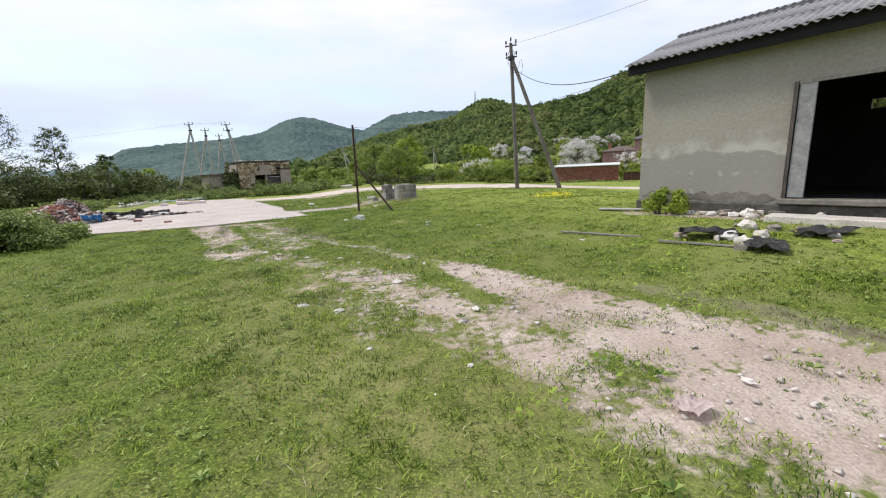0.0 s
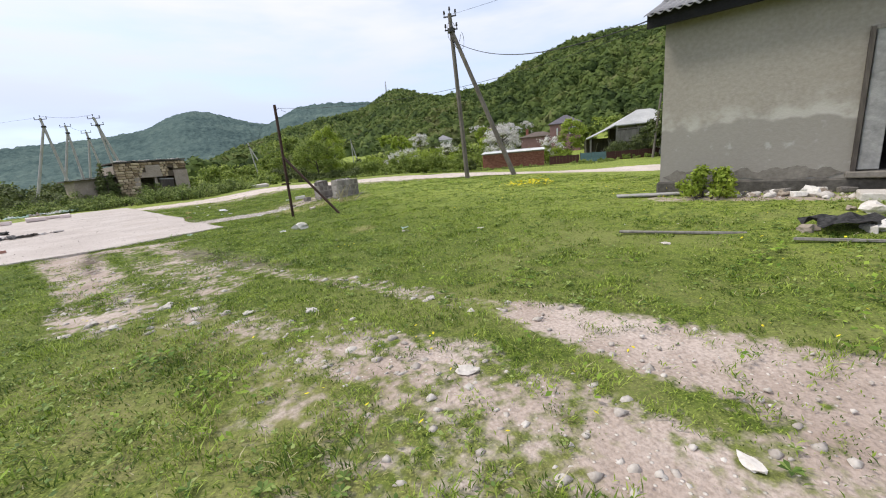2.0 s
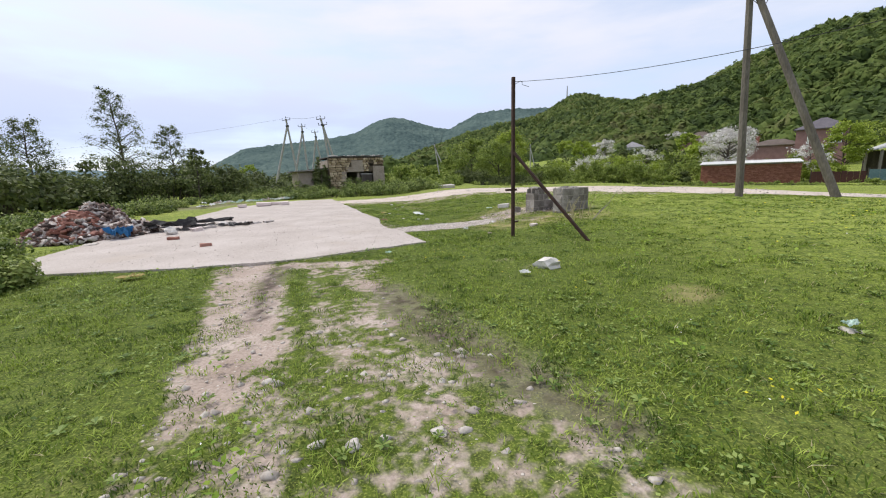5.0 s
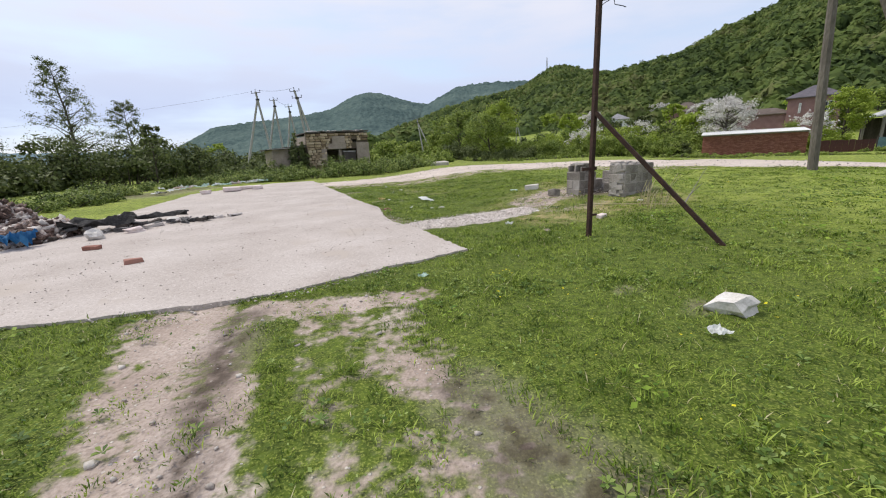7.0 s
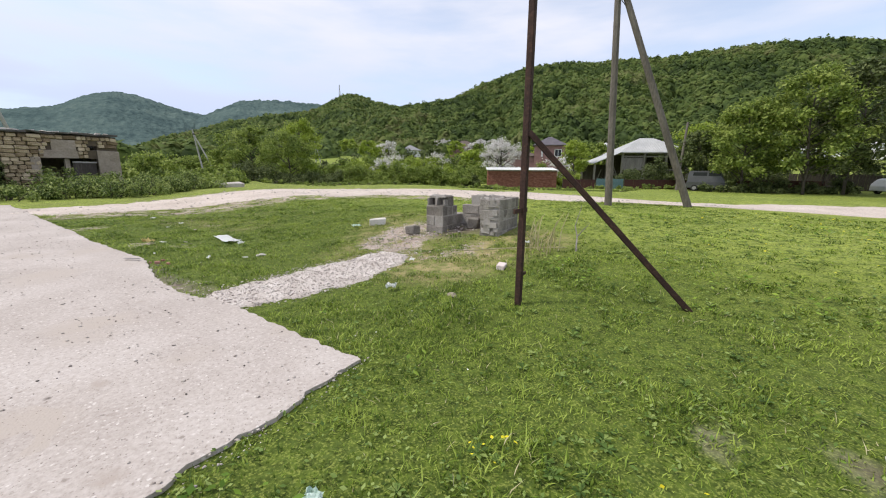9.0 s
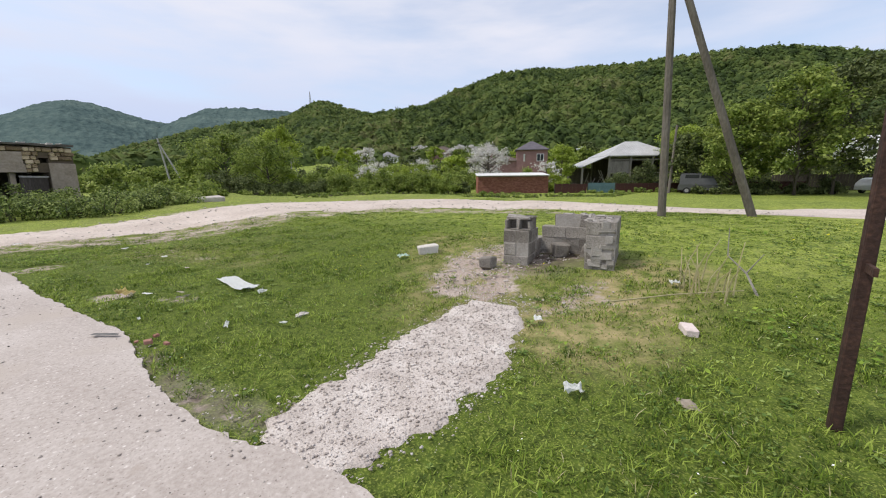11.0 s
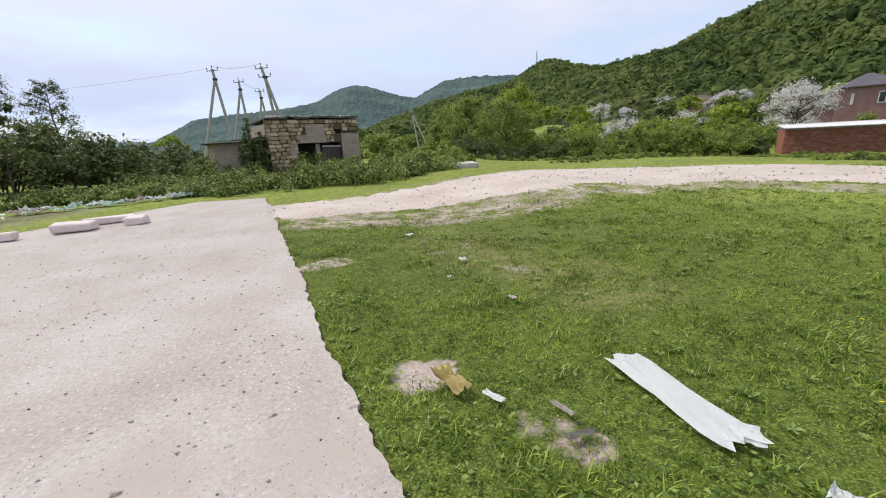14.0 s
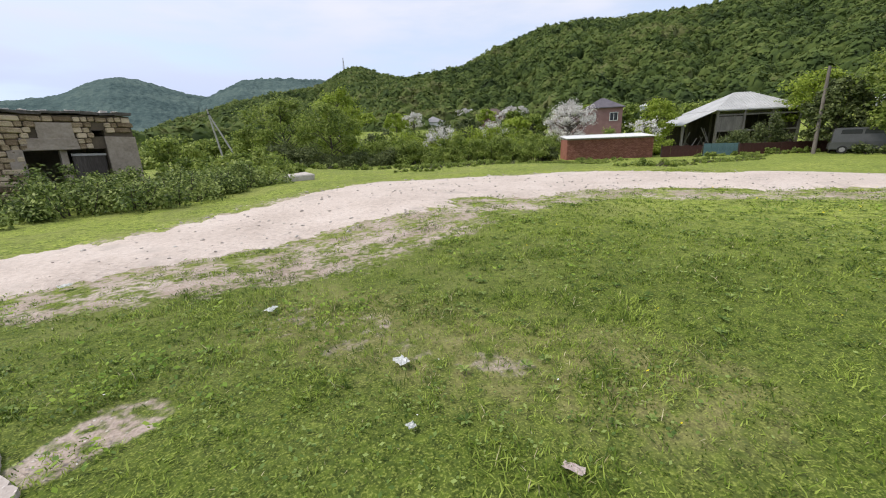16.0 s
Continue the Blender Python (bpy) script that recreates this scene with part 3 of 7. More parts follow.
DRY = [(1.0, [(2.5, 16.2, 0.9), (4.6, 16.4, 0.8)]), (0.8, [(3.55, 10.15, 0.25), (3.75, 10.3, 0.25)]), (0.7, [(2.4, 17.4, 1.2), (4.0, 20.0, 1.0)]), (0.4, [(-1.0, 24.2, 0.8), (0.6, 21.8, 0.7)]), (0.3, [(3.0, 1.5, 1.2), (1.0, 5.5, 1.0)])]
ROAD = [(-5.2, 28.4, 0.9), (-3.3, 28.6, 1.5), (-0.5, 29.8, 2.5), (3.5, 31.0, 2.7), (8.3, 29.0, 2.6), (11.4, 25.3, 2.3), (14.0, 21.0, 2.0), (17.6, 17.6, 2.4), (23.0, 13.2, 2.6), (32.0, 6.5, 2.8), (46.0, -5.0, 3.0), (80, -30, 3.5)]


def bare(x, y):
    v = np.zeros(np.shape(x))
    for s, pts in BARE:
        v = np.maximum(v, s * (1 - ss(0.35, 1.6, dist_line(x, y, pts))))
    return v


def dryness(x, y):
    v = np.zeros(np.shape(x))
    for s, pts in DRY:
        v = np.maximum(v, s * (1 - ss(0.4, 1.3, dist_line(x, y, pts))))
    return v


# dark soil in ruts, edges and bin; a hole's darkness painted beside the limestone
DAMP_AND_HOLE = [[(-1.55, 12.2, 0.2), (-1.3, 11.0, 0.13), (-0.9, 10.0, 0.1)], [(0.3, 10.9, 0.2), (0.8, 9.9, 0.3), (1.4, 8.9, 0.24), (2.0, 8.1, 0.14)], [(6.5, 0.5, 0.14), (6.05, 1.8, 0.1), (5.6, 2.7, 0.07)], [(-13.0, 28.2, 1.5), (-12.0, 30.5, 1.0)], [(2.34, 11.74, 0.09), (2.42, 11.8, 0.07)], [(2.0, 12.27, 0.06), (2.05, 12.3, 0.05)], [(3.9, 17.9, 0.5), (4.9, 18.0, 0.6)], [(-0.95, 18.3, 0.04), (-0.66, 17.3, 0.07), (-0.42, 16.75, 0.10), (-0.2, 16.45, 0.08)]]


def dampness(x, y):
    v = np.zeros(np.shape(x))
    for pts in DAMP_AND_HOLE:
        v = np.maximum(v, 1 - ss(0.4, 1.6, dist_line(x, y, pts)))
    return v


def axis(lo, hi, step, far):
    mid = list(np.arange(lo, hi + 1e-6, step))
    out, s, p = [], step, mid[-1]
    while p < far:
        s *= 1.09
        p += s
        out.append(p)
    left, s, p = [], step, mid[0]
    while p > -far:
        s *= 1.09
        p -= s
        left.append(p)
    return np.array(left[::-1] + mid + out)


def make_ground():
    xs, ys = axis(-7, 10, 0.14, 4600), axis(-3, 31, 0.14, 4600)
    X, Y = np.meshgrid(xs, ys)
    Z = gz(X, Y)
    b = bare(X, Y)
    Z = Z - 0.035 * b * (Z < 5)
    nx, ny = len(xs), len(ys)
    i = (np.arange(ny - 1)[:, None] * nx + np.arange(nx - 1)[None, :]).ravel()
    f = np.stack([i, i + 1, i + nx + 1, i + nx], 1)
    ob = sheet("ground", np.stack([X.ravel(), Y.ravel(), Z.ravel()], 1), f, M_GROUND, smooth=True)
    for key, v in (("bare", b), ("dry", dryness(X, Y)), ("damp", dampness(X, Y)), ("worn", np.maximum(np.maximum(1 - ss(5.0, 9.5, Y), 0.7 * ss(21.5, 25.5, Y)) * (1 - ss(9, 20, np.abs(X))), 0.8 * dryness(X, Y))), ("shaded_thatch", 1 - ss(3.4, 8.5, dist_line(X, Y, MIDLINE)))):
        a = ob.data.attributes.new(key, "FLOAT", "POINT")
        a.data.foreach_set("value", v.ravel().astype(np.float32))
    return tagged(ob, "grassy open ground with worn earth tracks and stones", "ground", kind="structure")


def ribbon(name, pts, mat, lift, step=0.25, across=12, ragged=0.25, seed=5):
    """A flat, ragged-edged track along a line, lying on the land."""
    P = []
    for (x0, y0, w0), (x1, y1, w1) in zip(pts, pts[1:]):
        n = max(2, int(math.hypot(x1 - x0, y1 - y0) / step))
        P += [(x0 + (x1 - x0) * k / n, y0 + (y1 - y0) * k / n, w0 + (w1 - w0) * k / n) for k in range(n)]
    P = np.array(P + [pts[-1]])
    ker = np.ones(9) / 9
    for c in range(3):
        P[4:-4, c] = np.convolve(P[:, c], ker, "valid")
    d = np.gradient(P[:, :2], axis=0)
    d /= np.linalg.norm(d, axis=1)[:, None]
    nrm = np.stack([-d[:, 1], d[:, 0]], 1)
    V = []
    for k in range(across + 1):
        s = 2 * k / across - 1
        edge = ragged * (vnoise(P[:, 0], P[:, 1], 1.5, seed + (s > 0)) - 0.5) * 2 + 0.45 * ragged * (vnoise(P[:, 0], P[:, 1], 0.35, seed + 7 + (s > 0)) - 0.5) * 2 + 0.4 * ragged * (vnoise(P[:, 0], P[:, 1], 0.13, seed + 9 + (s > 0)) - 0.5) * 2 + 0.3 * ragged * (vnoise(P[:, 0], P[:, 1], 0.06, seed + 15 + (s > 0)) - 0.5) * 2
        w = (P[:, 2] + edge * min(1.0, P[:, 2].mean())) * s
        x, y = P[:, 0] + nrm[:, 0] * w, P[:, 1] + nrm[:, 1] * w
        z = gz(x, y) + (lift if abs(s) < 0.99 else -0.04)
        V.append(np.stack([x, y, z], 1))
    V = np.array(V)
    n = len(P)
    i = (np.arange(across)[:, None] * n + np.arange(n - 1)[None, :]).ravel()
    f = np.stack([i, i + 1, i + n + 1, i + n], 1)[:, ::-1]
    return sheet(name, V.reshape(-1, 3), f, mat, smooth=True)


def in_poly(x, y, poly):
    inside = np.zeros(np.shape(x), dtype=bool)
    for (x0, y0), (x1, y1) in zip(poly, poly[1:] + poly[:1]):
        c = ((y0 > y) != (y1 > y)) & (x < (x1 - x0) * (y - y0) / (y1 - y0 + 1e-12) + x0)
        inside ^= c
    return inside


SLAB = [(0.66, 14.0), (-0.35, 13.45), (-1.3, 12.75), (-3.2, 12.35), (-5.6, 12.2), (-7.0, 13.6), (-8.4, 18.5), (-9.6, 24.5), (-10.2, 26.6), (-9.0, 29.6), (-8.3, 31.2), (-6.15, 31.4), (-5.0, 28.6), (-3.9, 25.7), (-2.85, 23.1), (-1.95, 20.8), (-1.1, 18.8), (-0.74, 17.3), (-0.55, 16.55), (0.02, 15.65)]


def make_slab():
    """The poured concrete pad: a thin slab with broken edges."""
    ring = []
    for (x0, y0), (x1, y1) in zip(SLAB, SLAB[1:] + SLAB[:1]):
        n = max(2, int(math.hypot(x1 - x0, y1 - y0) / 0.045))
        for k in range(n):
            x, y = x0 + (x1 - x0) * k / n, y0 + (y1 - y0) * k / n
            ring.append((x + 0.07 * (float(vnoise(x, y, 0.7, 21)) - 0.5) + 0.045 * (float(vnoise(x, y, 0.13, 22)) - 0.5) + 0.035 * (float(vnoise(x, y, 0.05, 25)) - 0.5), y + 0.07 * (float(vnoise(x, y, 0.7, 23)) - 0.5) + 0.045 * (float(vnoise(x, y, 0.13, 24)) - 0.5) + 0.035 * (float(vnoise(x, y, 0.05, 26)) - 0.5)))
    bm = bmesh.new()
    top = [bm.verts.new((x, y, 0.034)) for x, y in ring]
    low = [bm.verts.new((x * 1.0, y, -0.08)) for x, y in ring]
    bm.faces.new(top)
    for i in range(len(ring)):
        j = (i + 1) % len(ring)
        bm.faces.new((top[j], top[i], low[i], low[j]))
    bmesh.ops.recalc_face_normals(bm, faces=bm.faces)
    bmesh.ops.triangulate(bm, faces=[f for f in bm.faces if len(f.verts) > 4])
    return tagged(part("concrete_slab", bm, M_SLAB), "pale worn concrete slab with broken edges and dust", "pavement", kind="structure")


make_ground()
tagged(ribbon("road", ROAD, M_ROAD, 0.025, step=0.07, ragged=0.5), "pale dusty gravel road curving past the grass", "road", kind="structure")
make_slab()
tagged(ribbon("gravel_path", [(-0.15, 15.95, 0.38), (0.4, 16.2, 0.6), (1.0, 16.45, 0.7), (1.6, 16.8, 0.6), (2.4, 17.15, 0.42)], M_GRAVEL, 0.014, step=0.03, ragged=0.28, seed=31), "short strip of loose pale gravel beside the concrete", "path", kind="structure")


# ---- hills ----
def hill(name, az, el, dist, foot, mat, label, rough_h=0.0, seed=0, step=0.2, rows=60, back=0.25):
    """A ridge round the valley: crest heights by bearing, slopes down to its foot and away behind."""
    A = np.arange(az[0], az[-1] + 1e-6, step)
    E = np.interp(A, az, el)
    k = np.exp(-0.5 * (np.arange(-6, 7) * step / 0.7) ** 2)
    E = np.convolve(np.pad(E, 6, mode="edge"), k / k.sum(), "valid")
    R = np.linspace(0, 1 + back, rows)
    a, r = np.meshgrid(np.radians(A), R)
    rr = foot + (dist - foot) * r
    rr = rr + (dist - foot) * 0.12 * (vnoise(a * 400, r * 40, 30, seed) - 0.5) * np.sin(np.clip(r, 0, 1) * np.pi)
    x, y = rr * np.sin(a), 12 + rr * np.cos(a)
    H = np.tan(np.radians(E))[None, :] * dist
    prof = np.where(r <= 1, 0.55 * r + 0.45 * r ** 2 * (3 - 2 * r), 1 - 0.9 * (r - 1))
    gully = 1 + 0.16 * (vnoise(x, y, dist * 0.13, seed + 1) - 0.5) * np.sin(np.clip(r, 0, 1) * np.pi)
    z = H * prof * gully + rough_h * (vnoise(x, y, rough_h * 1.6 + 0.1, seed + 2) - 0.5 + 0.6 * (vnoise(x, y, rough_h * 0.7 + 0.1, seed + 3) - 0.5))
    z = z - 2.0 * (r == 0)
    n = len(A)
    i = (np.arange(rows - 1)[:, None] * n + np.arange(n - 1)[None, :]).ravel()
    f = np.stack([i, i + 1, i + n + 1, i + n], 1)[:, ::-1]
    ob = sheet(name, np.stack([x.ravel(), y.ravel(), z.ravel()], 1), f, mat, smooth=True)
    tagged(ob, label, "hill", kind="structure")
    return np.stack([x, y, z], -1), r


NEAR_AZ = [14, 19, 24, 29, 33, 36.6, 40, 43, 46, 54, 60, 68, 74, 78, 86, 100, 120, 150]
NEAR_EL = [2.5, 5.2, 7.6, 8.2, 8.9, 10.75, 11.65, 12.55, 12.75, 12.5, 12.5, 12.8, 12.3, 11.2, 8.6, 7, 6.5, 5.5]
SPUR_AZ = [-9, -6, -3, 2, 6, 10, 14, 17, 19.2, 21, 24, 30, 38]
SPUR_EL = [0.3, 1.5, 2.9, 4.5, 5.3, 6.2, 7.0, 8.3, 9.2, 8.6, 7.9, 7.0, 5.5]
PEAK_AZ = [-34, -30, -26.4, -23, -16, -12, -9.5, -7.3, -5, -3.8, -0.9, 1.5, 5, 9]
PEAK_EL = [0.3, 2.1, 4.1, 4.5, 5.2, 5.9, 7.3, 7.9, 7.7, 7.3, 6.3, 6.0, 4.5, 3]
BACK_AZ = [0, 2, 5, 9, 14, 18, 24]
BACK_EL = [5.5, 6.6, 8.1, 8.45, 8.35, 7.4, 6]
near_grid = hill("hill_1", NEAR_AZ, NEAR_EL, 430, 118, M_FLOOR_FOREST, "steep wooded hillside above the village", 2.0, 40, step=0.3)
spur_grid = hill("hill_2", SPUR_AZ, SPUR_EL, 720, 150, M_FLOOR_FOREST, "wooded spur with a rounded knob on its crest", 3.0, 50, step=0.2)
hill("hill_3", BACK_AZ, BACK_EL, 1700, 900, M_FAR1, "distant wooded ridge tinted bluish for haze", 9.0, 60, step=0.08, rows=90)
hill("hill_4", PEAK_AZ, PEAK_EL, 2100, 900, M_FAR1, "distant wooded peak tinted bluish for haze", 10.0, 70, step=0.12, rows=90)
hill("hill_5", [-110, -80, -60, -50, -40, -33, -28, -20], [2.0, 2.4, 2.6, 2.2, 1.6, 1.9, 1.2, 0.5], 3600, 2600, M_FAR2, "pale far range tinted towards the sky for haze", 10, 80, step=0.3, rows=20)


def ico(sub, seed, squash=0.85, rough=0.22):
    bm = bmesh.new()
    bmesh.ops.create_icosphere(bm, subdivisions=sub, radius=1.0)
    for v in bm.verts:
        p = v.co.copy()
        k = 1 + rough * 2 * (noise.noise(p * 1.7 + Vector((seed * 7.3, 0, 0)))) + rough * 1.2 * noise.noise(p * 4.1 + Vector((0, seed * 3.1, 0)))
        v.co = Vector((p.x * k, p.y * k, p.z * k * squash))
    vs = np.array([v.co[:] for v in bm.verts])
    fs = np.array([[v.index for v in f.verts] for f in bm.faces])
    bm.free()
    return vs, fs


def forest(name, grid, count, size, leaves, leaf, seed, label, rmin=0.0, rmax=1.05):
    """Tree crowns all over a hillside: each one a dome of many leaf sprays, joined in one."""
    rng = np.random.default_rng(seed)
    g, r = grid
    ny, nx = r.shape
    jx = rng.uniform(0, nx - 1.001, count)
    jy = np.minimum(rng.uniform(rmin ** 1.3, rmax ** 1.3, count) ** (1 / 1.3) / r[-1, 0] * (ny - 1), ny - 1.001)
    i, j = jy.astype(int), jx.astype(int)
    p = g[i, j] + (g[i, j + 1] - g[i, j]) * (jx - j)[:, None] + (g[i + 1, j] - g[i, j]) * (jy - i)[:, None]
    s = size * rng.uniform(0.55, 1.45, count)
    tall = rng.uniform(0.85, 1.5, count)
    n = count * leaves
    d = rng.normal(size=(n, 3))
    d[:, 2] = np.abs(d[:, 2]) * 1.1 - 0.25
    d /= np.linalg.norm(d, axis=1)[:, None]
    S = np.repeat(s, leaves)
    lump = rng.uniform(0.78, 1.06, n)
    c = np.repeat(p + np.stack([0 * s, 0 * s, 0.4 * s], 1), leaves, axis=0) + d * (S * lump)[:, None] * np.stack([np.ones(n), np.ones(n), np.repeat(tall, leaves)], 1)
    nrm = d + rng.normal(size=(n, 3)) * 0.28
    nrm /= np.linalg.norm(nrm, axis=1)[:, None]
    u = np.cross(nrm, rng.normal(size=(n, 3)))
    u /= np.linalg.norm(u, axis=1)[:, None]
    v = np.cross(nrm, u)
    q = (leaf * S * rng.uniform(0.6, 1.4, n))[:, None]
    V = np.stack([c - u * q, c + v * q * 0.7 - nrm * q * 0.25, c + u * q, c - v * q * 0.7 - nrm * q * 0.25], 1).reshape(-1, 3)
    k = np.arange(n)[:, None] * 4
    F = np.concatenate([k + [0, 1, 2], k + [0, 2, 3]])
    vs, fs = ico(1, seed, 1.0, 0.12)
    core = (p + np.stack([0 * s, 0 * s, 0.4 * s], 1))[:, None, :] + vs[None] * (0.9 * s)[:, None, None] * np.stack([np.ones(count), np.ones(count), tall], 1)[:, None, :]
    G = fs[None] + (np.arange(count) * len(vs))[:, None, None] + 4 * n
    ob = sheet(name, np.concatenate([V, core.reshape(-1, 3)]), np.concatenate([F, G.reshape(-1, 3)]), M_FOREST, smooth=True)
    return tagged(ob, label, "forest", kind="stuff")


forest("forest", near_grid, 2900, 3.3, 80, 0.26, 1, "dense fresh green spring forest on the lower slope", 0.02, 0.5)
forest("forest", near_grid, 9500, 2.9, 24, 0.36, 2, "dense green deciduous forest up to the crest", 0.45, 1.04)
forest("forest", spur_grid, 6500, 4.0, 30, 0.32, 3, "dense green forest on the spur", 0.05, 1.04)


# ---- the long rendered warehouse ----
def wave_sheet(width, length, pitch=0.15, amp=0.022, thick=0.012):
    """A corrugated sheet: waves across x, running along y from 0 to length."""
    bm = bmesh.new()
    n = int(width / pitch * 6)
    rows = []
    for yy in (0.0, length):
        for dz in (0.0, -thick):
            rows.append([bm.verts.new((width * k / n, yy, amp * math.sin(math.tau * width * k / n / pitch) + dz)) for k in range(n + 1)])
    a, b, c, d = rows
    for k in range(n):
        bm.faces.new((a[k], a[k + 1], c[k + 1], c[k]))
        bm.faces.new((b[k + 1], b[k], d[k], d[k + 1]))
        bm.faces.new((b[k], b[k + 1], a[k + 1], a[k]))
        bm.faces.new((c[k], c[k + 1], d[k + 1], d[k]))
    me = bpy.data.meshes.new("roof_sheet")
    bm.to_mesh(me)
    bm.free()
    me.shade_smooth()
    return me


def prism(bm, poly, depth, m):
    """An upright polygon in x, z pushed back along y by depth."""
    f = [bm.verts.new(m @ Vector((x, 0, z))) for x, z in poly]
    g = [bm.verts.new(m @ Vector((x, depth, z))) for x, z in poly]
    bm.faces.new(f)
    bm.faces.new(g[::-1])
    for i in range(len(f)):
        j = (i + 1) % len(f)
        bm.faces.new((f[j], f[i], g[i], g[j]))
    bmesh.ops.recalc_face_normals(bm, faces=bm.faces)


def warehouse():
    LEN, DEP, EAVE, RIDGE, T = 15.0, 4.6, 3.52, 4.52, 0.26
    D0, D1, DZ0, DZ1 = 2.69, 5.6, 0.62, 2.70
    w = thing("warehouse", pose(9.27, 7.5, 0, 0, 0, -64), "grey plastered old warehouse with an open doorway", "building")
    m = Matrix()

    def wallpiece(x0, x1, z0, z1, y0=0.0, mat=M_PLASTER, t=T, name="wall"):
        bm = bmesh.new()
        box(bm, x1 - x0, t, z1 - z0, (x0 + x1) / 2, y0 + t / 2, z0)
        return part(name, bm, mat, w)

    bm = bmesh.new()
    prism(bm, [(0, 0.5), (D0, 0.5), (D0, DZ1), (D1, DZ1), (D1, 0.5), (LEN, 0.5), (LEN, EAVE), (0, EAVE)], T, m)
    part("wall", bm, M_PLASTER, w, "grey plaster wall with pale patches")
    bm = bmesh.new()
    box(bm, LEN + 0.10, T + 0.10, 0.62, LEN / 2, T / 2, -0.12, bevel=0.03)
    part("plinth", bm, M_PLASTER_DARK, w, "damp dark concrete plinth")
    for x in (0.0, LEN - T):
        bm = bmesh.new()
        prism(bm, [(T, 0), (DEP - T, 0), (DEP - T, EAVE), (DEP / 2, RIDGE - 0.1), (T, EAVE)], T, pose(x + T, 0, 0, 0, 0, 90))
        part("gable_wall", bm, M_PLASTER, w)
    # back wall with a slot of a window high up
    wallpiece(0, 3.25, 0, EAVE, DEP - T)
    wallpiece(4.05, LEN, 0, EAVE, DEP - T)
    wallpiece(3.25, 4.05, 0, 2.40, DEP - T)
    wallpiece(3.25, 4.05, 2.62, EAVE, DEP - T)
    wallpiece(T, LEN - T, 0.3, 0.58, T, M_INNER_SHADE, DEP - 2 * T, "inner_floor")
    # added near-black sheets inside the walls, painting the doorway's shade
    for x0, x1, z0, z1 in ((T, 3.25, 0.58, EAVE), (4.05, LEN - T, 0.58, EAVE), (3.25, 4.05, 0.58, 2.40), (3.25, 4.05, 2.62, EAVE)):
        wallpiece(x0, x1, z0, z1, DEP - T - 0.03, M_INNER_SHADE, 0.026, "shade_lining")
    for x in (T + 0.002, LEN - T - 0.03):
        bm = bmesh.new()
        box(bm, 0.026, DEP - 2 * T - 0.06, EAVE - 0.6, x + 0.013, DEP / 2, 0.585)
        part("shade_lining", bm, M_INNER_SHADE, w)
    # added unseen ceiling that closes the interior off from light
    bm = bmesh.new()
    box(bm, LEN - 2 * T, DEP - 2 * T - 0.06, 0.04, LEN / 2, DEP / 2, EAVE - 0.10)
    part("shade_ceiling", bm, M_INNER_SHADE, w, "near-black ceiling sheet added to darken the interior")
    # the doorway's frame
    bm = bmesh.new()
    box(bm, 0.055, 0.08, DZ1 - DZ0, D0 + 0.03, -0.02, DZ0 - 0.02)
    part("door_post", bm, M_DARKWOOD, w, "dark door post")
    bm = bmesh.new()
    box(bm, 0.24, 0.06, DZ1 - DZ0 - 0.06, D0 + 0.19, 0.0, DZ0, bevel=0.008)
    part("door_board", bm, M_JAMB, w, "bare grey jamb board")
    bm = bmesh.new()
    box(bm, D1 - D0, 0.08, 0.06, (D0 + D1) / 2, 0.0, DZ1 - 0.065)
    part("lintel_bar", bm, M_GREYWOOD, w, "thin grey lintel bar")
    bm = bmesh.new()
    box(bm, D1 - D0 + 0.1, 0.40, 0.10, (D0 + D1) / 2, 0.06, DZ0 - 0.12, bevel=0.015)
    part("door_sill", bm, M_DAMP, w, "worn concrete sill")
    # ragged coats of plaster: damp ones just above the plinth
    def coat(x0, x1, zlo, zhi, wav, mat, label, seed, y=-0.004):
        bm = bmesh.new()
        n = int((x1 - x0) / 0.05)
        lo, hi = [], []
        for k in range(n + 1):
            x = x0 + (x1 - x0) * k / n
            end = min(1.0, k / 5, (n - k) / 5)
            q = (noise.noise(Vector((x * 1.7, seed, 0))) + 0.6 * noise.noise(Vector((x * 5.5, seed, 3))) + 0.35 * noise.noise(Vector((x * 14, seed, 7)))) * wav
            p = (noise.noise(Vector((x * 1.3, seed, 11))) + 0.6 * noise.noise(Vector((x * 6, seed, 13)))) * wav
            mid = (zlo + zhi) / 2
            lo.append(bm.verts.new((x, y, mid + (zlo + p - mid) * end)))
            hi.append(bm.verts.new((x, y, mid + (zhi + q - mid) * end)))
        for k in range(n):
            bm.faces.new((lo[k], lo[k + 1], hi[k + 1], hi[k]))
        ext = bmesh.ops.extrude_face_region(bm, geom=list(bm.faces))
        for v in [g for g in ext["geom"] if isinstance(g, bmesh.types.BMVert)]:
            v.co.y -= 0.008
        bmesh.ops.recalc_face_normals(bm, faces=bm.faces)
        part("plaster_coat", bm, mat, w, label)

    coat(0.05, 2.62, 0.50, 0.68, 0.10, M_DAMP, "dark damp stain above the plinth", 3)
    coat(D1 + 0.05, 12.0, 0.50, 0.68, 0.10, M_DAMP, "dark damp stain above the plinth", 4)
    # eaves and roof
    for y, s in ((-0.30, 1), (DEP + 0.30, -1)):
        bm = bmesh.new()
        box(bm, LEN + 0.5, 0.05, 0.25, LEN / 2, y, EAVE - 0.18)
        part("fascia_board", bm, M_FASCIA, w, "near-black fascia board")
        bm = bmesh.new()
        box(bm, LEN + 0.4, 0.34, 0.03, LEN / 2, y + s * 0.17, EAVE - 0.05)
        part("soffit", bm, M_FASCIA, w)
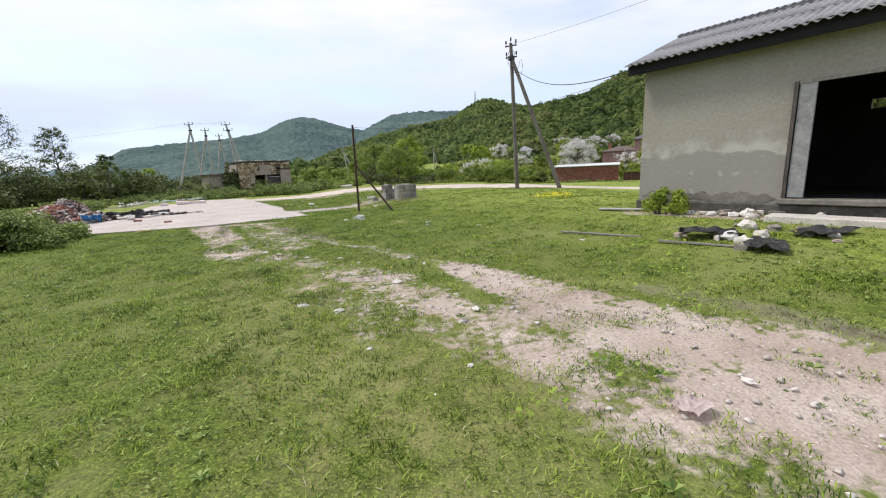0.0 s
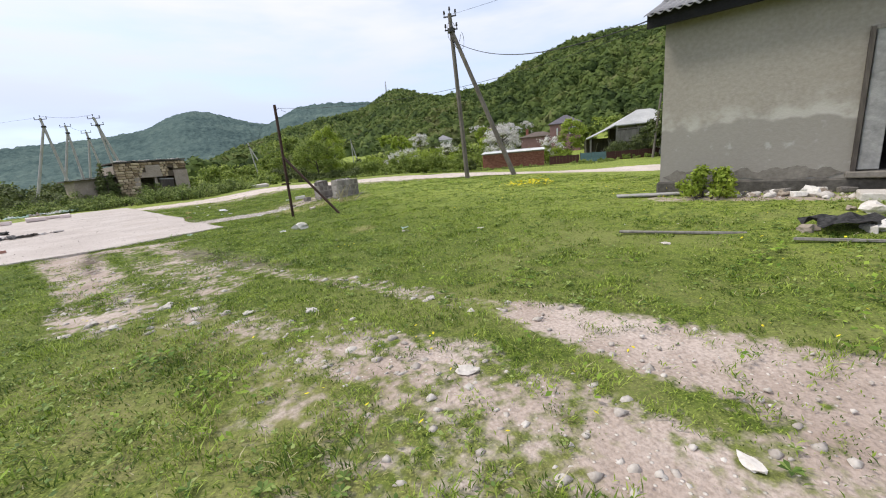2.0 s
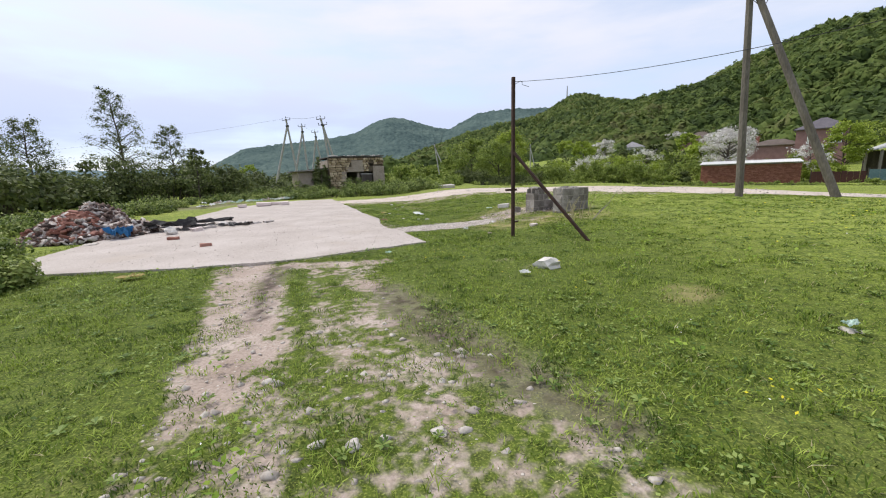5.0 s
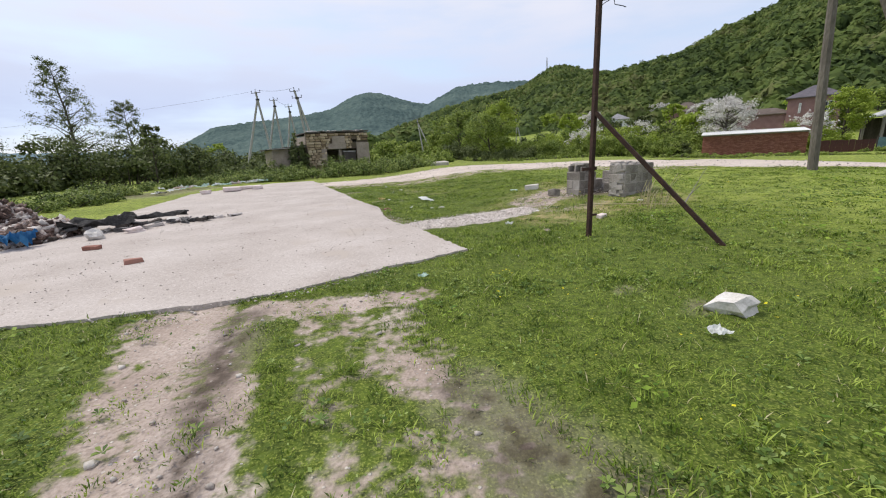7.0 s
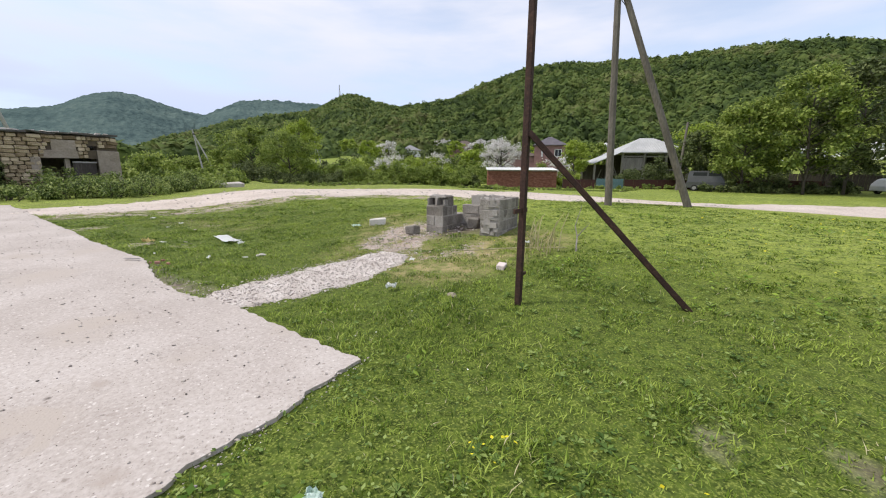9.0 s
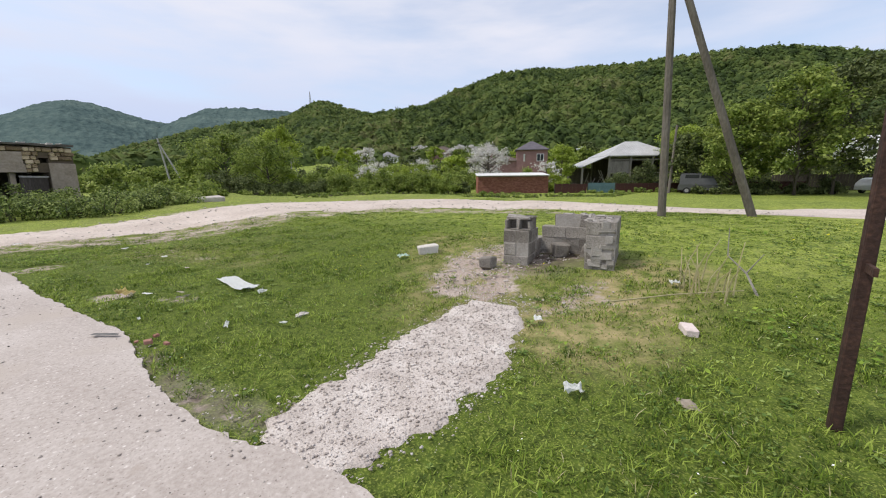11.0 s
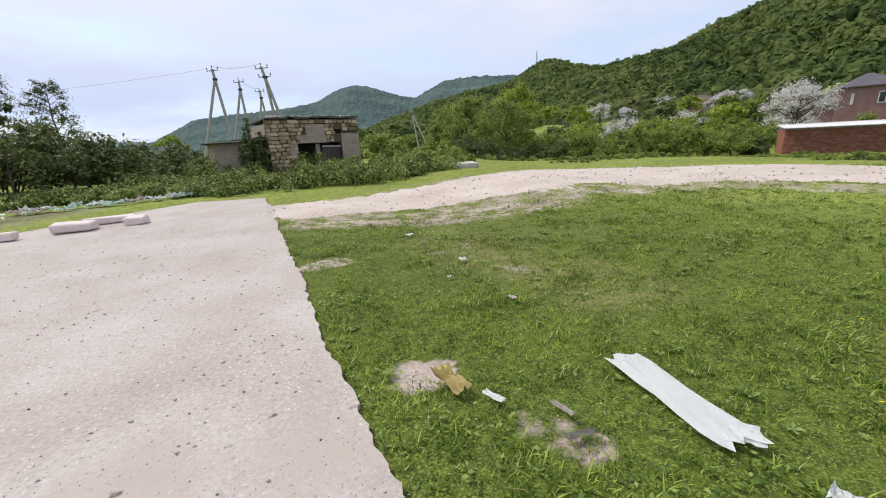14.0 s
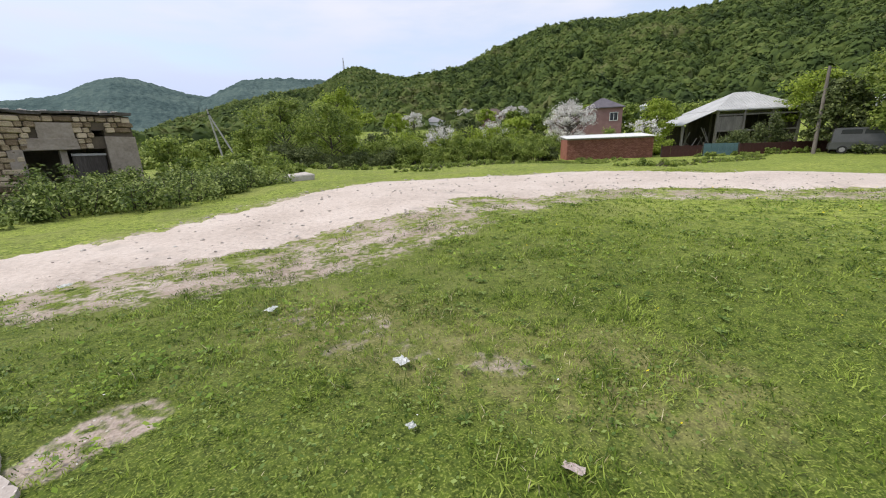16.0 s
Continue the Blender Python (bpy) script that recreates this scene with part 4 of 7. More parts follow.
    slope = math.atan2(RIDGE - EAVE, DEP / 2 + 0.35)
    run = (DEP / 2 + 0.45) / math.cos(slope)
    me = wave_sheet(1.05, run / 2 + 0.12)
    me.materials.append(M_ASBESTOS)
    for side in (0, 1):
        for row in (0, 1):
            for k in range(15):
                o = new("roof_sheet", me)
                o.parent = w
                up = row * run / 2
                y, z = -0.45 + up * math.cos(slope), EAVE + 0.015 + up * math.sin(slope) + 0.014 * row
                o.matrix_local = Matrix.Translation((-0.28 + k * 1.04, y, z + 0.004 * (k % 2))) @ pose(0, 0, 0, math.degrees(slope), 0, 0) if side == 0 else Matrix.Translation((-0.28 + (k + 1) * 1.04, DEP - y, z + 0.004 * (k % 2))) @ pose(0, 0, 0, 0, 0, 180) @ pose(0, 0, 0, math.degrees(slope), 0, 0)
    bm = bmesh.new()
    rod(bm, (-0.28, DEP / 2, RIDGE + 0.06), (LEN + 0.3, DEP / 2, RIDGE + 0.06), 0.09, n=10)
    part("ridge_cap", bm, M_ASBESTOS, w)
    return w


warehouse()


# ---- masts and wires ----
def a_mast(name, top, foot, brace_foot, mat, label, r=0.15, arms=1, group="", taper=0.75, arm_dir=(1, 0, 0), reach=0.6):
    """A leaning twin-legged pole with crossarms and insulators."""
    t = thing(name, Matrix.Translation(foot), label, "utility pole", group)
    f = Vector(foot)
    tp, bf = Vector(top) - f, Vector(brace_foot) - f
    bm = bmesh.new()
    rod(bm, Vector((0, 0, -0.2)), tp, r, r * taper, 8)
    part("pole", bm, mat, t, smooth=False)
    bm = bmesh.new()
    rod(bm, bf + Vector((0, 0, -0.2)), tp * 0.91 + Vector((0, 0, 0)), r, r * taper, 8)
    part("brace", bm, mat, t)
    bm = bmesh.new()
    rod(bm, tp * 0.905 - Vector((0, 0, 0.09)), tp * 0.905 + Vector((0, 0, 0.09)), r * 1.5, n=8)
    part("clamp", bm, M_IRON, t, "dark iron clamp")
    d = Vector(arm_dir).normalized()
    ins = []
    for k in range(arms):
        c = tp * (0.985 - 0.075 * k)
        bm = bmesh.new()
        rod(bm, c - d * (reach + 0.04), c + d * (reach + 0.04), 0.035, n=6)
        part("crossarm", bm, M_IRON, t, "iron crossarm")
        ins += [c - d * reach, c + d * reach]
    ins.append(tp + Vector((0, 0, 0.02)))
    for c in ins:
        bm = bmesh.new()
        rod(bm, c, c + Vector((0, 0, 0.16)), 0.018, n=6)
        rod(bm, c + Vector((0, 0, 0.13)), c + Vector((0, 0, 0.27)), 0.055, 0.035, n=8)
        part("insulator", bm, M_IRON, t, "dark insulator")
    return t


mast = a_mast("utility_pole", (10.86, 19.76, 7.75), (11.1, 19.55, 0.26), (12.85, 17.8, 0.12), M_POLE, "weathered grey utility pole with a leaning brace", r=0.118, arms=2, arm_dir=(0.8, -0.6, 0), reach=0.26)


def wire_loops():
    bm = bmesh.new()
    for k in range(3):
        a = 0.5 + 0.9 * k
        c = Vector((-0.25 + 0.18 * k, 0.1, 6.75 - 0.2 * k))
        pipe(bm, [c + Vector((0.28 * math.cos(a + j * 0.5) * (0.8 + 0.1 * k), 0.06 * math.sin(j), 0.42 * math.sin(a + j * 0.5))) for j in range(11)], 0.010, 5)
    part("cable_loop", bm, M_WIRE, mast, "slack loops of black cable")


wire_loops()
for tx, ty, tz, lx, ly, rx, ry, g in ((-19.1, 58.9, 9.1, -21.3, 57.9, -18.2, 59.3, 1), (-13.9, 56.5, 8.7, -13.0, 56.9, -11.8, 57.2, 2), (-19.3, 65.1, 9.0, -21.3, 64.3, -18.9, 65.2, 1), (-19.6, 71.9, 8.9, -21.0, 71.5, -18.6, 72.2, 1)):
    a_mast("utility_pole", (tx, ty, tz), (rx, ry, -0.3), (lx, ly, -0.3), M_POLE_PALE, "pale concrete twin-legged power mast beyond the ruin", r=0.15, arms=g, group="power masts", arm_dir=(0.9, -0.3, 0))
a_mast("utility_pole", (-0.68, 93.3, 7.7), (0.4, 92.6, -0.2), (2.4, 91.4, -0.2), M_POLE_PALE, "pale twin-legged pole in front of the wooded spur", r=0.15, arms=1)
a_mast("utility_pole", (22.0, 102.0, 7.6), (22.0, 102.0, 0.0), (23.4, 101.0, 0.0), M_POLE_PALE, "small pale pole among the village trees", r=0.13, arms=1)
# a plain leaning pole by the fence
lp = thing("utility_pole", Matrix.Translation((42.2, 33.9, -0.75)), "bare leaning timber pole beside the fence", "utility pole")
bm = bmesh.new()
rod(bm, (0, 0, -0.2), (1.86, 0.65, 7.1), 0.15, 0.11, 8)
part("pole", bm, M_POLE, lp)
bm = bmesh.new()
rod(bm, (1.5, 0.95, 6.9), (2.2, 0.35, 6.95), 0.03, n=6)
part("crossarm", bm, M_IRON, lp)


def wire(a, b, sag, r, label, n=24, group=""):
    a, b = Vector(a), Vector(b)
    bm = bmesh.new()
    pipe(bm, [a.lerp(b, k / n) - Vector((0, 0, 4 * sag * (k / n) * (1 - k / n))) for k in range(n + 1)], r, 5)
    return tagged(part("cable", bm, M_WIRE, smooth=True), label, "cable", group)


wire((10.95, 19.65, 6.55), (9.1, 7.38, 3.55), 0.62, 0.013, "black service cable sagging to the warehouse eave")
wire((10.9, 19.7, 7.7), (20.0, -8.0, 8.0), 0.9, 0.0055, "thin overhead wire from the pole top")
wire((2.51, 14.40, 3.12), (9.12, 7.30, 3.45), 0.45, 0.0045, "thin wire from the steel post to the warehouse")
wire((-19.1, 58.9, 9.3), (-13.9, 56.5, 8.95), 0.25, 0.012, "power line between two masts", group="power lines")
wire((-19.6, 58.9, 9.1), (-70.0, 40.0, 4.0), 1.3, 0.007, "power line running off from the mast", group="power lines")
wire((-19.3, 65.1, 9.2), (-19.6, 71.9, 9.1), 0.3, 0.012, "power line between two masts", group="power lines")


# ---- the rusty post with its brace ----
def steel_post():
    t = thing("steel_post", pose(2.50, 14.36, 0), "rusty steel fence post with a slanting brace", "post")
    bm = bmesh.new()
    box(bm, 0.062, 0.062, 3.3, 0, 0, -0.1, bevel=0.006, m=pose(0, 0, 0, 0, 0.3, 24))
    part("upright", bm, M_RUST, t)
    bm = bmesh.new()
    a, b = Vector((0.02, -0.02, 1.75)), Vector((1.30, -1.19, -0.08))
    d = b - a
    box(bm, 0.055, 0.055, d.length, 0, 0, 0, bevel=0.005, m=Matrix.Translation(a) @ d.to_track_quat("Z", "Y").to_matrix().to_4x4())
    part("brace", bm, M_RUST, t, "slanting rusty brace")
    bm = bmesh.new()
    box(bm, 0.26, 0.02, 0.045, -0.04, 0, 0.98, m=pose(0, 0, 0, 0, 0, 20))
    part("lug", bm, M_RUST, t)
    bm = bmesh.new()
    box(bm, 0.16, 0.02, 0.03, 0.05, 0.0, 0.32, m=pose(0, 0, 0, 0, 0, 20))
    part("lug", bm, M_RUST, t)
    bm = bmesh.new()
    pipe(bm, [(0.03 * math.cos(k * 0.9) + 0.02 * k, 0.03 * math.sin(k * 0.9) - 0.012 * k, 3.1 - 0.018 * abs(6 - k)) for k in range(14)], 0.005, 5)
    part("wire_twist", bm, M_WIRE, t, "twist of loose wire")


steel_post()


# ---- the roofless bin of cinder blocks ----
def block_mesh(lx, ly, lz, rnd, hollow=False):
    bm = bmesh.new()
    box(bm, lx, ly, lz, 0, 0, 0, bevel=0.010, jitter=0.006, rnd=rnd)
    if hollow:
        for x in (-lx / 4, lx / 4):
            box(bm, lx * 0.27, 0.02, lz * 0.72, x, -ly / 2 - 0.003, lz * 0.14)
    me = bpy.data.meshes.new("block")
    bm.to_mesh(me)
    bm.free()
    me.materials.append(M_BLOCK)
    return me


def block_bin():
    rnd = random.Random(11)
    t = thing("cinder_block_bin", pose(3.57, 18.28, 0.15, 0, 0, -62.6), "three-sided broken bin of grey cinder blocks", "block wall")
    stretch = [block_mesh(0.388, 0.188, 0.187, rnd) for _ in range(4)]
    head = [block_mesh(0.188, 0.388, 0.187, rnd) for _ in range(4)]
    H, W, B = 0.193, 1.59, 0.98

    def put(me, x, y, z, turn=0.0):
        o = new("block", me)
        o.parent = t
        o.matrix_local = pose(x + rnd.uniform(-0.006, 0.006), y + rnd.uniform(-0.008, 0.008), z, rnd.uniform(-0.7, 0.7), rnd.uniform(-0.7, 0.7), turn + rnd.uniform(-1.2, 1.2))
        return o

    # one side wall, its front courses stepping back to the rear wall
    for c in range(3):
        z = c * H - 0.05
        if c % 2 == 1:
            for x in (0.10, 0.30):
                put(rnd.choice(head), x, 0.20, z)
                put(rnd.choice(head), x, 0.595, z)
        else:
            for y in (0.10, 0.295, 0.49) + ((0.69,) if c == 0 else ()):
                put(rnd.choice(stretch), 0.20, y, z)
    put(rnd.choice(stretch), 0.20, 0.335, 3 * H - 0.05)
    # the other side wall stands whole
    for c in range(4):
        z = c * H - 0.055
        if c in (1, 3):
            for x in (W - 0.30, W - 0.10):
                put(rnd.choice(head), x, 0.20, z)
                put(rnd.choice(head), x, 0.595, z)
        else:
            for y in (0.10, 0.295, 0.49, 0.69):
                put(rnd.choice(stretch), W - 0.20, y, z)
    # rear wall, broken at one upper end
    for c in range(4):
        z = c * H - 0.05
        x = 0.20 if c % 2 == 0 else 0.40
        while x < W - 0.1:
            if not (c == 3 and x < 0.65) and not (c == 2 and x < 0.35):
                put(rnd.choice(stretch), x, B - 0.10, z)
            x += 0.395
    put(rnd.choice(head), W - 0.10, B - 0.2, 3 * H - 0.05)
    # mortar in the joints, and smeared over the faces
    bm = bmesh.new()
    for x0, x1, y0, y1, h in ((0.012, 0.388, 0.012, 0.58, 3 * H - 0.06), (W - 0.388, W - 0.012, 0.012, 0.78, 4 * H - 0.065), (0.02, W - 0.02, B - 0.188, B - 0.012, 2 * H - 0.06), (0.62, W - 0.02, B - 0.188, B - 0.012, 4 * H - 0.065)):
        box(bm, x1 - x0, y1 - y0, h + 0.05, (x0 + x1) / 2, (y0 + y1) / 2, -0.05)
    part("mortar", bm, M_MORTAR_GREY, t, "pale grey mortar in the joints")
    for k in range(46):
        bm = bmesh.new()
        top = k < 26
        if top:
            x = rnd.choice((rnd.uniform(0.02, 0.38), rnd.uniform(W - 0.38, W - 0.02), rnd.uniform(0.75, W - 0.1)))
            y = B - 0.1 + rnd.uniform(-0.08, 0.08) if 0.5 < x < W - 0.4 else rnd.uniform(0.22, 0.42) if x < 0.5 else rnd.uniform(0.03, 0.75)
            z = 4 * H - 0.062
            box(bm, rnd.uniform(0.05, 0.17), rnd.uniform(0.04, 0.13), rnd.uniform(0.012, 0.03), 0, 0, 0, jitter=0.012, rnd=rnd)
        else:
            x, y, z = rnd.choice(((W - 0.405, rnd.uniform(0.05, 0.75), 0.0), (rnd.uniform(W - 0.36, W - 0.04), -0.004, 0.0)))
            z = rnd.uniform(0.02, 0.66)
            sx, sy = (0.03, rnd.uniform(0.08, 0.22)) if y > 0 else (rnd.uniform(0.08, 0.24), 0.03)
            box(bm, sx, sy, rnd.uniform(0.04, 0.12), 0, 0, 0, jitter=0.013, rnd=rnd)
        o = part("mortar_dab", bm, M_MORTAR_GREY, t)
        o.matrix_local = pose(x, y, z, 0, 0, rnd.uniform(-8, 8))
    # the broken hollow block on the front of one wall: open cores with webs between
    bb = new("broken_block")
    bb.parent = t
    tagged(bb, label="broken hollow block with open cores")
    for name, sx, sy, sz, x, y, z in (("web", 0.045, 0.15, 0.15, 0.025, 0.125, 0.0), ("web", 0.05, 0.14, 0.17, 0.20, 0.13, 0.0), ("web", 0.045, 0.12, 0.12, 0.375, 0.14, 0.0), ("shell", 0.39, 0.03, 0.187, 0.20, 0.215, 0.0), ("shell", 0.40, 0.19, 0.03, 0.20, 0.115, -0.008), ("shell", 0.36, 0.085, 0.03, 0.18, 0.175, 0.155)):
        bm = bmesh.new()
        box(bm, sx, sy, sz, x, y, 3 * H - 0.05 + z, jitter=0.014, rnd=rnd)
        part(name, bm, M_BLOCK, bb)


block_bin()


# ---- the ruined stone building ----
def ruin():
    rnd = random.Random(3)
    t = thing("ruined_stone_building", pose(-8.34, 38.88, 0, 0, 0, 30.2), "roofless-looking ruin of yellow stone with dark openings", "building")
    W, H, D = 4.78, 3.02, 4.2
    m = Matrix()
    bm = bmesh.new()
    for x0, x1, z0, z1 in ((0, 1.4, -0.2, H), (1.4, 3.78, 1.82, 2.27), (1.4, 3.46, 2.27, H), (3.46, 3.84, 2.5, H), (3.78, W, -0.2, 2.27), (3.84, W, 2.27, H)):
        box(bm, x1 - x0, 0.3, z1 - z0, (x0 + x1) / 2, 0.15, z0)
    part("wall", bm, M_MORTAR, t, "dark mortar core wall")
    for x0, x1, y0, y1 in ((0, 0.3, 0.3, D), (W - 0.3, W, 0.3, D), (0.3, W - 0.3, D - 0.3, D)):
        bm = bmesh.new()
        box(bm, x1 - x0, y1 - y0, H - 0.1, (x0 + x1) / 2, (y0 + y1) / 2, -0.1)
        part("wall", bm, M_RENDER, t)
    for k in range(9):
        bm = bmesh.new()
        box(bm, 0.56, D + 0.3, 0.09, 0.25 + k * 0.54, D / 2, H + rnd.uniform(-0.02, 0.05) + 0.003 * k, jitter=0.03, rnd=rnd)
        part("roof_slab", bm, M_PLASTER_DARK, t, "sagging dark roof slab")
    for k in range(22):
        bm = bmesh.new()
        box(bm, rnd.uniform(0.08, 0.3), rnd.uniform(0.1, 0.25), rnd.uniform(0.03, 0.1), rnd.uniform(0.1, W - 0.1), rnd.uniform(-0.05, 0.6), H + 0.09, jitter=0.03, rnd=rnd)
        part("loose_stone", bm, M_STONE, t)
    # the stone courses
    meshes = []
    for L in (0.32, 0.40, 0.53, 0.22):
        b2 = bmesh.new()
        box(b2, L - 0.03, 0.12, 0.168, 0, 0, 0, bevel=0.03, jitter=0.024, rnd=rnd)
        me = bpy.data.meshes.new("stone_block")
        b2.to_mesh(me)
        b2.free()
        me.materials.append(M_LIME_STONE)
        meshes.append((L, me))

    def course_span(z):
        if z < 1.75:
            return [(0.0, 1.36)]
        if z < 2.24:
            return [(0.0, 1.62), (2.95, 3.42)]
        if z < 2.75:
            return [(0.0, 1.9), (2.85, 3.44), (3.86, W)]
        return [(0.0, W)]

    z, c = -0.1, 0
    while z < H - 0.15:
        for x0, x1 in course_span(z):
            x = x0 - (0.2 if c % 2 and x0 == 0 else 0.0)
            x = max(x, x0)
            first = True
            while x < x1 - 0.12:
                L, me = meshes[rnd.randrange(4)]
                if x + L > x1 + 0.05:
                    L, me = meshes[3]
                if x + L > x1 + 0.08:
                    break
                o = new("stone_block", me)
                o.parent = t
                o.matrix_local = pose(x + L / 2, -0.035 + rnd.uniform(-0.035, 0.025), z + rnd.uniform(-0.012, 0.012), rnd.uniform(-4, 4), rnd.uniform(-2.5, 2.5), rnd.uniform(-4, 4))
                x += L
        z += 0.193
        c += 1
    # patches of render that still hold
    for x0, x1, z0, z1 in ((1.9, 2.87, 1.95, 2.76), (1.40, 2.95, 1.80, 2.22), (3.78, W + 0.02, 0.0, 2.25), (1.02, 1.42, 0.6, 1.85)):
        bm = bmesh.new()
        box(bm, x1 - x0, 0.05, z1 - z0, (x0 + x1) / 2, -0.075, z0, jitter=0.025, rnd=rnd, bevel=0.01)
        part("render_patch", bm, M_RENDER, t, "patch of brownish render")
    # what is left in the opening
    bm = bmesh.new()
    box(bm, 0.2, 0.2, 1.95, 2.5, 0.2, -0.1, jitter=0.02, rnd=rnd)
    part("pier", bm, M_RENDER, t)
    bm = bmesh.new()
    box(bm, 1.0, 0.04, 0.95, 3.18, 0.10, 0.7, m=pose(0, 0, 0, 0, 1.5, 0))
    part("shutter", bm, M_DARKWOOD, t, "dark hanging shutter")
    bm = bmesh.new()
    box(bm, 1.05, 0.05, 0.08, 3.18, 0.06, 1.66, m=pose(0, 0, 0, 0, 1.5, 0))
    part("shutter_rail", bm, M_POLE_PALE, t, "pale shutter rail")
    # lean-to at the side
    bm = bmesh.new()
    box(bm, 2.2, 3.0, 2.1, -1.25, 2.1, -0.1)
    part("lean_to_wall", bm, M_RENDER, t, "rendered wall of the lean-to")
    bm = bmesh.new()
    for k in range(5):
        box(bm, 0.6, 3.5, 0.09, -2.3 + 0.56 * k, 2.0, 2.02 + 0.02 * k + rnd.uniform(-0.02, 0.02), jitter=0.03, rnd=rnd, m=pose(0, 0, 0, 0, -2, 0))
    part("lean_to_roof", bm, M_DARKWOOD, t, "dark sagging lean-to roof")
    bm = bmesh.new()
    box(bm, 2.9, 0.05, 0.05, -1.2, 0.24, 2.06, m=pose(0, 0, 0, 0, -2, 0))
    part("lean_to_edge", bm, M_POLE_PALE, t, "pale roof edge strip")


ruin()


# ---- across the road: brick shed, fences, houses ----
def brick_shed():
    t = thing("brick_shed", pose(28.0, 47.75, -0.72, 0, 0, -36.8), "low red brick shed with a pale corrugated roof", "shed")
    L, D, H = 7.8, 3.4, 1.95
    bm = bmesh.new()
    for x0, x1, y0, y1 in ((0, L, 0.04, 0.25), (0, L, D - 0.25, D), (0.02, 0.25, 0.25, D - 0.25), (L - 0.25, L - 0.02, 0.25, D - 0.25)):
        box(bm, x1 - x0, y1 - y0, H, (x0 + x1) / 2, (y0 + y1) / 2, 0)
    part("wall", bm, M_BRICKWALL, t, "red brick wall")
    rnd = random.Random(8)
    bm = bmesh.new()
    V, F = [], []
    for c in range(25):
        for k in range(31):
            x = k * 0.254 + (0.127 if c % 2 else 0)
            if x + 0.12 > L:
                continue
            a, z, y = x, c * 0.077 + 0.01, 0.03 + rnd.uniform(-0.006, 0.006)
            i = len(V)
            V += [(a, y, z), (a + 0.243, y, z), (a + 0.243, y, z + 0.066), (a, y, z + 0.066), (a, 0.06, z), (a + 0.243, 0.06, z), (a + 0.243, 0.06, z + 0.066), (a, 0.06, z + 0.066)]
            F += [(i, i + 1, i + 2, i + 3), (i + 3, i + 2, i + 6, i + 7), (i + 1, i + 5, i + 6, i + 2), (i + 4, i, i + 3, i + 7), (i + 4, i + 5, i + 1, i)]
    bm.free()
    br = sheet("brickwork", V, F, M_BRICK, t)
    tagged(br, kind="stuff")
    me = wave_sheet(1.35, D + 0.5, pitch=0.18, amp=0.025)
    me.materials.append(M_TIN)
    for k in range(6):
        o = new("roof_sheet", me)
        o.parent = t
        o.matrix_local = pose(-0.15 + k * 1.345, -0.28, H + 0.10, 4.5, 0, 0)
    bm = bmesh.new()
    box(bm, L, 0.06, 0.12, L / 2, -0.01, H - 0.04)
    part("wall_plate", bm, M_GREYWOOD, t)


brick_shed()


def fence(name, x0, y0, x1, y1, h, mat, label, step=2.0, z=-0.8):
    t = thing(name, pose(x0, y0, z, 0, 0, math.degrees(math.atan2(y1 - y0, x1 - x0))), label, "fence")
    n = max(1, int(math.hypot(x1 - x0, y1 - y0) / step))
    L = math.hypot(x1 - x0, y1 - y0) / n
    rnd = random.Random(int(x0 * 10))
    board = None
    for k in range(n):
        b = 9
        if board is None:
            bm = bmesh.new()
            box(bm, L / b - 0.012, 0.03, h, 0, 0, 0)
            board = bpy.data.meshes.new("board")
            bm.to_mesh(board)
            bm.free()
            board.materials.append(mat)
        for j in range(b):
            o = new("board", board)
            o.parent = t
            o.matrix_local = pose(k * L + (j + 0.5) * L / b, 0.012 * (j % 2), rnd.uniform(-0.04, 0.02), 0, rnd.uniform(-0.6, 0.6), 0)
        bm = bmesh.new()
        box(bm, 0.09, 0.09, h + 0.12, k * L, 0.07, 0)
        part("post", bm, M_DARKWOOD, t)
    return t


fence("board_fence", 34.6, 42.4, 37.5, 40.4, 1.15, M_FENCE, "dark red board fence beside the brick shed")
fence("board_fence", 37.6, 40.3, 40.0, 38.6, 1.25, M_TEAL, "faded teal metal gate in the fence", 1.7)
fence("board_fence", 40.1, 38.5, 58.0, 26.5, 1.15, M_FENCE, "rust red board fence under the trees")
fence("board_fence", 59.0, 30.0, 63.0, 8.0, 1.9, M_DARKWOOD, "dark weathered fence behind the parked car", 2.2)


def hip_roof(bm, w, d, z0, z1, over=0.35, ridge=None):
    """A hipped roof over a w by d plan, centred, with thickness at the eaves."""
    hw, hd = w / 2 + over, d / 2 + over
    r = max(0.05, (w - d) / 2 if ridge is None else ridge)
    lo = [bm.verts.new(p) for p in ((-hw, -hd, z0), (hw, -hd, z0), (hw, hd, z0), (-hw, hd, z0))]
    un = [bm.verts.new((v.co.x, v.co.y, z0 - 0.12)) for v in lo]
    a, b = bm.verts.new((-r, 0, z1)), bm.verts.new((r, 0, z1))
    for f in ((lo[0], lo[1], b, a), (lo[1], lo[2], b), (lo[2], lo[3], a, b), (lo[3], lo[0], a)):
        bm.faces.new(f)
    for i in range(4):
        j = (i + 1) % 4
        bm.faces.new((un[i], un[j], lo[j], lo[i]))
    bm.faces.new(un[::-1])


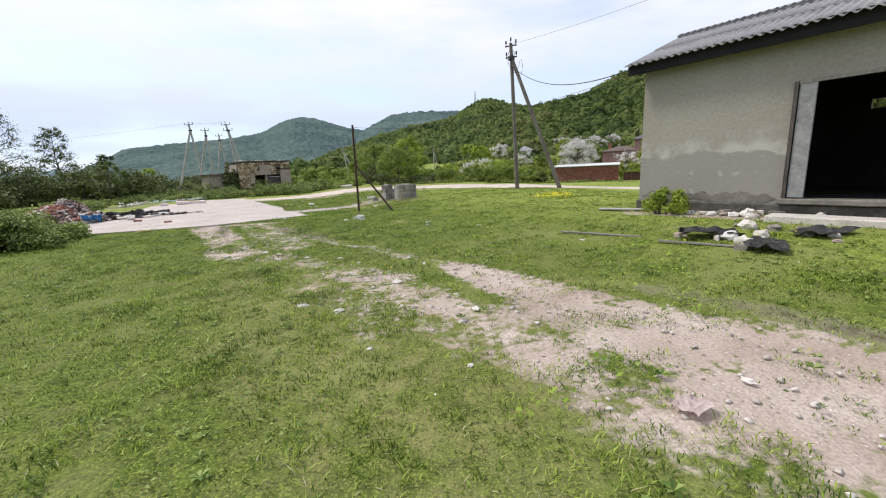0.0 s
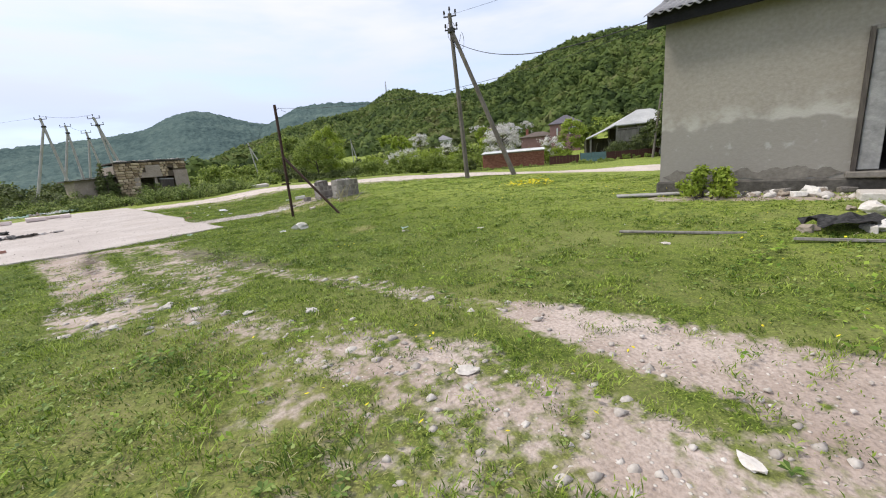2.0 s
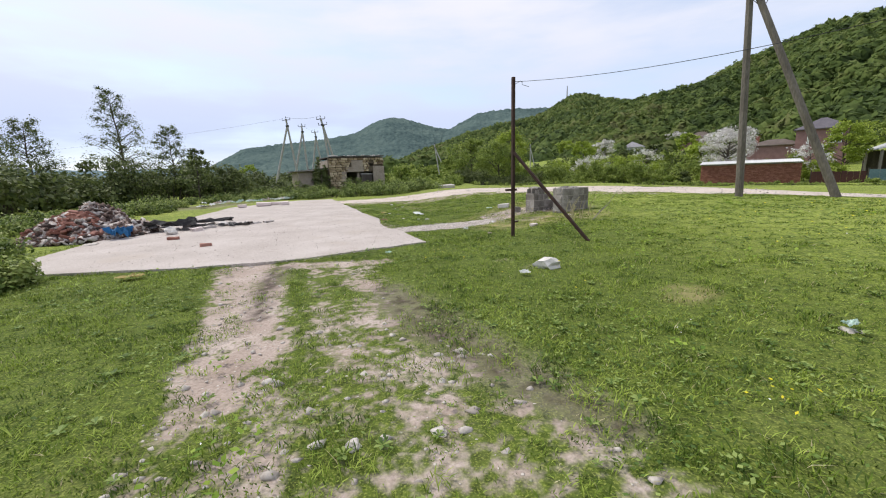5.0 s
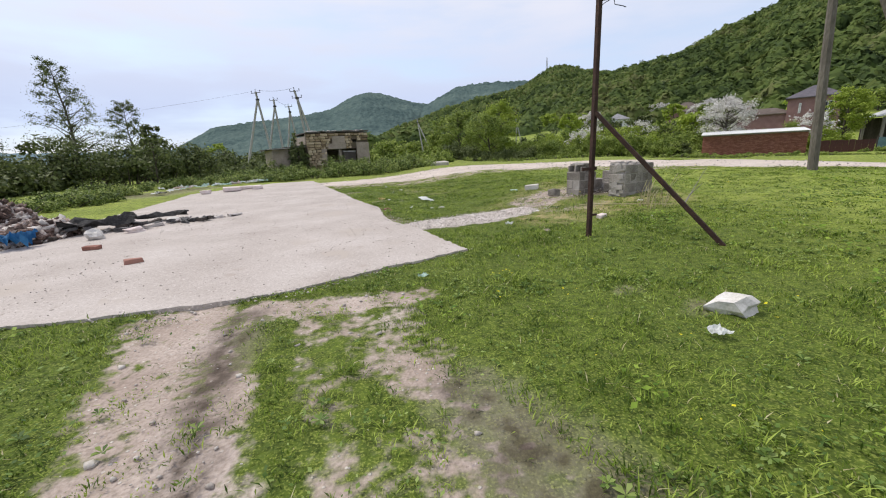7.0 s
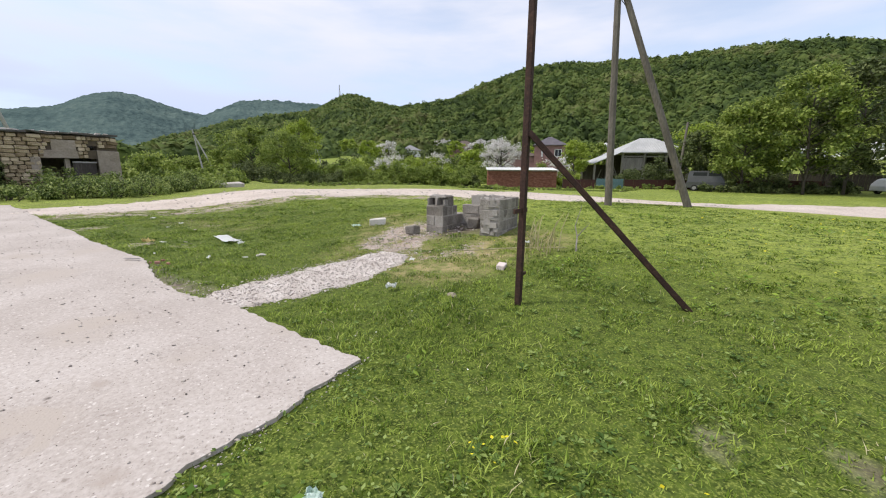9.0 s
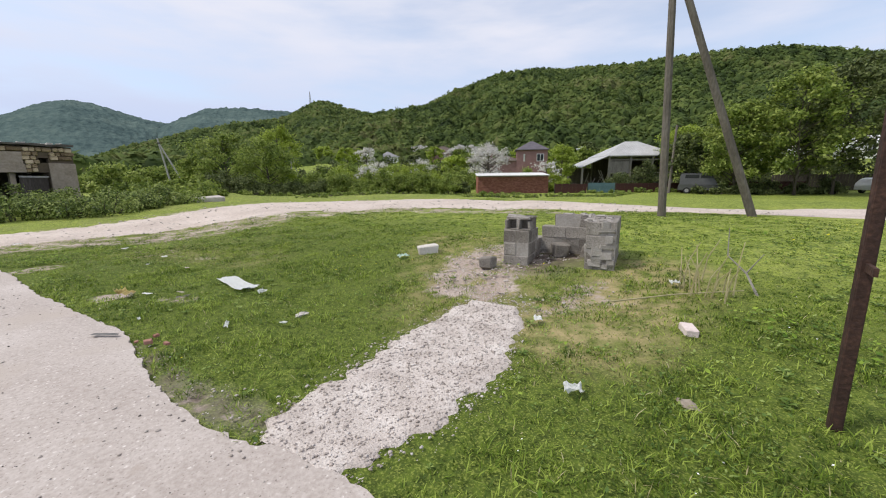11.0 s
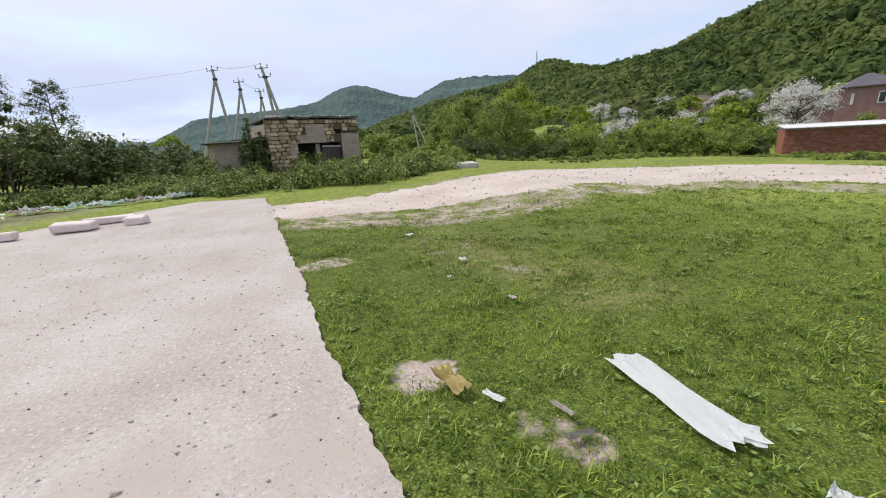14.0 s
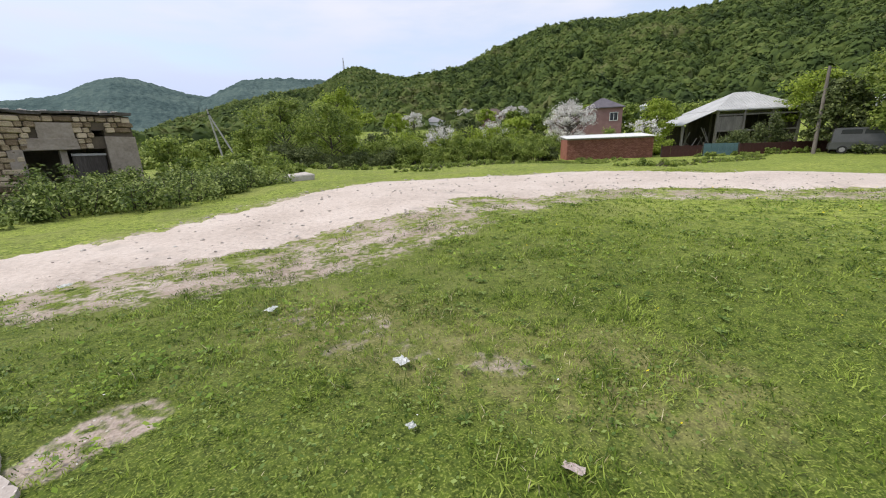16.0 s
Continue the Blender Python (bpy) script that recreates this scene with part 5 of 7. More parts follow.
def house(x, y, z, turn, w, d, wall_h, roof_h, wall_mat, roof_mat, label, windows=(), chimney=None, ridge=None):
    t = thing("house", pose(x, y, z, 0, 0, turn), label, "house")
    bm = bmesh.new()
    box(bm, w, d, wall_h, 0, 0, 0)
    part("wall", bm, wall_mat, t)
    bm = bmesh.new()
    hip_roof(bm, w, d, wall_h, wall_h + roof_h, ridge=ridge)
    part("roof", bm, roof_mat, t)
    for side, u, zz, ww, hh in windows:
        m = {"front": pose(u, -d / 2, zz), "left": pose(-w / 2, u, zz, 0, 0, -90), "right": pose(w / 2, u, zz, 0, 0, 90)}[side]
        o = new("window")
        o.parent = t
        o.matrix_local = m
        bm = bmesh.new()
        for bx, bz, bw, bh in ((-ww / 2, 0, 0.09, hh), (ww / 2, 0, 0.09, hh), (0, 0, ww, 0.09), (0, hh - 0.05, ww, 0.09), (0, 0, 0.06, hh)):
            box(bm, bw, 0.10, bh, bx, -0.03, bz)
        part("frame", bm, M_WHITEWALL, o)
        bm = bmesh.new()
        box(bm, ww, 0.04, hh, 0, -0.015, 0)
        part("pane", bm, M_DARK, o)
    if chimney:
        bm = bmesh.new()
        box(bm, 0.5, 0.5, 1.1, chimney[0], chimney[1], wall_h + roof_h * 0.5)
        box(bm, 0.62, 0.62, 0.12, chimney[0], chimney[1], wall_h + roof_h * 0.5 + 1.1)
        part("chimney", bm, M_BRICKWALL, t)
    return t


house(61.7, 70.7, -0.8, -44, 6.0, 6.0, 7.0, 1.75, M_PINKWALL, M_PURPLEROOF, "two-storey pink brick house with a dark hipped roof", [("front", 1.6, 4.7, 1.3, 1.4), ("front", -1.5, 4.7, 0.2, 1.4)], ridge=0.3)
house(57.6, 74.5, -0.8, -44, 7.0, 5.0, 4.9, 1.0, M_PINKWALL, M_BROWNROOF, "low pink brick annexe below the hipped house", [], (-2.5, 0))
house(125.0, 100.0, 3.6, -55, 9.6, 9.0, 6.2, 2.6, M_WHITEWALL, M_TIN, "white house with a pale roof behind the trees", [("front", -2.6, 3.6, 1.2, 1.5), ("front", 0.0, 3.6, 1.2, 1.5), ("front", 2.6, 3.6, 1.2, 1.5)])
house(69.5, 113.0, gh(69.5, 113.0) - 2.2, -36, 8.5, 7, 5.0, 2.4, M_PINKWALL, M_BROWNROOF, "village house with a low brown roof", [("front", -1.5, 1.6, 1.2, 1.2), ("front", 1.5, 1.6, 1.2, 1.2)])
house(52.5, 136.0, gh(52.5, 136.0) - 2.2, -24, 7.5, 6, 4.2, 2.1, M_WHITEWALL, M_TIN, "small white village house with a pale roof", [("front", 0, 1.8, 1.2, 1.2)])
house(60.0, 131.0, gh(60.0, 131.0) - 2.2, -20, 6.0, 6, 4.2, 1.8, M_WHITEWALL, M_ASBESTOS, "small white house beside its neighbour", [("front", 0.5, 1.8, 1.1, 1.2)])
house(88.0, 170.0, gh(88.0, 170.0) - 0.3, -30, 9.0, 7, 5.5, 2.0, M_PINKWALL, M_ASBESTOS, "grey-roofed house higher up the village", [("front", -2, 2.2, 1.2, 1.2), ("front", 2, 2.2, 1.2, 1.2)])
house(103.0, 172.0, gh(103.0, 172.0) - 0.3, -33, 7.5, 7, 4.5, 1.8, M_WHITEWALL, M_BROWNROOF, "dark-roofed house on the rise", [("front", 0, 1.6, 1.2, 1.2)])
house(118.0, 173.0, gh(118.0, 173.0) - 0.3, -37, 13.0, 7, 5.0, 1.3, M_WHITEWALL, M_TIN, "long white house with a bluish roof on the rise", [("front", -3.5, 2.0, 1.4, 1.2), ("front", 0, 2.0, 1.4, 1.2), ("front", 3.5, 2.0, 1.4, 1.2)])
house(82.0, 122.0, gh(82.0, 122.0) - 0.3, -34, 7.5, 6, 3.6, 2.0, M_WHITEWALL, M_ASBESTOS, "low white house with a grey roof among gardens", [("front", -1.4, 1.4, 1.1, 1.2), ("front", 1.4, 1.4, 1.1, 1.2)])
house(97.0, 140.0, gh(97.0, 140.0) - 0.3, -38, 8.0, 6, 3.8, 2.2, M_PINKWALL, M_TIN_GREY, "pinkish house with a pale grey roof in the village", [("front", 0.5, 1.5, 1.2, 1.2)])
house(104.0, 42.0, 1.0, -70, 9, 7, 4.6, 1.6, M_WHITEWALL, M_TIN, "white house glimpsed through the tall trees", [("front", -2, 3, 1.2, 1.2)])
house(114.0, 30.0, 2.0, -78, 10, 7, 4.6, 1.6, M_WHITEWALL, M_TIN, "pale house behind the roadside trees", [("front", 0, 3, 1.2, 1.2)])


def open_barn():
    """An open-sided barn: hipped corrugated roof on posts, with a long lean-to."""
    t = thing("open_barn", pose(53.9, 45.0, -0.8, 0, 0, -38), "open-sided timber barn with a pale corrugated hipped roof", "barn")
    bm = bmesh.new()
    hip_roof(bm, 8.6, 7.5, 4.55, 6.6, ridge=0.9)
    # ribs of the sheets
    part("roof", bm, M_TIN_GREY, t, "pale corrugated hipped roof")
    bm = bmesh.new()
    for k in range(30):
        x = -4.6 + k * 0.32
        reach = max(0.1, min(1.0, (4.65 - abs(x)) / 3.7))
        a = Vector((x, -4.1, 4.57))
        rod(bm, a, a + Vector((0, 4.1 * reach, 2.06 * reach)), 0.022, n=5)
    part("roof_ribs", bm, M_TIN_GREY, t)
    bm = bmesh.new()
    a = [(-4.4, -4.2, 4.52), (-4.4, 3.6, 4.52), (-8.0, 3.6, 3.0), (-8.0, -4.2, 3.0)]
    lo = [bm.verts.new(p) for p in a]
    hi = [bm.verts.new((p[0], p[1], p[2] + 0.08)) for p in a]
    bm.faces.new(hi[::-1])
    bm.faces.new(lo)
    for i in range(4):
        j = (i + 1) % 4
        bm.faces.new((lo[i], lo[j], hi[j], hi[i]))
    bmesh.ops.recalc_face_normals(bm, faces=bm.faces)
    part("lean_to_roof", bm, M_TIN_GREY, t, "long sloping lean-to roof")
    for x in (-7.7, -4.2, -1.4, 1.4, 4.2):
        for y in (-3.7, 3.4):
            bm = bmesh.new()
            box(bm, 0.22, 0.22, 3.0 if x < -7 else 4.5, x, y, 0)
            part("post", bm, M_GREYWOOD, t)
    # assumed walls, added tall and dark so the open barn looks shaded inside
    bm = bmesh.new()
    box(bm, 8.6, 0.15, 4.4, 0.1, 3.5, 0)
    box(bm, 3.6, 0.15, 3.0, -6.1, 3.5, 0)
    box(bm, 0.15, 7.2, 4.4, 4.2, 0, 0)
    part("back_wall", bm, M_DARKWOOD, t, "assumed dark plank walls that darken the barn's inside")
    for z, x0, x1 in ((2.2, -4.2, 4.2), (3.9, -4.2, 4.2), (1.1, -4.2, 1.4)):
        bm = bmesh.new()
        box(bm, x1 - x0, 0.12, 0.16, (x0 + x1) / 2, -3.7, z)
        part("rail", bm, M_GREYWOOD, t)
    rnd = random.Random(5)
    for k in range(14):
        bm = bmesh.new()
        x = rnd.uniform(-7.4, -1.6)
        rod(bm, (x, rnd.uniform(-3.2, 1), 0), (x + rnd.uniform(-1.4, 1.4), rnd.uniform(-3.4, 0), rnd.uniform(1.2, 2.8)), 0.05, n=5)
        part("stored_pole", bm, M_GREYWOOD, t, "stacked grey poles")
    bm = bmesh.new()
    box(bm, 2.6, 0.1, 1.5, -2.8, -3.6, 2.3)
    part("loft_boarding", bm, M_GREYWOOD, t)


open_barn()


def car(name, m, paint, label, L=4.3, W=1.7, H=1.45, tall=False):
    t = thing(name, m, label, "car")
    prof = [(-L / 2, 0.32), (-L / 2, 0.75), (-L / 2 + 0.12, 0.92), (-L / 2 + (0.15 if tall else 0.35), H - 0.12), (-L / 2 + (0.35 if tall else 0.75), H), (0.25, H), (0.5, H - 0.05), (1.1, 0.95), (L / 2 - 0.25, 0.86), (L / 2, 0.65), (L / 2, 0.32)]
    bm = bmesh.new()
    prism(bm, prof, W, pose(0, -W / 2, 0))
    for v in bm.verts:
        if v.co.z > 0.97:
            v.co.y *= 0.84
    bmesh.ops.bevel(bm, geom=list(bm.edges), offset=0.04, segments=2, affect="EDGES")
    part("body", bm, paint, t, smooth=False)
    for y in (-1, 1):
        for x0, x1 in ((-L / 2 + 0.5, -0.45), (-0.38, 0.62)):
            bm = bmesh.new()
            q = W / 2 * 0.89
            vs = [bm.verts.new((x, y * (q + o), z)) for o in (0.0, 0.02) for x, z in ((x0, 0.99), (x1 + (0.3 if x1 > 0 else 0), 0.99), (x1, H - 0.14), (x0 + 0.1, H - 0.14))]
            bm.faces.new(vs[4:])
            bm.faces.new(vs[:4][::-1])
            for i in range(4):
                bm.faces.new((vs[i], vs[(i + 1) % 4], vs[4 + (i + 1) % 4], vs[4 + i]))
            part("side_window", bm, M_DARK, t, "dark side window")
        for x in (-L / 2 + 0.8, L / 2 - 0.85):
            wh = new("wheel")
            wh.parent = t
            wh.matrix_local = pose(x, y * (W / 2 - 0.05), 0.31)
            bm = bmesh.new()
            rod(bm, (0, -0.1, 0), (0, 0.1, 0), 0.31, n=18)
            part("tyre", bm, M_TYRE, wh)
            bm = bmesh.new()
            rod(bm, (0, -0.115, 0), (0, 0.115, 0), 0.18, n=14)
            part("rim", bm, M_ASBESTOS, wh)
    for y in (-0.6, 0.6):
        bm = bmesh.new()
        box(bm, 0.05, 0.3, 0.14, L / 2 + 0.005, y, 0.62, bevel=0.02)
        part("headlight", bm, M_TIN, t, "clear headlight")
    bm = bmesh.new()
    box(bm, 0.06, W * 0.74, 0.38, 0.78, 0, 0.0, m=pose(0.02, 0, 0.98, 0, -55, 0))
    part("windscreen", bm, M_DARK, t, "dark windscreen")
    return t


car("parked_car", pose(54.5, 20.2, gh(54.5, 20.2), 0, 0, -35), M_WHITE_CAR, "white estate car parked beside the road")
car("parked_van", pose(43.6, 31.2, gh(43.6, 31.2), 0, 0, -70), M_GREY_CAR, "dark grey van parked by the fence", 4.4, 1.8, 2.0, True)


# a lattice mast on the knob
def lattice_mast():
    bx, by = 700 * math.sin(radians(17.3)), 12 + 700 * math.cos(radians(17.3))
    bz = 700 * math.tan(radians(8.2))
    t = thing("lattice_mast", pose(bx, by, bz), "far lattice radio mast on the wooded crest", "mast")
    bm = bmesh.new()
    H = 34
    for sx, sy in ((-1, -1), (1, -1), (1, 1), (-1, 1)):
        rod(bm, (sx * 1.8, sy * 1.8, 0), (sx * 0.3, sy * 0.3, H), 0.25, 0.15, 5)
    for k in range(8):
        s0, s1 = 1.8 - 1.5 * k / 8, 1.8 - 1.5 * (k + 1) / 8
        for a, b in (((-1, -1), (1, -1)), ((1, -1), (1, 1)), ((1, 1), (-1, 1)), ((-1, 1), (-1, -1))):
            rod(bm, (a[0] * s0, a[1] * s0, H * k / 8), (b[0] * s1, b[1] * s1, H * (k + 1) / 8), 0.12, n=4)
    part("lattice", bm, M_POLE_PALE, t)


lattice_mast()


# ---- plants ----
def leaf_cloud(name, centres, radii, counts, size, mat, parent=None, seed=0, flat=0.75, shell=0.5, droop=0.0):
    """Many single leaves scattered round the given clump centres, each leaf a folded four-cornered blade."""
    rng = np.random.default_rng(seed)
    C = np.repeat(np.asarray(centres, dtype=float), counts, axis=0)
    R = np.repeat(np.asarray(radii, dtype=float), counts)
    n = len(C)
    d = rng.normal(size=(n, 3))
    d /= np.linalg.norm(d, axis=1)[:, None]
    rad = (shell + (1 - shell) * rng.random(n)) * rng.random(n) ** 0.25
    P = C + d * (R * rad)[:, None] * np.array([1, 1, flat])
    u = rng.normal(size=(n, 3))
    u /= np.linalg.norm(u, axis=1)[:, None]
    nrm = d * 0.9 + rng.normal(size=(n, 3)) * 0.7 + np.array([0, 0, 0.6])
    v = np.cross(nrm, u)
    v /= np.linalg.norm(v, axis=1)[:, None] + 1e-9
    u = np.cross(v, nrm)
    u /= np.linalg.norm(u, axis=1)[:, None] + 1e-9
    s = size * rng.uniform(0.55, 1.3, n)[:, None]
    w = nrm / (np.linalg.norm(nrm, axis=1)[:, None] + 1e-9)
    V = np.stack([P - u * s * 0.55, P + v * s * 0.33 - w * s * 0.08, P + u * s * 0.6 - w * s * droop, P - v * s * 0.33 - w * s * 0.08], 1).reshape(-1, 3)
    F = np.arange(4 * n).reshape(-1, 4)
    return sheet(name, V, F, mat, parent)


def tree(name, x, y, z, height, spread, leaf_mat, label, category="tree", seed=0, leaf=0.3, leaves=3500, trunk_r=0.14, bare_up=0.25, clumps=26, shape="round", shell=0.25, group=""):
    """A tapered, forked trunk with limbs, and a crown of loose leaf clumps round the twig ends."""
    rnd = random.Random(seed)
    t = thing(name, pose(x, y, z, 0, 0, rnd.uniform(0, 360)), label, category, group)
    bm = bmesh.new()
    p, pts = Vector((0, 0, -0.2)), []
    lean = Vector((rnd.uniform(-0.06, 0.06), rnd.uniform(-0.06, 0.06), 0))
    for k in range(9):
        pts.append(p.copy())
        p = p + Vector((rnd.uniform(-0.03, 0.03) * height * 0.5, rnd.uniform(-0.03, 0.03) * height * 0.5, height * 0.92 / 8)) + lean * height / 9
    pipe(bm, pts, trunk_r, 8, trunk_r * 0.12)
    ends, rad = [], []
    for k in range(clumps):
        f = bare_up + (0.97 - bare_up) * (k + rnd.random() * 0.6) / clumps
        i = min(7, int(f * 8))
        a = pts[i].lerp(pts[i + 1], f * 8 - i)
        ang = k * 2.4 + rnd.uniform(-0.5, 0.5)
        g = (f - bare_up) / (1 - bare_up)
        if shape == "round":
            w = spread * (0.35 + 0.65 * math.sin(min(1.0, g * 0.9 + 0.18) * math.pi)) * rnd.uniform(0.55, 1.0)
        elif shape == "tall":
            w = spread * (1.05 - 0.85 * g) * rnd.uniform(0.5, 1.0)
        else:
            w = spread * rnd.uniform(0.6, 1.0)
        e = a + Vector((math.cos(ang) * w, math.sin(ang) * w, w * rnd.uniform(0.25, 0.75)))
        mid = a.lerp(e, 0.5) + Vector((rnd.uniform(-0.1, 0.1) * w, rnd.uniform(-0.1, 0.1) * w, 0.10 * w))
        pipe(bm, [a, mid, e], trunk_r * 0.36 * (1.1 - 0.8 * g), 5, trunk_r * 0.05)
        ends += [e, mid.lerp(e, 0.45) + Vector((rnd.uniform(-0.2, 0.2), rnd.uniform(-0.2, 0.2), 0.1)) * spread * 0.5]
        q = spread * (0.34 if shape != "tall" else 0.36 * (1.15 - 0.6 * g))
        rad += [q * rnd.uniform(0.7, 1.2), q * rnd.uniform(0.6, 1.0)]
    part("trunk", bm, M_TRUNK, t, smooth=True)
    per = max(6, leaves // len(ends))
    leaf_cloud("crown", [tuple(e) for e in ends], rad, per, leaf, leaf_mat, t, seed, shell=shell)
    return t


def bush(name, x, y, w, d, h, mat, label, seed=0, leaf=0.16, leaves=2500, turn=0.0, lumps=18, category="bush", group="", z=None):
    """A thicket: stems from the ground and heaps of leaves in uneven lumps."""
    rnd = random.Random(seed)
    t = thing(name, pose(x, y, gh(x, y) if z is None else z, 0, 0, turn), label, category, group)
    C, R = [], []
    bm = bmesh.new()
    for k in range(lumps):
        a, r = rnd.uniform(0, math.tau), math.sqrt(rnd.random())
        cx, cy = math.cos(a) * r * w / 2, math.sin(a) * r * d / 2
        top = h * (1 - 0.55 * r ** 2) * rnd.uniform(0.6, 1.05)
        rr = min(w, d, 2.2 * h) * rnd.uniform(0.16, 0.30)
        for q in range(max(1, int(top / (rr * 1.1)))):
            C.append((cx + rnd.uniform(-0.2, 0.2) * rr, cy + rnd.uniform(-0.2, 0.2) * rr, max(rr * 0.4, top - rr * 0.7 - q * rr * 1.1)))
            R.append(rr)
        pipe(bm, [(cx * 0.5, cy * 0.5, -0.1), (cx * 0.8, cy * 0.8, top * 0.4), (cx, cy, top * 0.85)], 0.02 + 0.008 * h, 5, 0.006)
    tagged(part("stem_tangle", bm, M_TRUNK, t), kind="stuff")
    leaf_cloud("leaves", C, R, max(8, leaves // len(C)), leaf, mat, t, seed, flat=0.8, shell=0.35)
    return t


def thicket(x0, y0, x1, y1, n, w, d, h, mat, label, seed, leaf, leaves, name="bush", category="bush", lumps=18, group=""):
    rnd = random.Random(seed)
    for k in range(n):
        f = (k + 0.5) / n
        bush(name, x0 + (x1 - x0) * f + rnd.uniform(-0.3, 0.3), y0 + (y1 - y0) * f + rnd.uniform(-0.4, 0.4), w * rnd.uniform(0.85, 1.2), d * rnd.uniform(0.85, 1.2), h * rnd.uniform(0.68, 1.25), mat, label, seed * 50 + k, leaf, leaves, math.degrees(math.atan2(y1 - y0, x1 - x0)), lumps, category, group)


# brambles round the ruin and along the edge of the slab
thicket(-12.5, 34.8, -6.6, 34.2, 4, 2.8, 3.0, 1.15, M_BRAMBLE, "low tangle of dark green brambles", 1, 0.09, 4200, "bramble_patch", "brambles", 22, "brambles")
thicket(-6.0, 34.5, 0.2, 37.6, 5, 2.8, 3.0, 1.25, M_BRAMBLE, "leafy bramble mound before the ruin", 2, 0.09, 4200, "bramble_patch", "brambles", 22, "brambles")
thicket(-11.5, 37.6, -1.5, 39.4, 5, 3.0, 2.4, 1.4, M_BRAMBLE, "rank brambles against the ruin wall", 3, 0.09, 4200, "bramble_patch", "brambles", 20, "brambles")
thicket(-4.0, 41.6, 2.5, 42.5, 3, 3.0, 2.5, 1.1, M_LEAF, "green scrub beside the ruin", 4, 0.16, 2200, "bramble_patch", "brambles", 18, "brambles")
thicket(-5.5, 9.0, -6.1, 12.0, 3, 1.7, 1.9, 0.85, M_BRAMBLE, "dark nettles and brambles at the grass edge", 5, 0.072, 9000, "bramble_patch", "brambles", 24, "brambles")
thicket(-7.4, 10.6, -9.8, 14.4, 4, 2.6, 2.6, 0.95, M_BRAMBLE, "dark bramble bank beside the slab", 6, 0.09, 4200, "bramble_patch", "brambles", 22, "brambles")
thicket(-11.6, 16.5, -15.0, 29.0, 6, 3.0, 3.0, 0.95, M_BRAMBLE, "bramble bank behind the rubble heap", 7, 0.09, 4200, "bramble_patch", "brambles", 20, "brambles")
thicket(-16.0, 31.5, -12.5, 34.5, 3, 2.8, 2.2, 0.9, M_BRAMBLE, "low green scrub behind the litter", 8, 0.09, 4200, "bramble_patch", "brambles", 20, "brambles")
# ivy on the corner of the ruin
bush("ivy_clump", -8.9, 38.75, 1.5, 1.3, 3.3, M_LEAF_DARK, "dark ivy climbing the ruin corner", 77, 0.11, 5200, 30, 16, "ivy")
# darker belt of scrub and trees away to the side
thicket(-20, 17, -27, 38, 7, 6.0, 5.0, 3.8, M_LEAF_DARK, "dense dark scrub beyond the brambles", 9, 0.28, 2600, "shrub", "shrub", 20, "scrub belt")
thicket(-25, 37.5, -17.5, 43.5, 4, 4.5, 4.0, 3.3, M_LEAF_DARK, "dark scrub standing behind the litter", 48, 0.2, 3600, "shrub", "shrub", 20, "scrub belt")
thicket(-24, 45, -14.5, 50, 4, 5.0, 4.0, 2.0, M_LEAF_DARK, "scrub beyond the brambles", 10, 0.24, 2600, "shrub", "shrub", 18, "scrub belt")
thicket(-34, 48, -19, 66, 5, 7.0, 6.0, 3.6, M_LEAF_DARK, "dark shrubs at the foot of the bare trees", 11, 0.32, 2600, "shrub", "shrub", 18, "scrub belt")
thicket(-44, 34, -40, 66, 5, 9.0, 8.0, 5.2, M_LEAF_DARK, "tall dark thicket away from the slab", 12, 0.4, 2200, "shrub", "shrub", 20, "scrub belt")
thicket(-12, 62, -3, 66, 3, 6.0, 5.0, 2.8, M_LEAF, "green scrub behind the ruin", 13, 0.3, 2200, "shrub", "shrub", 16, "scrub belt")
thicket(-3.0, 50, 2.5, 54, 3, 4.6, 4.0, 1.35, M_LEAF, "green bushes beside the ruin", 14, 0.26, 2400, "shrub", "shrub", 16, "scrub belt")
tree("tree", -46.0, 64.6, -0.4, 16.8, 4.6, M_LEAF_DARK, "tall thin tree coming into leaf above the scrub", "tree", 21, 0.17, 9000, 0.24, 0.18, 60, "tall", 0.0)
tree("tree", -38.0, 64.3, -0.4, 11.0, 3.8, M_LEAF_DARK, "slender sparse tree above dark scrub", "tree", 22, 0.16, 7000, 0.16, 0.16, 46, "tall", 0.0)
tree("tree", -44.5, 50.0, -0.4, 10.0, 4.0, M_LEAF_DARK, "half-bare thin tree in the thicket", "tree", 23, 0.16, 6000, 0.16, 0.2, 46, "tall", 0.0)
tree("tree", -54.0, 55.0, -0.4, 11.0, 5.0, M_LEAF_DARK, "half-bare tree behind the thicket", "tree", 24, 0.17, 6000, 0.18, 0.2, 46, "tall", 0.0)
tree("tree", -28.0, 66.0, -0.4, 4.6, 1.8, M_LEAF_BRIGHT, "small fresh green tree in the scrub", "tree", 25, 0.26, 1500, 0.1, 0.3, 16, "round", 0.3)
tree("tree", -16.5, 34.5, -0.1, 4.4, 1.6, M_LEAF_DARK, "young dark tree among the brambles", "tree", 26, 0.18, 1300, 0.06, 0.25, 16, "tall", 0.2)
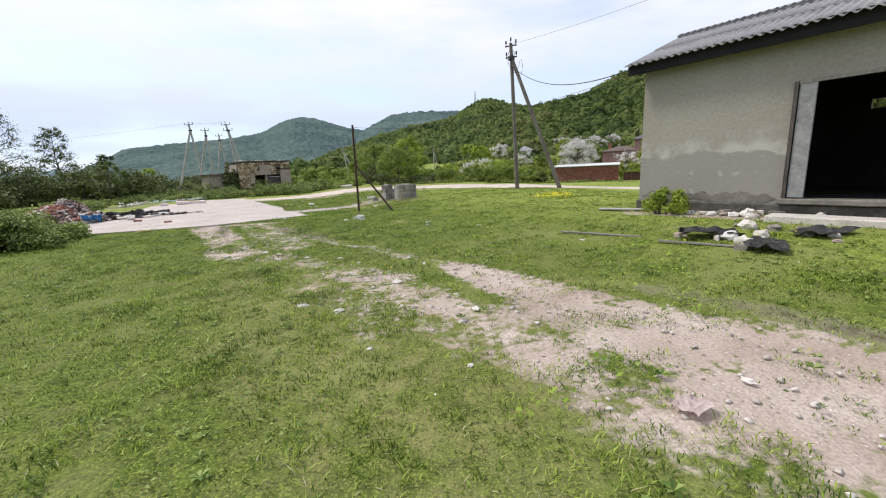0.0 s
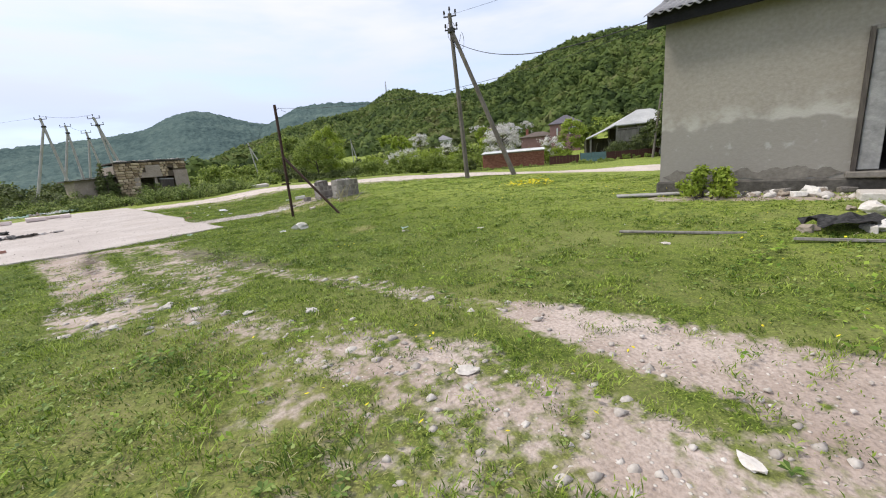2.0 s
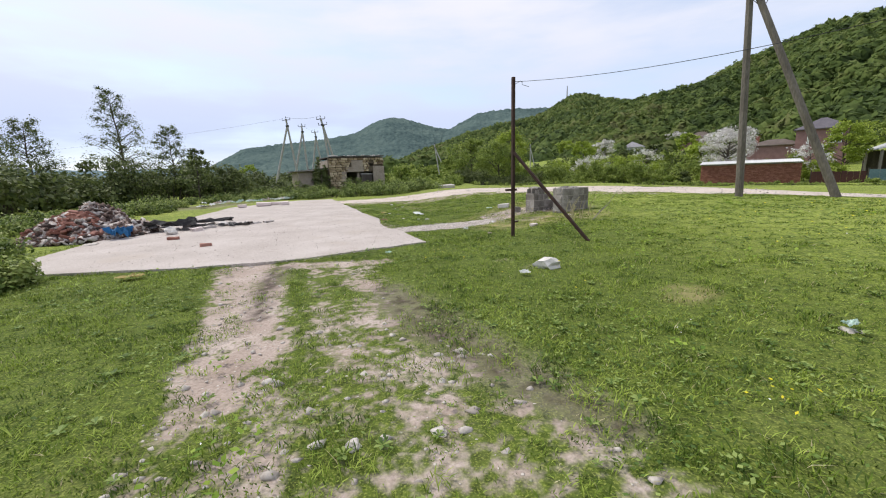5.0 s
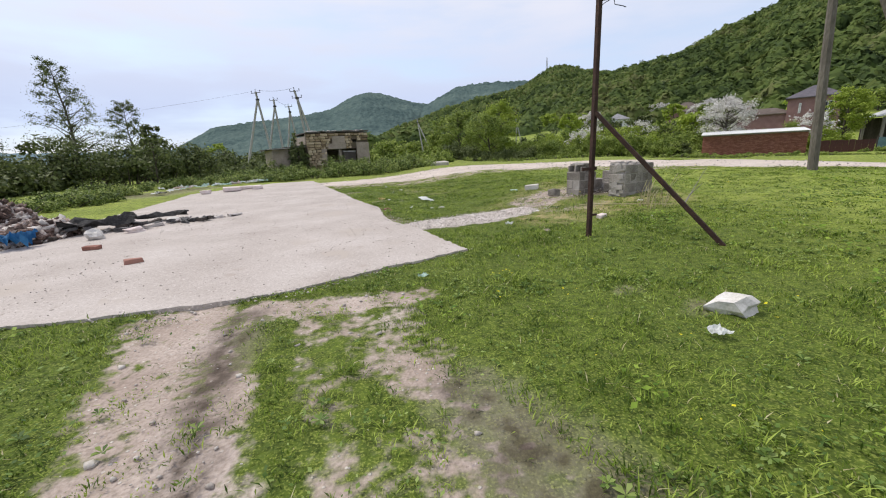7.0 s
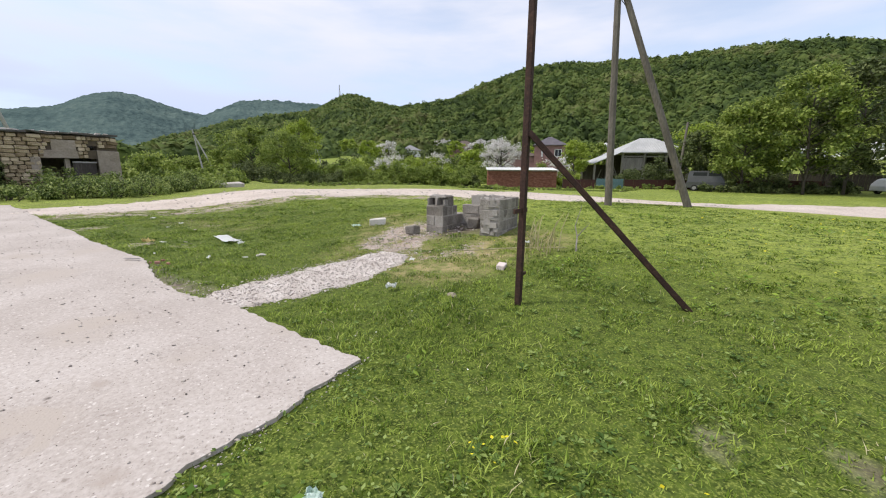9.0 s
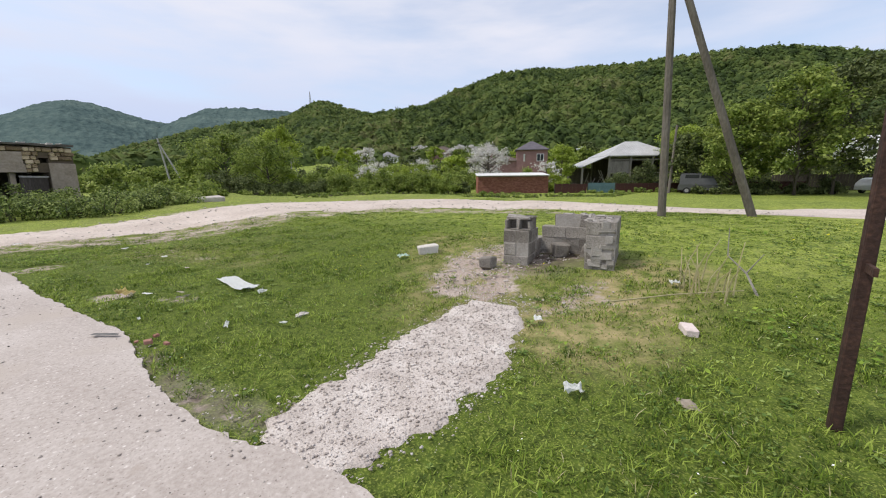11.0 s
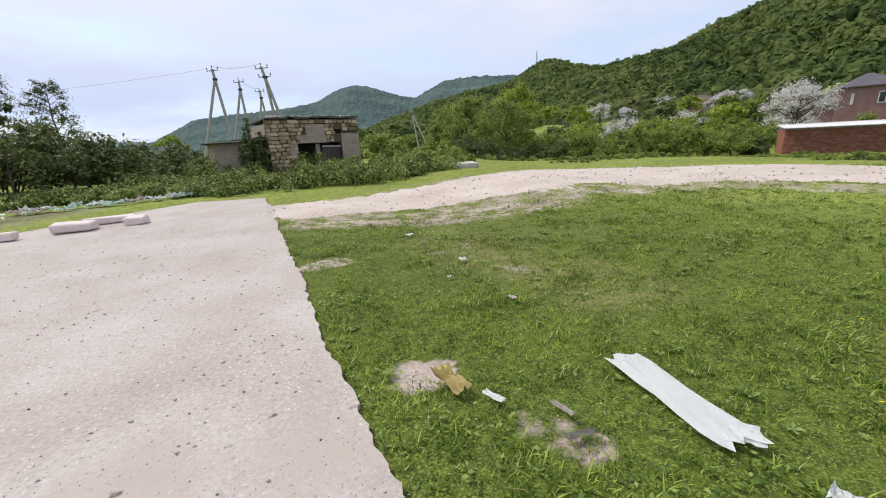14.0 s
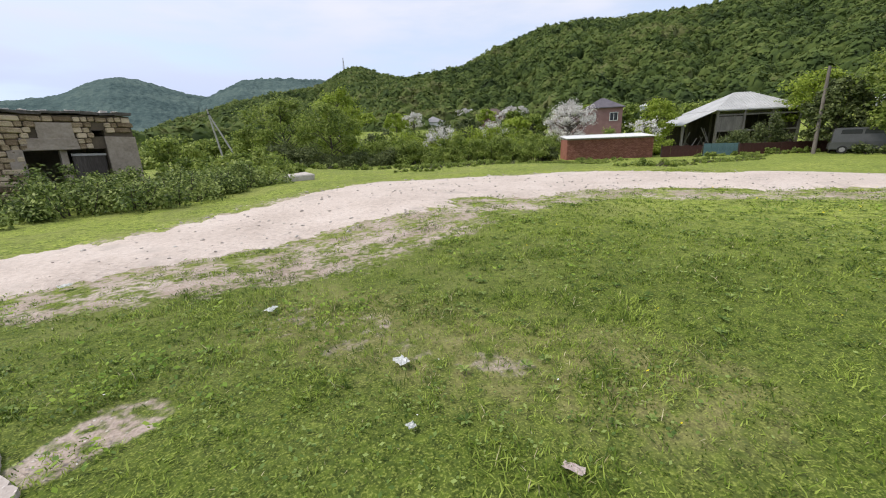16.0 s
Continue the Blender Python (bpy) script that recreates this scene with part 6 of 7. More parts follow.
# the hedge of trees and bushes across the road
tree("tree", 5.2, 63.5, -0.7, 7.0, 3.6, M_LEAF, "full green roadside tree", "tree", 31, 0.19, 10000, 0.16, 0.12, 30, "round", 0.05, "roadside trees")
tree("tree", 10.4, 62.0, -0.7, 8.0, 3.3, M_LEAF_BRIGHT, "tall yellow-green roadside tree", "tree", 32, 0.19, 9000, 0.17, 0.2, 30, "round", 0.05, "roadside trees")
tree("tree", 8.2, 58.0, -0.7, 5.8, 3.2, M_LEAF, "leafy green roadside tree beside the road", "tree", 33, 0.18, 8000, 0.14, 0.1, 24, "round", 0.3, "roadside trees")
tree("tree", 2.5, 66.5, -0.7, 4.6, 2.6, M_LEAF, "leafy tree by the bend of the road", "tree", 34, 0.2, 7000, 0.14, 0.1, 24, "round", 0.3, "roadside trees")
thicket(2.5, 56.5, 13.5, 55.0, 5, 3.6, 3.4, 1.9, M_LEAF_DARK, "dark bushes under the roadside trees", 15, 0.15, 5000, "bush", "bush", 20, "hedge")
thicket(0.5, 48.5, 27.0, 43.6, 10, 3.2, 1.5, 0.45, M_LEAF, "rank roadside grass and weeds below the hedge", 49, 0.1, 2200, "weed_clump", "weeds", 14, "verge weeds")
thicket(6.0, 37.5, 30.0, 43.5, 11, 3.4, 2.4, 0.32, M_LEAF, "rough tufts of weeds on the verge", 51, 0.08, 2600, "weed_clump", "weeds", 16, "verge weeds")
thicket(13.0, 31.0, 39.0, 36.5, 11, 3.4, 2.2, 0.30, M_LEAF, "rough tufts of weeds on the verge", 52, 0.08, 2600, "weed_clump", "weeds", 16, "verge weeds")
thicket(14.0, 55.0, 27.0, 49.6, 6, 3.8, 3.4, 3.0, M_LEAF, "dense green hedge beside the road", 16, 0.15, 7500, "bush", "bush", 22, "hedge")
thicket(15.0, 58.5, 26.0, 54.0, 4, 4.4, 4.0, 3.9, M_LEAF_BRIGHT, "yellow-green bushes behind the hedge", 17, 0.2, 4000, "bush", "bush", 20, "hedge")
thicket(26.0, 49.2, 27.3, 48.2, 1, 2.4, 2.0, 1.9, M_LEAF_DARK, "dark bush at the end of the shed", 18, 0.18, 3000, "bush", "bush", 18, "hedge")
thicket(31.0, 58.5, 47.0, 56.0, 4, 5.0, 4.0, 3.4, M_LEAF, "garden bushes behind the brick shed", 19, 0.2, 4000, "bush", "bush", 18, "hedge")
thicket(36.6, 46.2, 39.2, 44.6, 2, 2.8, 2.8, 3.2, M_LEAF_BRIGHT, "bright green garden shrub", 20, 0.16, 5000, "bush", "bush", 20, "hedge")
tree("tree", 44.0, 49.0, -0.7, 6.2, 2.6, M_LEAF_BRIGHT, "yellow-green garden tree beside the barn", "tree", 35, 0.2, 6500, 0.15, 0.2, 24, "round", 0.3, "garden trees")
tree("tree", 38.5, 46.5, -0.7, 3.9, 1.8, M_BLOSSOM, "small garden tree with fading blossom", "tree", 36, 0.18, 1300, 0.1, 0.2, 22, "round", 0.1, "garden trees")
tree("tree", 34.8, 53.8, -0.7, 6.1, 2.9, M_BLOSSOM, "spreading fruit tree in full white blossom", "tree", 37, 0.15, 9000, 0.26, 0.22, 40, "round", 0.1, "blossom trees")
for k, (bx, by, bh, bs) in enumerate(((44, 112, 5.6, 3.0), (66, 104, 5.0, 2.6), (84, 150, 8, 4.0), (122, 164, 11, 4.5), (75, 112, 6, 2.8), (92, 128, 7, 3.6))):
    tree("tree", bx, by, gh(bx, by) - 0.2, bh, bs, M_BLOSSOM, "white-blossoming village fruit tree", "tree", 40 + k, 0.36, 1500, 0.2, 0.25, 20, "round", 0.1, "blossom trees")
for k, (bx, by, bh, bs) in enumerate(((19.0, 57.0, 3.6, 1.9), (23.0, 62.0, 4.2, 2.2), (28.5, 60.0, 4.6, 2.2), (41.0, 60.0, 4.8, 2.2))):
    tree("tree", bx, by, -0.7, bh, bs, M_BLOSSOM, "low fruit tree in sparse white blossom behind the hedge", "tree", 240 + k, 0.13, 1500, 0.1, 0.25, 22, "round", 0.05, "blossom trees")
rv = random.Random(77)
for k in range(36):
    a, r = radians(rv.uniform(6, 62)), rv.uniform(78, 205)
    bx, by = r * math.sin(a), 12 + r * math.cos(a)
    tree("tree", bx, by, gh(bx, by) - 0.4, rv.uniform(4.0, 6.6), rv.uniform(2.6, 4.2), rv.choice([M_LEAF, M_LEAF, M_LEAF_DARK, M_LEAF_BRIGHT]), "round green garden tree in the village", "tree", 60 + k, 0.52, 1500, 0.16, 0.15, 18, "round", 0.3, "village trees")
thicket(6, 78, 46, 64, 10, 6.5, 5.0, 4.2, M_LEAF, "dense garden greenery behind the hedge", 41, 0.42, 2000, "bush", "bush", 20, "garden greenery")
thicket(10, 92, 60, 84, 8, 8.0, 6.0, 4.7, M_LEAF_DARK, "dark garden greenery below the village", 42, 0.52, 1700, "bush", "bush", 20, "garden greenery")
thicket(-10, 100, 6, 99, 4, 7.0, 6.0, 4.5, M_LEAF, "green thicket beyond the ruin", 43, 0.45, 2400, "bush", "bush", 20, "garden greenery")
thicket(11.5, 57.5, 16.5, 55.5, 2, 3.6, 3.2, 3.2, M_LEAF, "leafy green bush by the road", 44, 0.15, 6500, "bush", "bush", 20, "hedge")
thicket(43.0, 41.0, 48.5, 38.4, 2, 4.4, 3.6, 3.7, M_LEAF_DARK, "dark dense tree before the barn", 45, 0.16, 6500, "shrub", "shrub", 24, "fence trees")
thicket(35.5, 40.4, 57.0, 25.2, 9, 2.6, 1.1, 0.6, M_LEAF, "tall rank grass and weeds along the fence", 46, 0.1, 2400, "weed_clump", "weeds", 14, "fence weeds")
thicket(63.0, 38.0, 70.0, 8.0, 7, 6.0, 5.0, 4.4, M_LEAF_DARK, "dark garden thicket behind the parked car", 47, 0.36, 2000, "bush", "bush", 18, "car thicket")
# dark trees by the fence and tall trees further along the road
thicket(50.5, 36.0, 57.0, 31.5, 3, 5.5, 4.5, 4.4, M_LEAF_DARK, "dark spreading trees over the fence", 22, 0.18, 6000, "shrub", "shrub", 22, "fence trees")
tree("tree", 55.0, 38.5, -0.7, 8.2, 3.8, M_LEAF_BRIGHT, "yellow-green tree beyond the fence", "tree", 120, 0.34, 4200, 0.2, 0.25, 26, "round", 0.3, "fence trees")
for k, (bx, by, bh, bs) in enumerate(((44.5, 33.6, 6.5, 2.6), (43.5, 28.6, 9.0, 3.5), (45.5, 24.6, 11.4, 3.9), (48.5, 22.7, 12.2, 4.2), (50.5, 15.3, 11.2, 4.2), (54.0, 11.2, 9.0, 3.8), (55.5, 26.0, 12.0, 4.6), (58.5, 15.0, 10.5, 4.4), (49.0, 29.5, 9.0, 4.0))):
    tree("tree", bx, by, gh(bx, by) - 0.1, bh, bs, M_LEAF if k % 3 else M_LEAF_DARK, "tall leafy roadside tree with a slim trunk", "tree", 130 + k, 0.27, 11000, 0.14, 0.14, 44, "round", 0.0, "tall roadside trees")
thicket(41.5, 30.5, 50.5, 22.5, 5, 3.2, 2.2, 1.6, M_LEAF_DARK, "undergrowth below the tall trees", 23, 0.2, 2400, "bush", "bush", 16, "undergrowth")
bush("shrub", 9.1, 6.45, 0.85, 0.75, 0.68, M_LEAF_BRIGHT, "yellow-green shrub at the warehouse corner", 90, 0.07, 2600, 0, 16, "shrub")


# ---- turf ----
def on_slab(x, y):
    return in_poly(x, y, SLAB)


def covered(x, y):
    """Ground that carries no turf."""
    wx, wy = 9.27, 7.5
    lx, ly = (x - wx) * 0.438 - (y - wy) * 0.899, (x - wx) * 0.899 + (y - wy) * 0.438
    px, py = (x - 3.5) * 0.451 - (y - 18.4) * 0.893, (x - 3.5) * 0.893 + (y - 18.4) * 0.451
    return on_slab(x, y) | (dist_line(x, y, ROAD) < 0.93) | ((ly > -0.1) & (lx > -0.1)) | ((px > -0.25) & (px < 1.7) & (py > 0.05) & (py < 1.1)) | (dist_line(x, y, [(-0.1, 15.85, 0.45), (0.7, 16.3, 0.68), (1.5, 16.75, 0.6), (2.4, 17.15, 0.38)]) < 1.0)


def scatter(n, seed, x0, x1, y0, y1, keep):
    rng = np.random.default_rng(seed)
    x, y = rng.uniform(x0, x1, n), rng.uniform(y0, y1, n)
    k = rng.random(n) < keep(x, y)
    x, y = x[k], y[k]
    k = ~covered(x, y)
    return x[k], y[k], rng


def turf_keep(x, y):
    q = bare(x, y)
    b = q + 1.0 * (vnoise(x, y, 0.42, 12) - 0.5) * (0.12 + q) + 0.8 * (vnoise(x, y, 0.11, 13) - 0.5) * (0.05 + q)
    lush = 0.30 + 0.70 * ss(0.38, 0.60, vnoise(x, y, 0.5, 14) * 0.5 + vnoise(x, y, 0.13, 15) * 0.5)
    near = dist_line(x, y, MIDLINE)
    tufts = 0.8 * ss(0.66, 0.74, 0.6 * vnoise(x, y, 0.17, 41) + 0.4 * vnoise(x, y, 0.5, 42)) * (q > 0.25)
    return np.maximum((1 - 0.985 * ss(0.34, 0.66, b)) * lush, tufts) * (1.0 * (near < 3.2) + 0.72 * ((near >= 3.2) & (near < 6)) + 0.4 * (near >= 6))


def blades(name, n, seed, mat, label, hmin, hmax, width, keep, area=(-8, 13, -1.5, 29), spread=0.45):
    x, y, rng = scatter(n, seed, *area, keep)
    k = len(x)
    z = gz(x, y) - 0.012
    near = dist_line(x, y, MIDLINE)
    big = 1 + 0.16 * np.clip(near - 3, 0, 9)
    tuft = (0.30 + 1.1 * vnoise(x, y, 0.24, 16) ** 2.5 + 1.1 * vnoise(x, y, 0.09, 43) ** 3 + 0.35 * vnoise(x, y, 1.8, 17)) * (1 - 0.45 * bare(x, y))
    h = rng.uniform(hmin, hmax, k) * tuft * (1 - 0.35 * ss(3, 9, near))
    a = rng.uniform(0, math.tau, k)
    lean = h * rng.uniform(0.15, spread * 2, k)
    dx, dy = np.cos(a), np.sin(a)
    sx, sy = -dy * width * big * rng.uniform(0.7, 1.3, k), dx * width * big * rng.uniform(0.7, 1.3, k)
    P = np.stack([x, y, z], 1)
    S = np.stack([sx, sy, np.zeros(k)], 1)
    M = P + np.stack([dx * lean * 0.3, dy * lean * 0.3, h * 0.5], 1)
    T = P + np.stack([dx * lean, dy * lean, h * rng.uniform(0.75, 1.0, k)], 1)
    V = np.stack([P, M + S, T, M - S], 1).reshape(-1, 3)
    ob = sheet(name, V, np.arange(4 * k).reshape(-1, 4), mat)
    return tagged(ob, label, "grass", kind="stuff")


blades("grass", 1700000, 101, M_GRASS, "short uneven green grass with clover", 0.018, 0.058, 0.0038, turf_keep, spread=0.75)
blades("dry_grass", 130000, 102, M_DRYGRASS, "scattered dry straw-coloured blades", 0.02, 0.06, 0.0028, lambda x, y: turf_keep(x, y) * (0.35 + 1.2 * dryness(x, y)), spread=0.9)


def herbs(name, n, seed, mat, label, size, keep, zlo, zhi, area=(-8, 12, -1.5, 28)):
    """Small broad leaves lying open to the sky."""
    x, y, rng = scatter(n, seed, *area, keep)
    k = len(x)
    P = np.stack([x, y, gz(x, y) + rng.uniform(zlo, zhi, k)], 1)
    a = rng.uniform(0, math.tau, k)
    s = size * rng.uniform(0.6, 1.4, k) * (1 + 0.08 * np.clip(dist_line(x, y, MIDLINE) - 3, 0, 8))
    u = np.stack([np.cos(a), np.sin(a), rng.uniform(-0.5, 0.5, k)], 1) * s[:, None]
    v = np.stack([-np.sin(a), np.cos(a), rng.uniform(-0.5, 0.5, k)], 1) * s[:, None] * 0.6
    V = np.stack([P - u, P + v, P + u, P - v], 1).reshape(-1, 3)
    ob = sheet(name, V, np.arange(4 * k).reshape(-1, 4), mat)
    return tagged(ob, label, "plants", kind="stuff")


herbs("clover", 190000, 103, M_HERB, "low clover and plantain leaves in the turf", 0.014, lambda x, y: turf_keep(x, y) * ss(0.4, 0.6, vnoise(x, y, 0.7, 18)), 0.012, 0.045)


def flower_keep(x, y):
    patch = 1 - ss(0.5, 1.4, dist_line(x, y, [(9.1, 12.2, 0.5), (9.5, 11.8, 0.5)]))
    field = 0.07 * ss(0.5, 0.75, vnoise(x, y, 2.2, 19)) * ss(-2, 2, x) + 0.05 * ss(0.6, 0.8, vnoise(x, y, 1.2, 20)) * ss(5, 9, x)
    for fx, fy, fr in ((1.2, 22.3, 0.13), (0.9, 12.7, 0.16), (0.75, 12.2, 0.16), (1.4, 12.1, 0.13), (2.9, 8.2, 0.22), (2.2, 21.5, 0.2)):
        field = np.maximum(field, 0.9 * (np.hypot(x - fx, y - fy) < fr))
    return np.clip(patch * 1.6 + field, 0, 1)


herbs("yellow_flowers", 30000, 104, M_YELLOW, "scattered small yellow meadow flowers", 0.012, flower_keep, 0.06, 0.14, (-4, 12, 3, 28))
herbs("yellow_flowers", 2600, 107, M_YELLOW, "dense patch of yellow meadow flowers", 0.03, lambda x, y: 1.0 - ss(0.5, 1.5, dist_line(x, y, [(9.1, 12.2, 0.42), (9.5, 11.8, 0.42)])), 0.06, 0.2, (7.5, 11.5, 9.5, 15))
herbs("white_flowers", 60000, 105, M_PAPER, "tiny white daisies in the grass", 0.007, lambda x, y: 0.03 * turf_keep(x, y) * ss(0.5, 0.75, vnoise(x, y, 1.5, 23)), 0.04, 0.07)

herbs("broad_weeds", 150000, 108, M_WEED, "clumps of fresh yellow-green broadleaf weeds", 0.022, lambda x, y: turf_keep(x, y) * ss(0.70, 0.80, 0.6 * vnoise(x, y, 0.32, 51) + 0.4 * vnoise(x, y, 1.3, 52)), 0.02, 0.10)


def rosettes():
    """Flat weed rosettes with long leaves spread round a crown."""
    x, y, rng = scatter(9000, 106, -6, 9, 0, 26, lambda x, y: 0.5 * turf_keep(x, y) ** 0.3 * ss(0.45, 0.7, vnoise(x, y, 0.9, 27)))
    V = []
    for i in range(len(x)):
        z = gh(x[i], y[i]) + 0.012
        s = rng.uniform(0.025, 0.06)
        for j in range(7):
            a = j * 0.9 + rng.uniform(-0.3, 0.3)
            c, sn, up = math.cos(a), math.sin(a), rng.uniform(0.15, 0.7)
            w = s * 0.22
            V += [(x[i], y[i], z), (x[i] + c * s * 0.6 - sn * w, y[i] + sn * s * 0.6 + c * w, z + s * up * 0.7), (x[i] + c * s, y[i] + sn * s, z + s * up * 0.6), (x[i] + c * s * 0.6 + sn * w, y[i] + sn * s * 0.6 - c * w, z + s * up * 0.7)]
    ob = sheet("weed_rosettes", V, np.arange(len(V)).reshape(-1, 4), M_HERB)
    tagged(ob, "flat dandelion and plantain rosettes in the turf", "plants", kind="stuff")


rosettes()


# dry stems by the bin
def weed_stems():
    rnd = random.Random(4)
    t = thing("dry_weed", pose(4.35, 15.75, gh(4.35, 15.75)), "clump of tall dry bent weed stalks", "weeds")
    for k in range(15):
        bm = bmesh.new()
        x, y = rnd.uniform(-0.35, 0.35), rnd.uniform(-0.3, 0.3)
        h = rnd.uniform(0.25, 0.6)
        lx, ly = rnd.uniform(-0.15, 0.25), rnd.uniform(-0.15, 0.15)
        pipe(bm, [(x, y, -0.02), (x + lx * 0.3, y + ly * 0.3, h * 0.6), (x + lx, y + ly, h)], 0.009, 5, 0.004)
        part("stalk", bm, M_DRYGRASS, t)
    bm = bmesh.new()
    pipe(bm, [(0.2, -0.4, 0.0), (0.45, -0.2, 0.18), (0.75, 0.1, 0.3), (1.0, 0.2, 0.62)], 0.014, 5, 0.004)
    pipe(bm, [(0.45, -0.2, 0.18), (0.6, -0.3, 0.4)], 0.009, 5, 0.003)
    part("dead_branch", bm, M_GREYWOOD, t, "grey dead branch")
    bm = bmesh.new()
    pipe(bm, [(-1.3, 0.4, 0.03), (-0.6, 0.1, 0.05), (0.1, -0.3, 0.06)], 0.010, 5, 0.005)
    part("fallen_stalk", bm, M_DRYGRASS, t, "pale fallen stalk")


weed_stems()


# ---- stones, rubble and litter ----
def stone(name, x, y, sx, sy, sz, mat, label, seed, turn=0.0, category="stone", group="", sink=0.15, angular=0.0, z=None):
    rnd = random.Random(seed)
    bm = bmesh.new()
    if angular:
        box(bm, sx, sy, sz, 0, 0, 0, bevel=min(sx, sy, sz) * 0.12, jitter=angular, rnd=rnd)
        bmesh.ops.subdivide_edges(bm, edges=list(bm.edges), cuts=1)
        for v in bm.verts:
            v.co += v.co.normalized() * 0.05 * min(sx, sy, sz) * noise.noise(v.co * 9 + Vector((seed, 0, 0)))
    else:
        bmesh.ops.create_icosphere(bm, subdivisions=2, radius=0.5)
        for v in bm.verts:
            k = 1 + 0.75 * noise.noise(v.co * 2.6 + Vector((seed * 3.7, 0, 0))) + 0.2 * noise.noise(v.co * 7 + Vector((0, seed, 0)))
            v.co = Vector((v.co.x * sx * k, v.co.y * sy * k, (v.co.z * k + 0.42) * sz))
    ob = part(name, bm, mat)
    ob.matrix_world = pose(x, y, (gh(x, y) if z is None else z) - sink * sz, 0, 0, turn)
    return tagged(ob, label, category, group)


def pebbles(name, n, seed, area, keep, smin, smax, label, mat=M_STONE, lift=0.0, zfix=None):
    """Countless small stones in one mesh."""
    rng = np.random.default_rng(seed)
    x0, x1, y0, y1 = area
    x, y = rng.uniform(x0, x1, n), rng.uniform(y0, y1, n)
    k = rng.random(n) < keep(x, y)
    x, y = x[k], y[k]
    shapes = [ico(1, 50 + s, 0.5, 0.55) for s in range(6)]
    V, F, base = [], [], 0
    zz = gz(x, y) if zfix is None else np.full(len(x), zfix)
    for i in range(len(x)):
        vs, fs = shapes[i % 6]
        s = smin + (smax - smin) * rng.random() ** 3
        t = rng.uniform(0, math.tau)
        c, sn = math.cos(t), math.sin(t)
        V.append(np.stack([(vs[:, 0] * c - vs[:, 1] * sn) * s, (vs[:, 0] * sn + vs[:, 1] * c) * s * 0.8, vs[:, 2] * s], 1) + np.array([x[i], y[i], zz[i] + lift - 0.02 + s * 0.22]))
        F.append(fs + base)
        base += len(vs)
    ob = sheet(name, np.concatenate(V), np.concatenate(F), mat)
    return tagged(ob, label, "stones", kind="stuff")


pebbles("track_stones", 14000, 201, (-4, 8, -1, 13), lambda x, y: 0.5 * ss(0.3, 0.7, bare(x, y)), 0.004, 0.028, "small pale stones strewn over the worn track")
pebbles("bin_gravel", 6000, 202, (1.5, 5.5, 16, 20), lambda x, y: ss(0.35, 0.7, bare(x, y)), 0.004, 0.022, "gravel and crumbs of block round the bin", M_GRAVEL, 0.012)
pebbles("path_gravel", 16000, 203, (-0.9, 3.1, 14.9, 17.9), lambda x, y: 1.0 - ss(0.72, 1.12, dist_line(x, y, [(-0.15, 15.95, 0.38), (0.4, 16.2, 0.6), (1.0, 16.45, 0.7), (1.6, 16.8, 0.6), (2.4, 17.15, 0.42)])), 0.003, 0.014, "loose gravel on the short strip", M_GRAVEL, 0.036)
pebbles("slab_crumbs", 13000, 204, (-8, 0.6, 12.5, 28), lambda x, y: 0.5 * in_poly(x, y, SLAB) * (0.25 + ss(0.5, 0.8, vnoise(x, y, 0.9, 33))), 0.003, 0.013, "grit and crumbs of stone on the slab", M_STONE, 0.02, 0.036)
pebbles("slab_grit", 6000, 208, (-7, 0.6, 12.5, 27), lambda x, y: 0.35 * in_poly(x, y, SLAB), 0.002, 0.009, "dark grit and soil crumbs on the slab", M_PLASTER_DARK, 0.02, 0.036)
pebbles("edge_rubble", 6000, 205, (-3, 1.0, 15, 21), lambda x, y: 1.0 * (dist_line(x, y, [(-1.75, 20.2, 0.10), (-1.05, 18.5, 0.14), (-0.65, 17.1, 0.2), (-0.1, 16.2, 0.35)]) < 1), 0.003, 0.013, "crumbled gravel along the slab edge", M_GRAVEL, 0.032)
pebbles("road_stones", 5000, 206, (-5, 16, 17, 34), lambda x, y: 0.6 * (dist_line(x, y, ROAD) < 1.05), 0.008, 0.045, "loose stones on the gravel road", M_STONE, 0.045)
pebbles("near_edge_gravel", 6000, 209, (-3.2, 1.0, 12.2, 15), lambda x, y: 1.0 * (dist_line(x, y, [(0.65, 14.0, 0.1), (-0.35, 13.42, 0.13), (-1.3, 12.72, 0.14), (-3.0, 12.33, 0.1)]) < 1), 0.004, 0.015, "crumbs and gravel along the slab's broken edge", M_GRAVEL, 0.04)
pebbles("wall_rubble", 1700, 207, (8.3, 14.5, -4, 7.5), lambda x, y: 1.0 * (dist_line(x, y, [(9.3, 6.6, 0.3), (10.2, 4.6, 0.45), (12.5, 0.0, 0.6)]) < 1), 0.02, 0.11, "broken stones heaped along the warehouse wall", M_STONE)

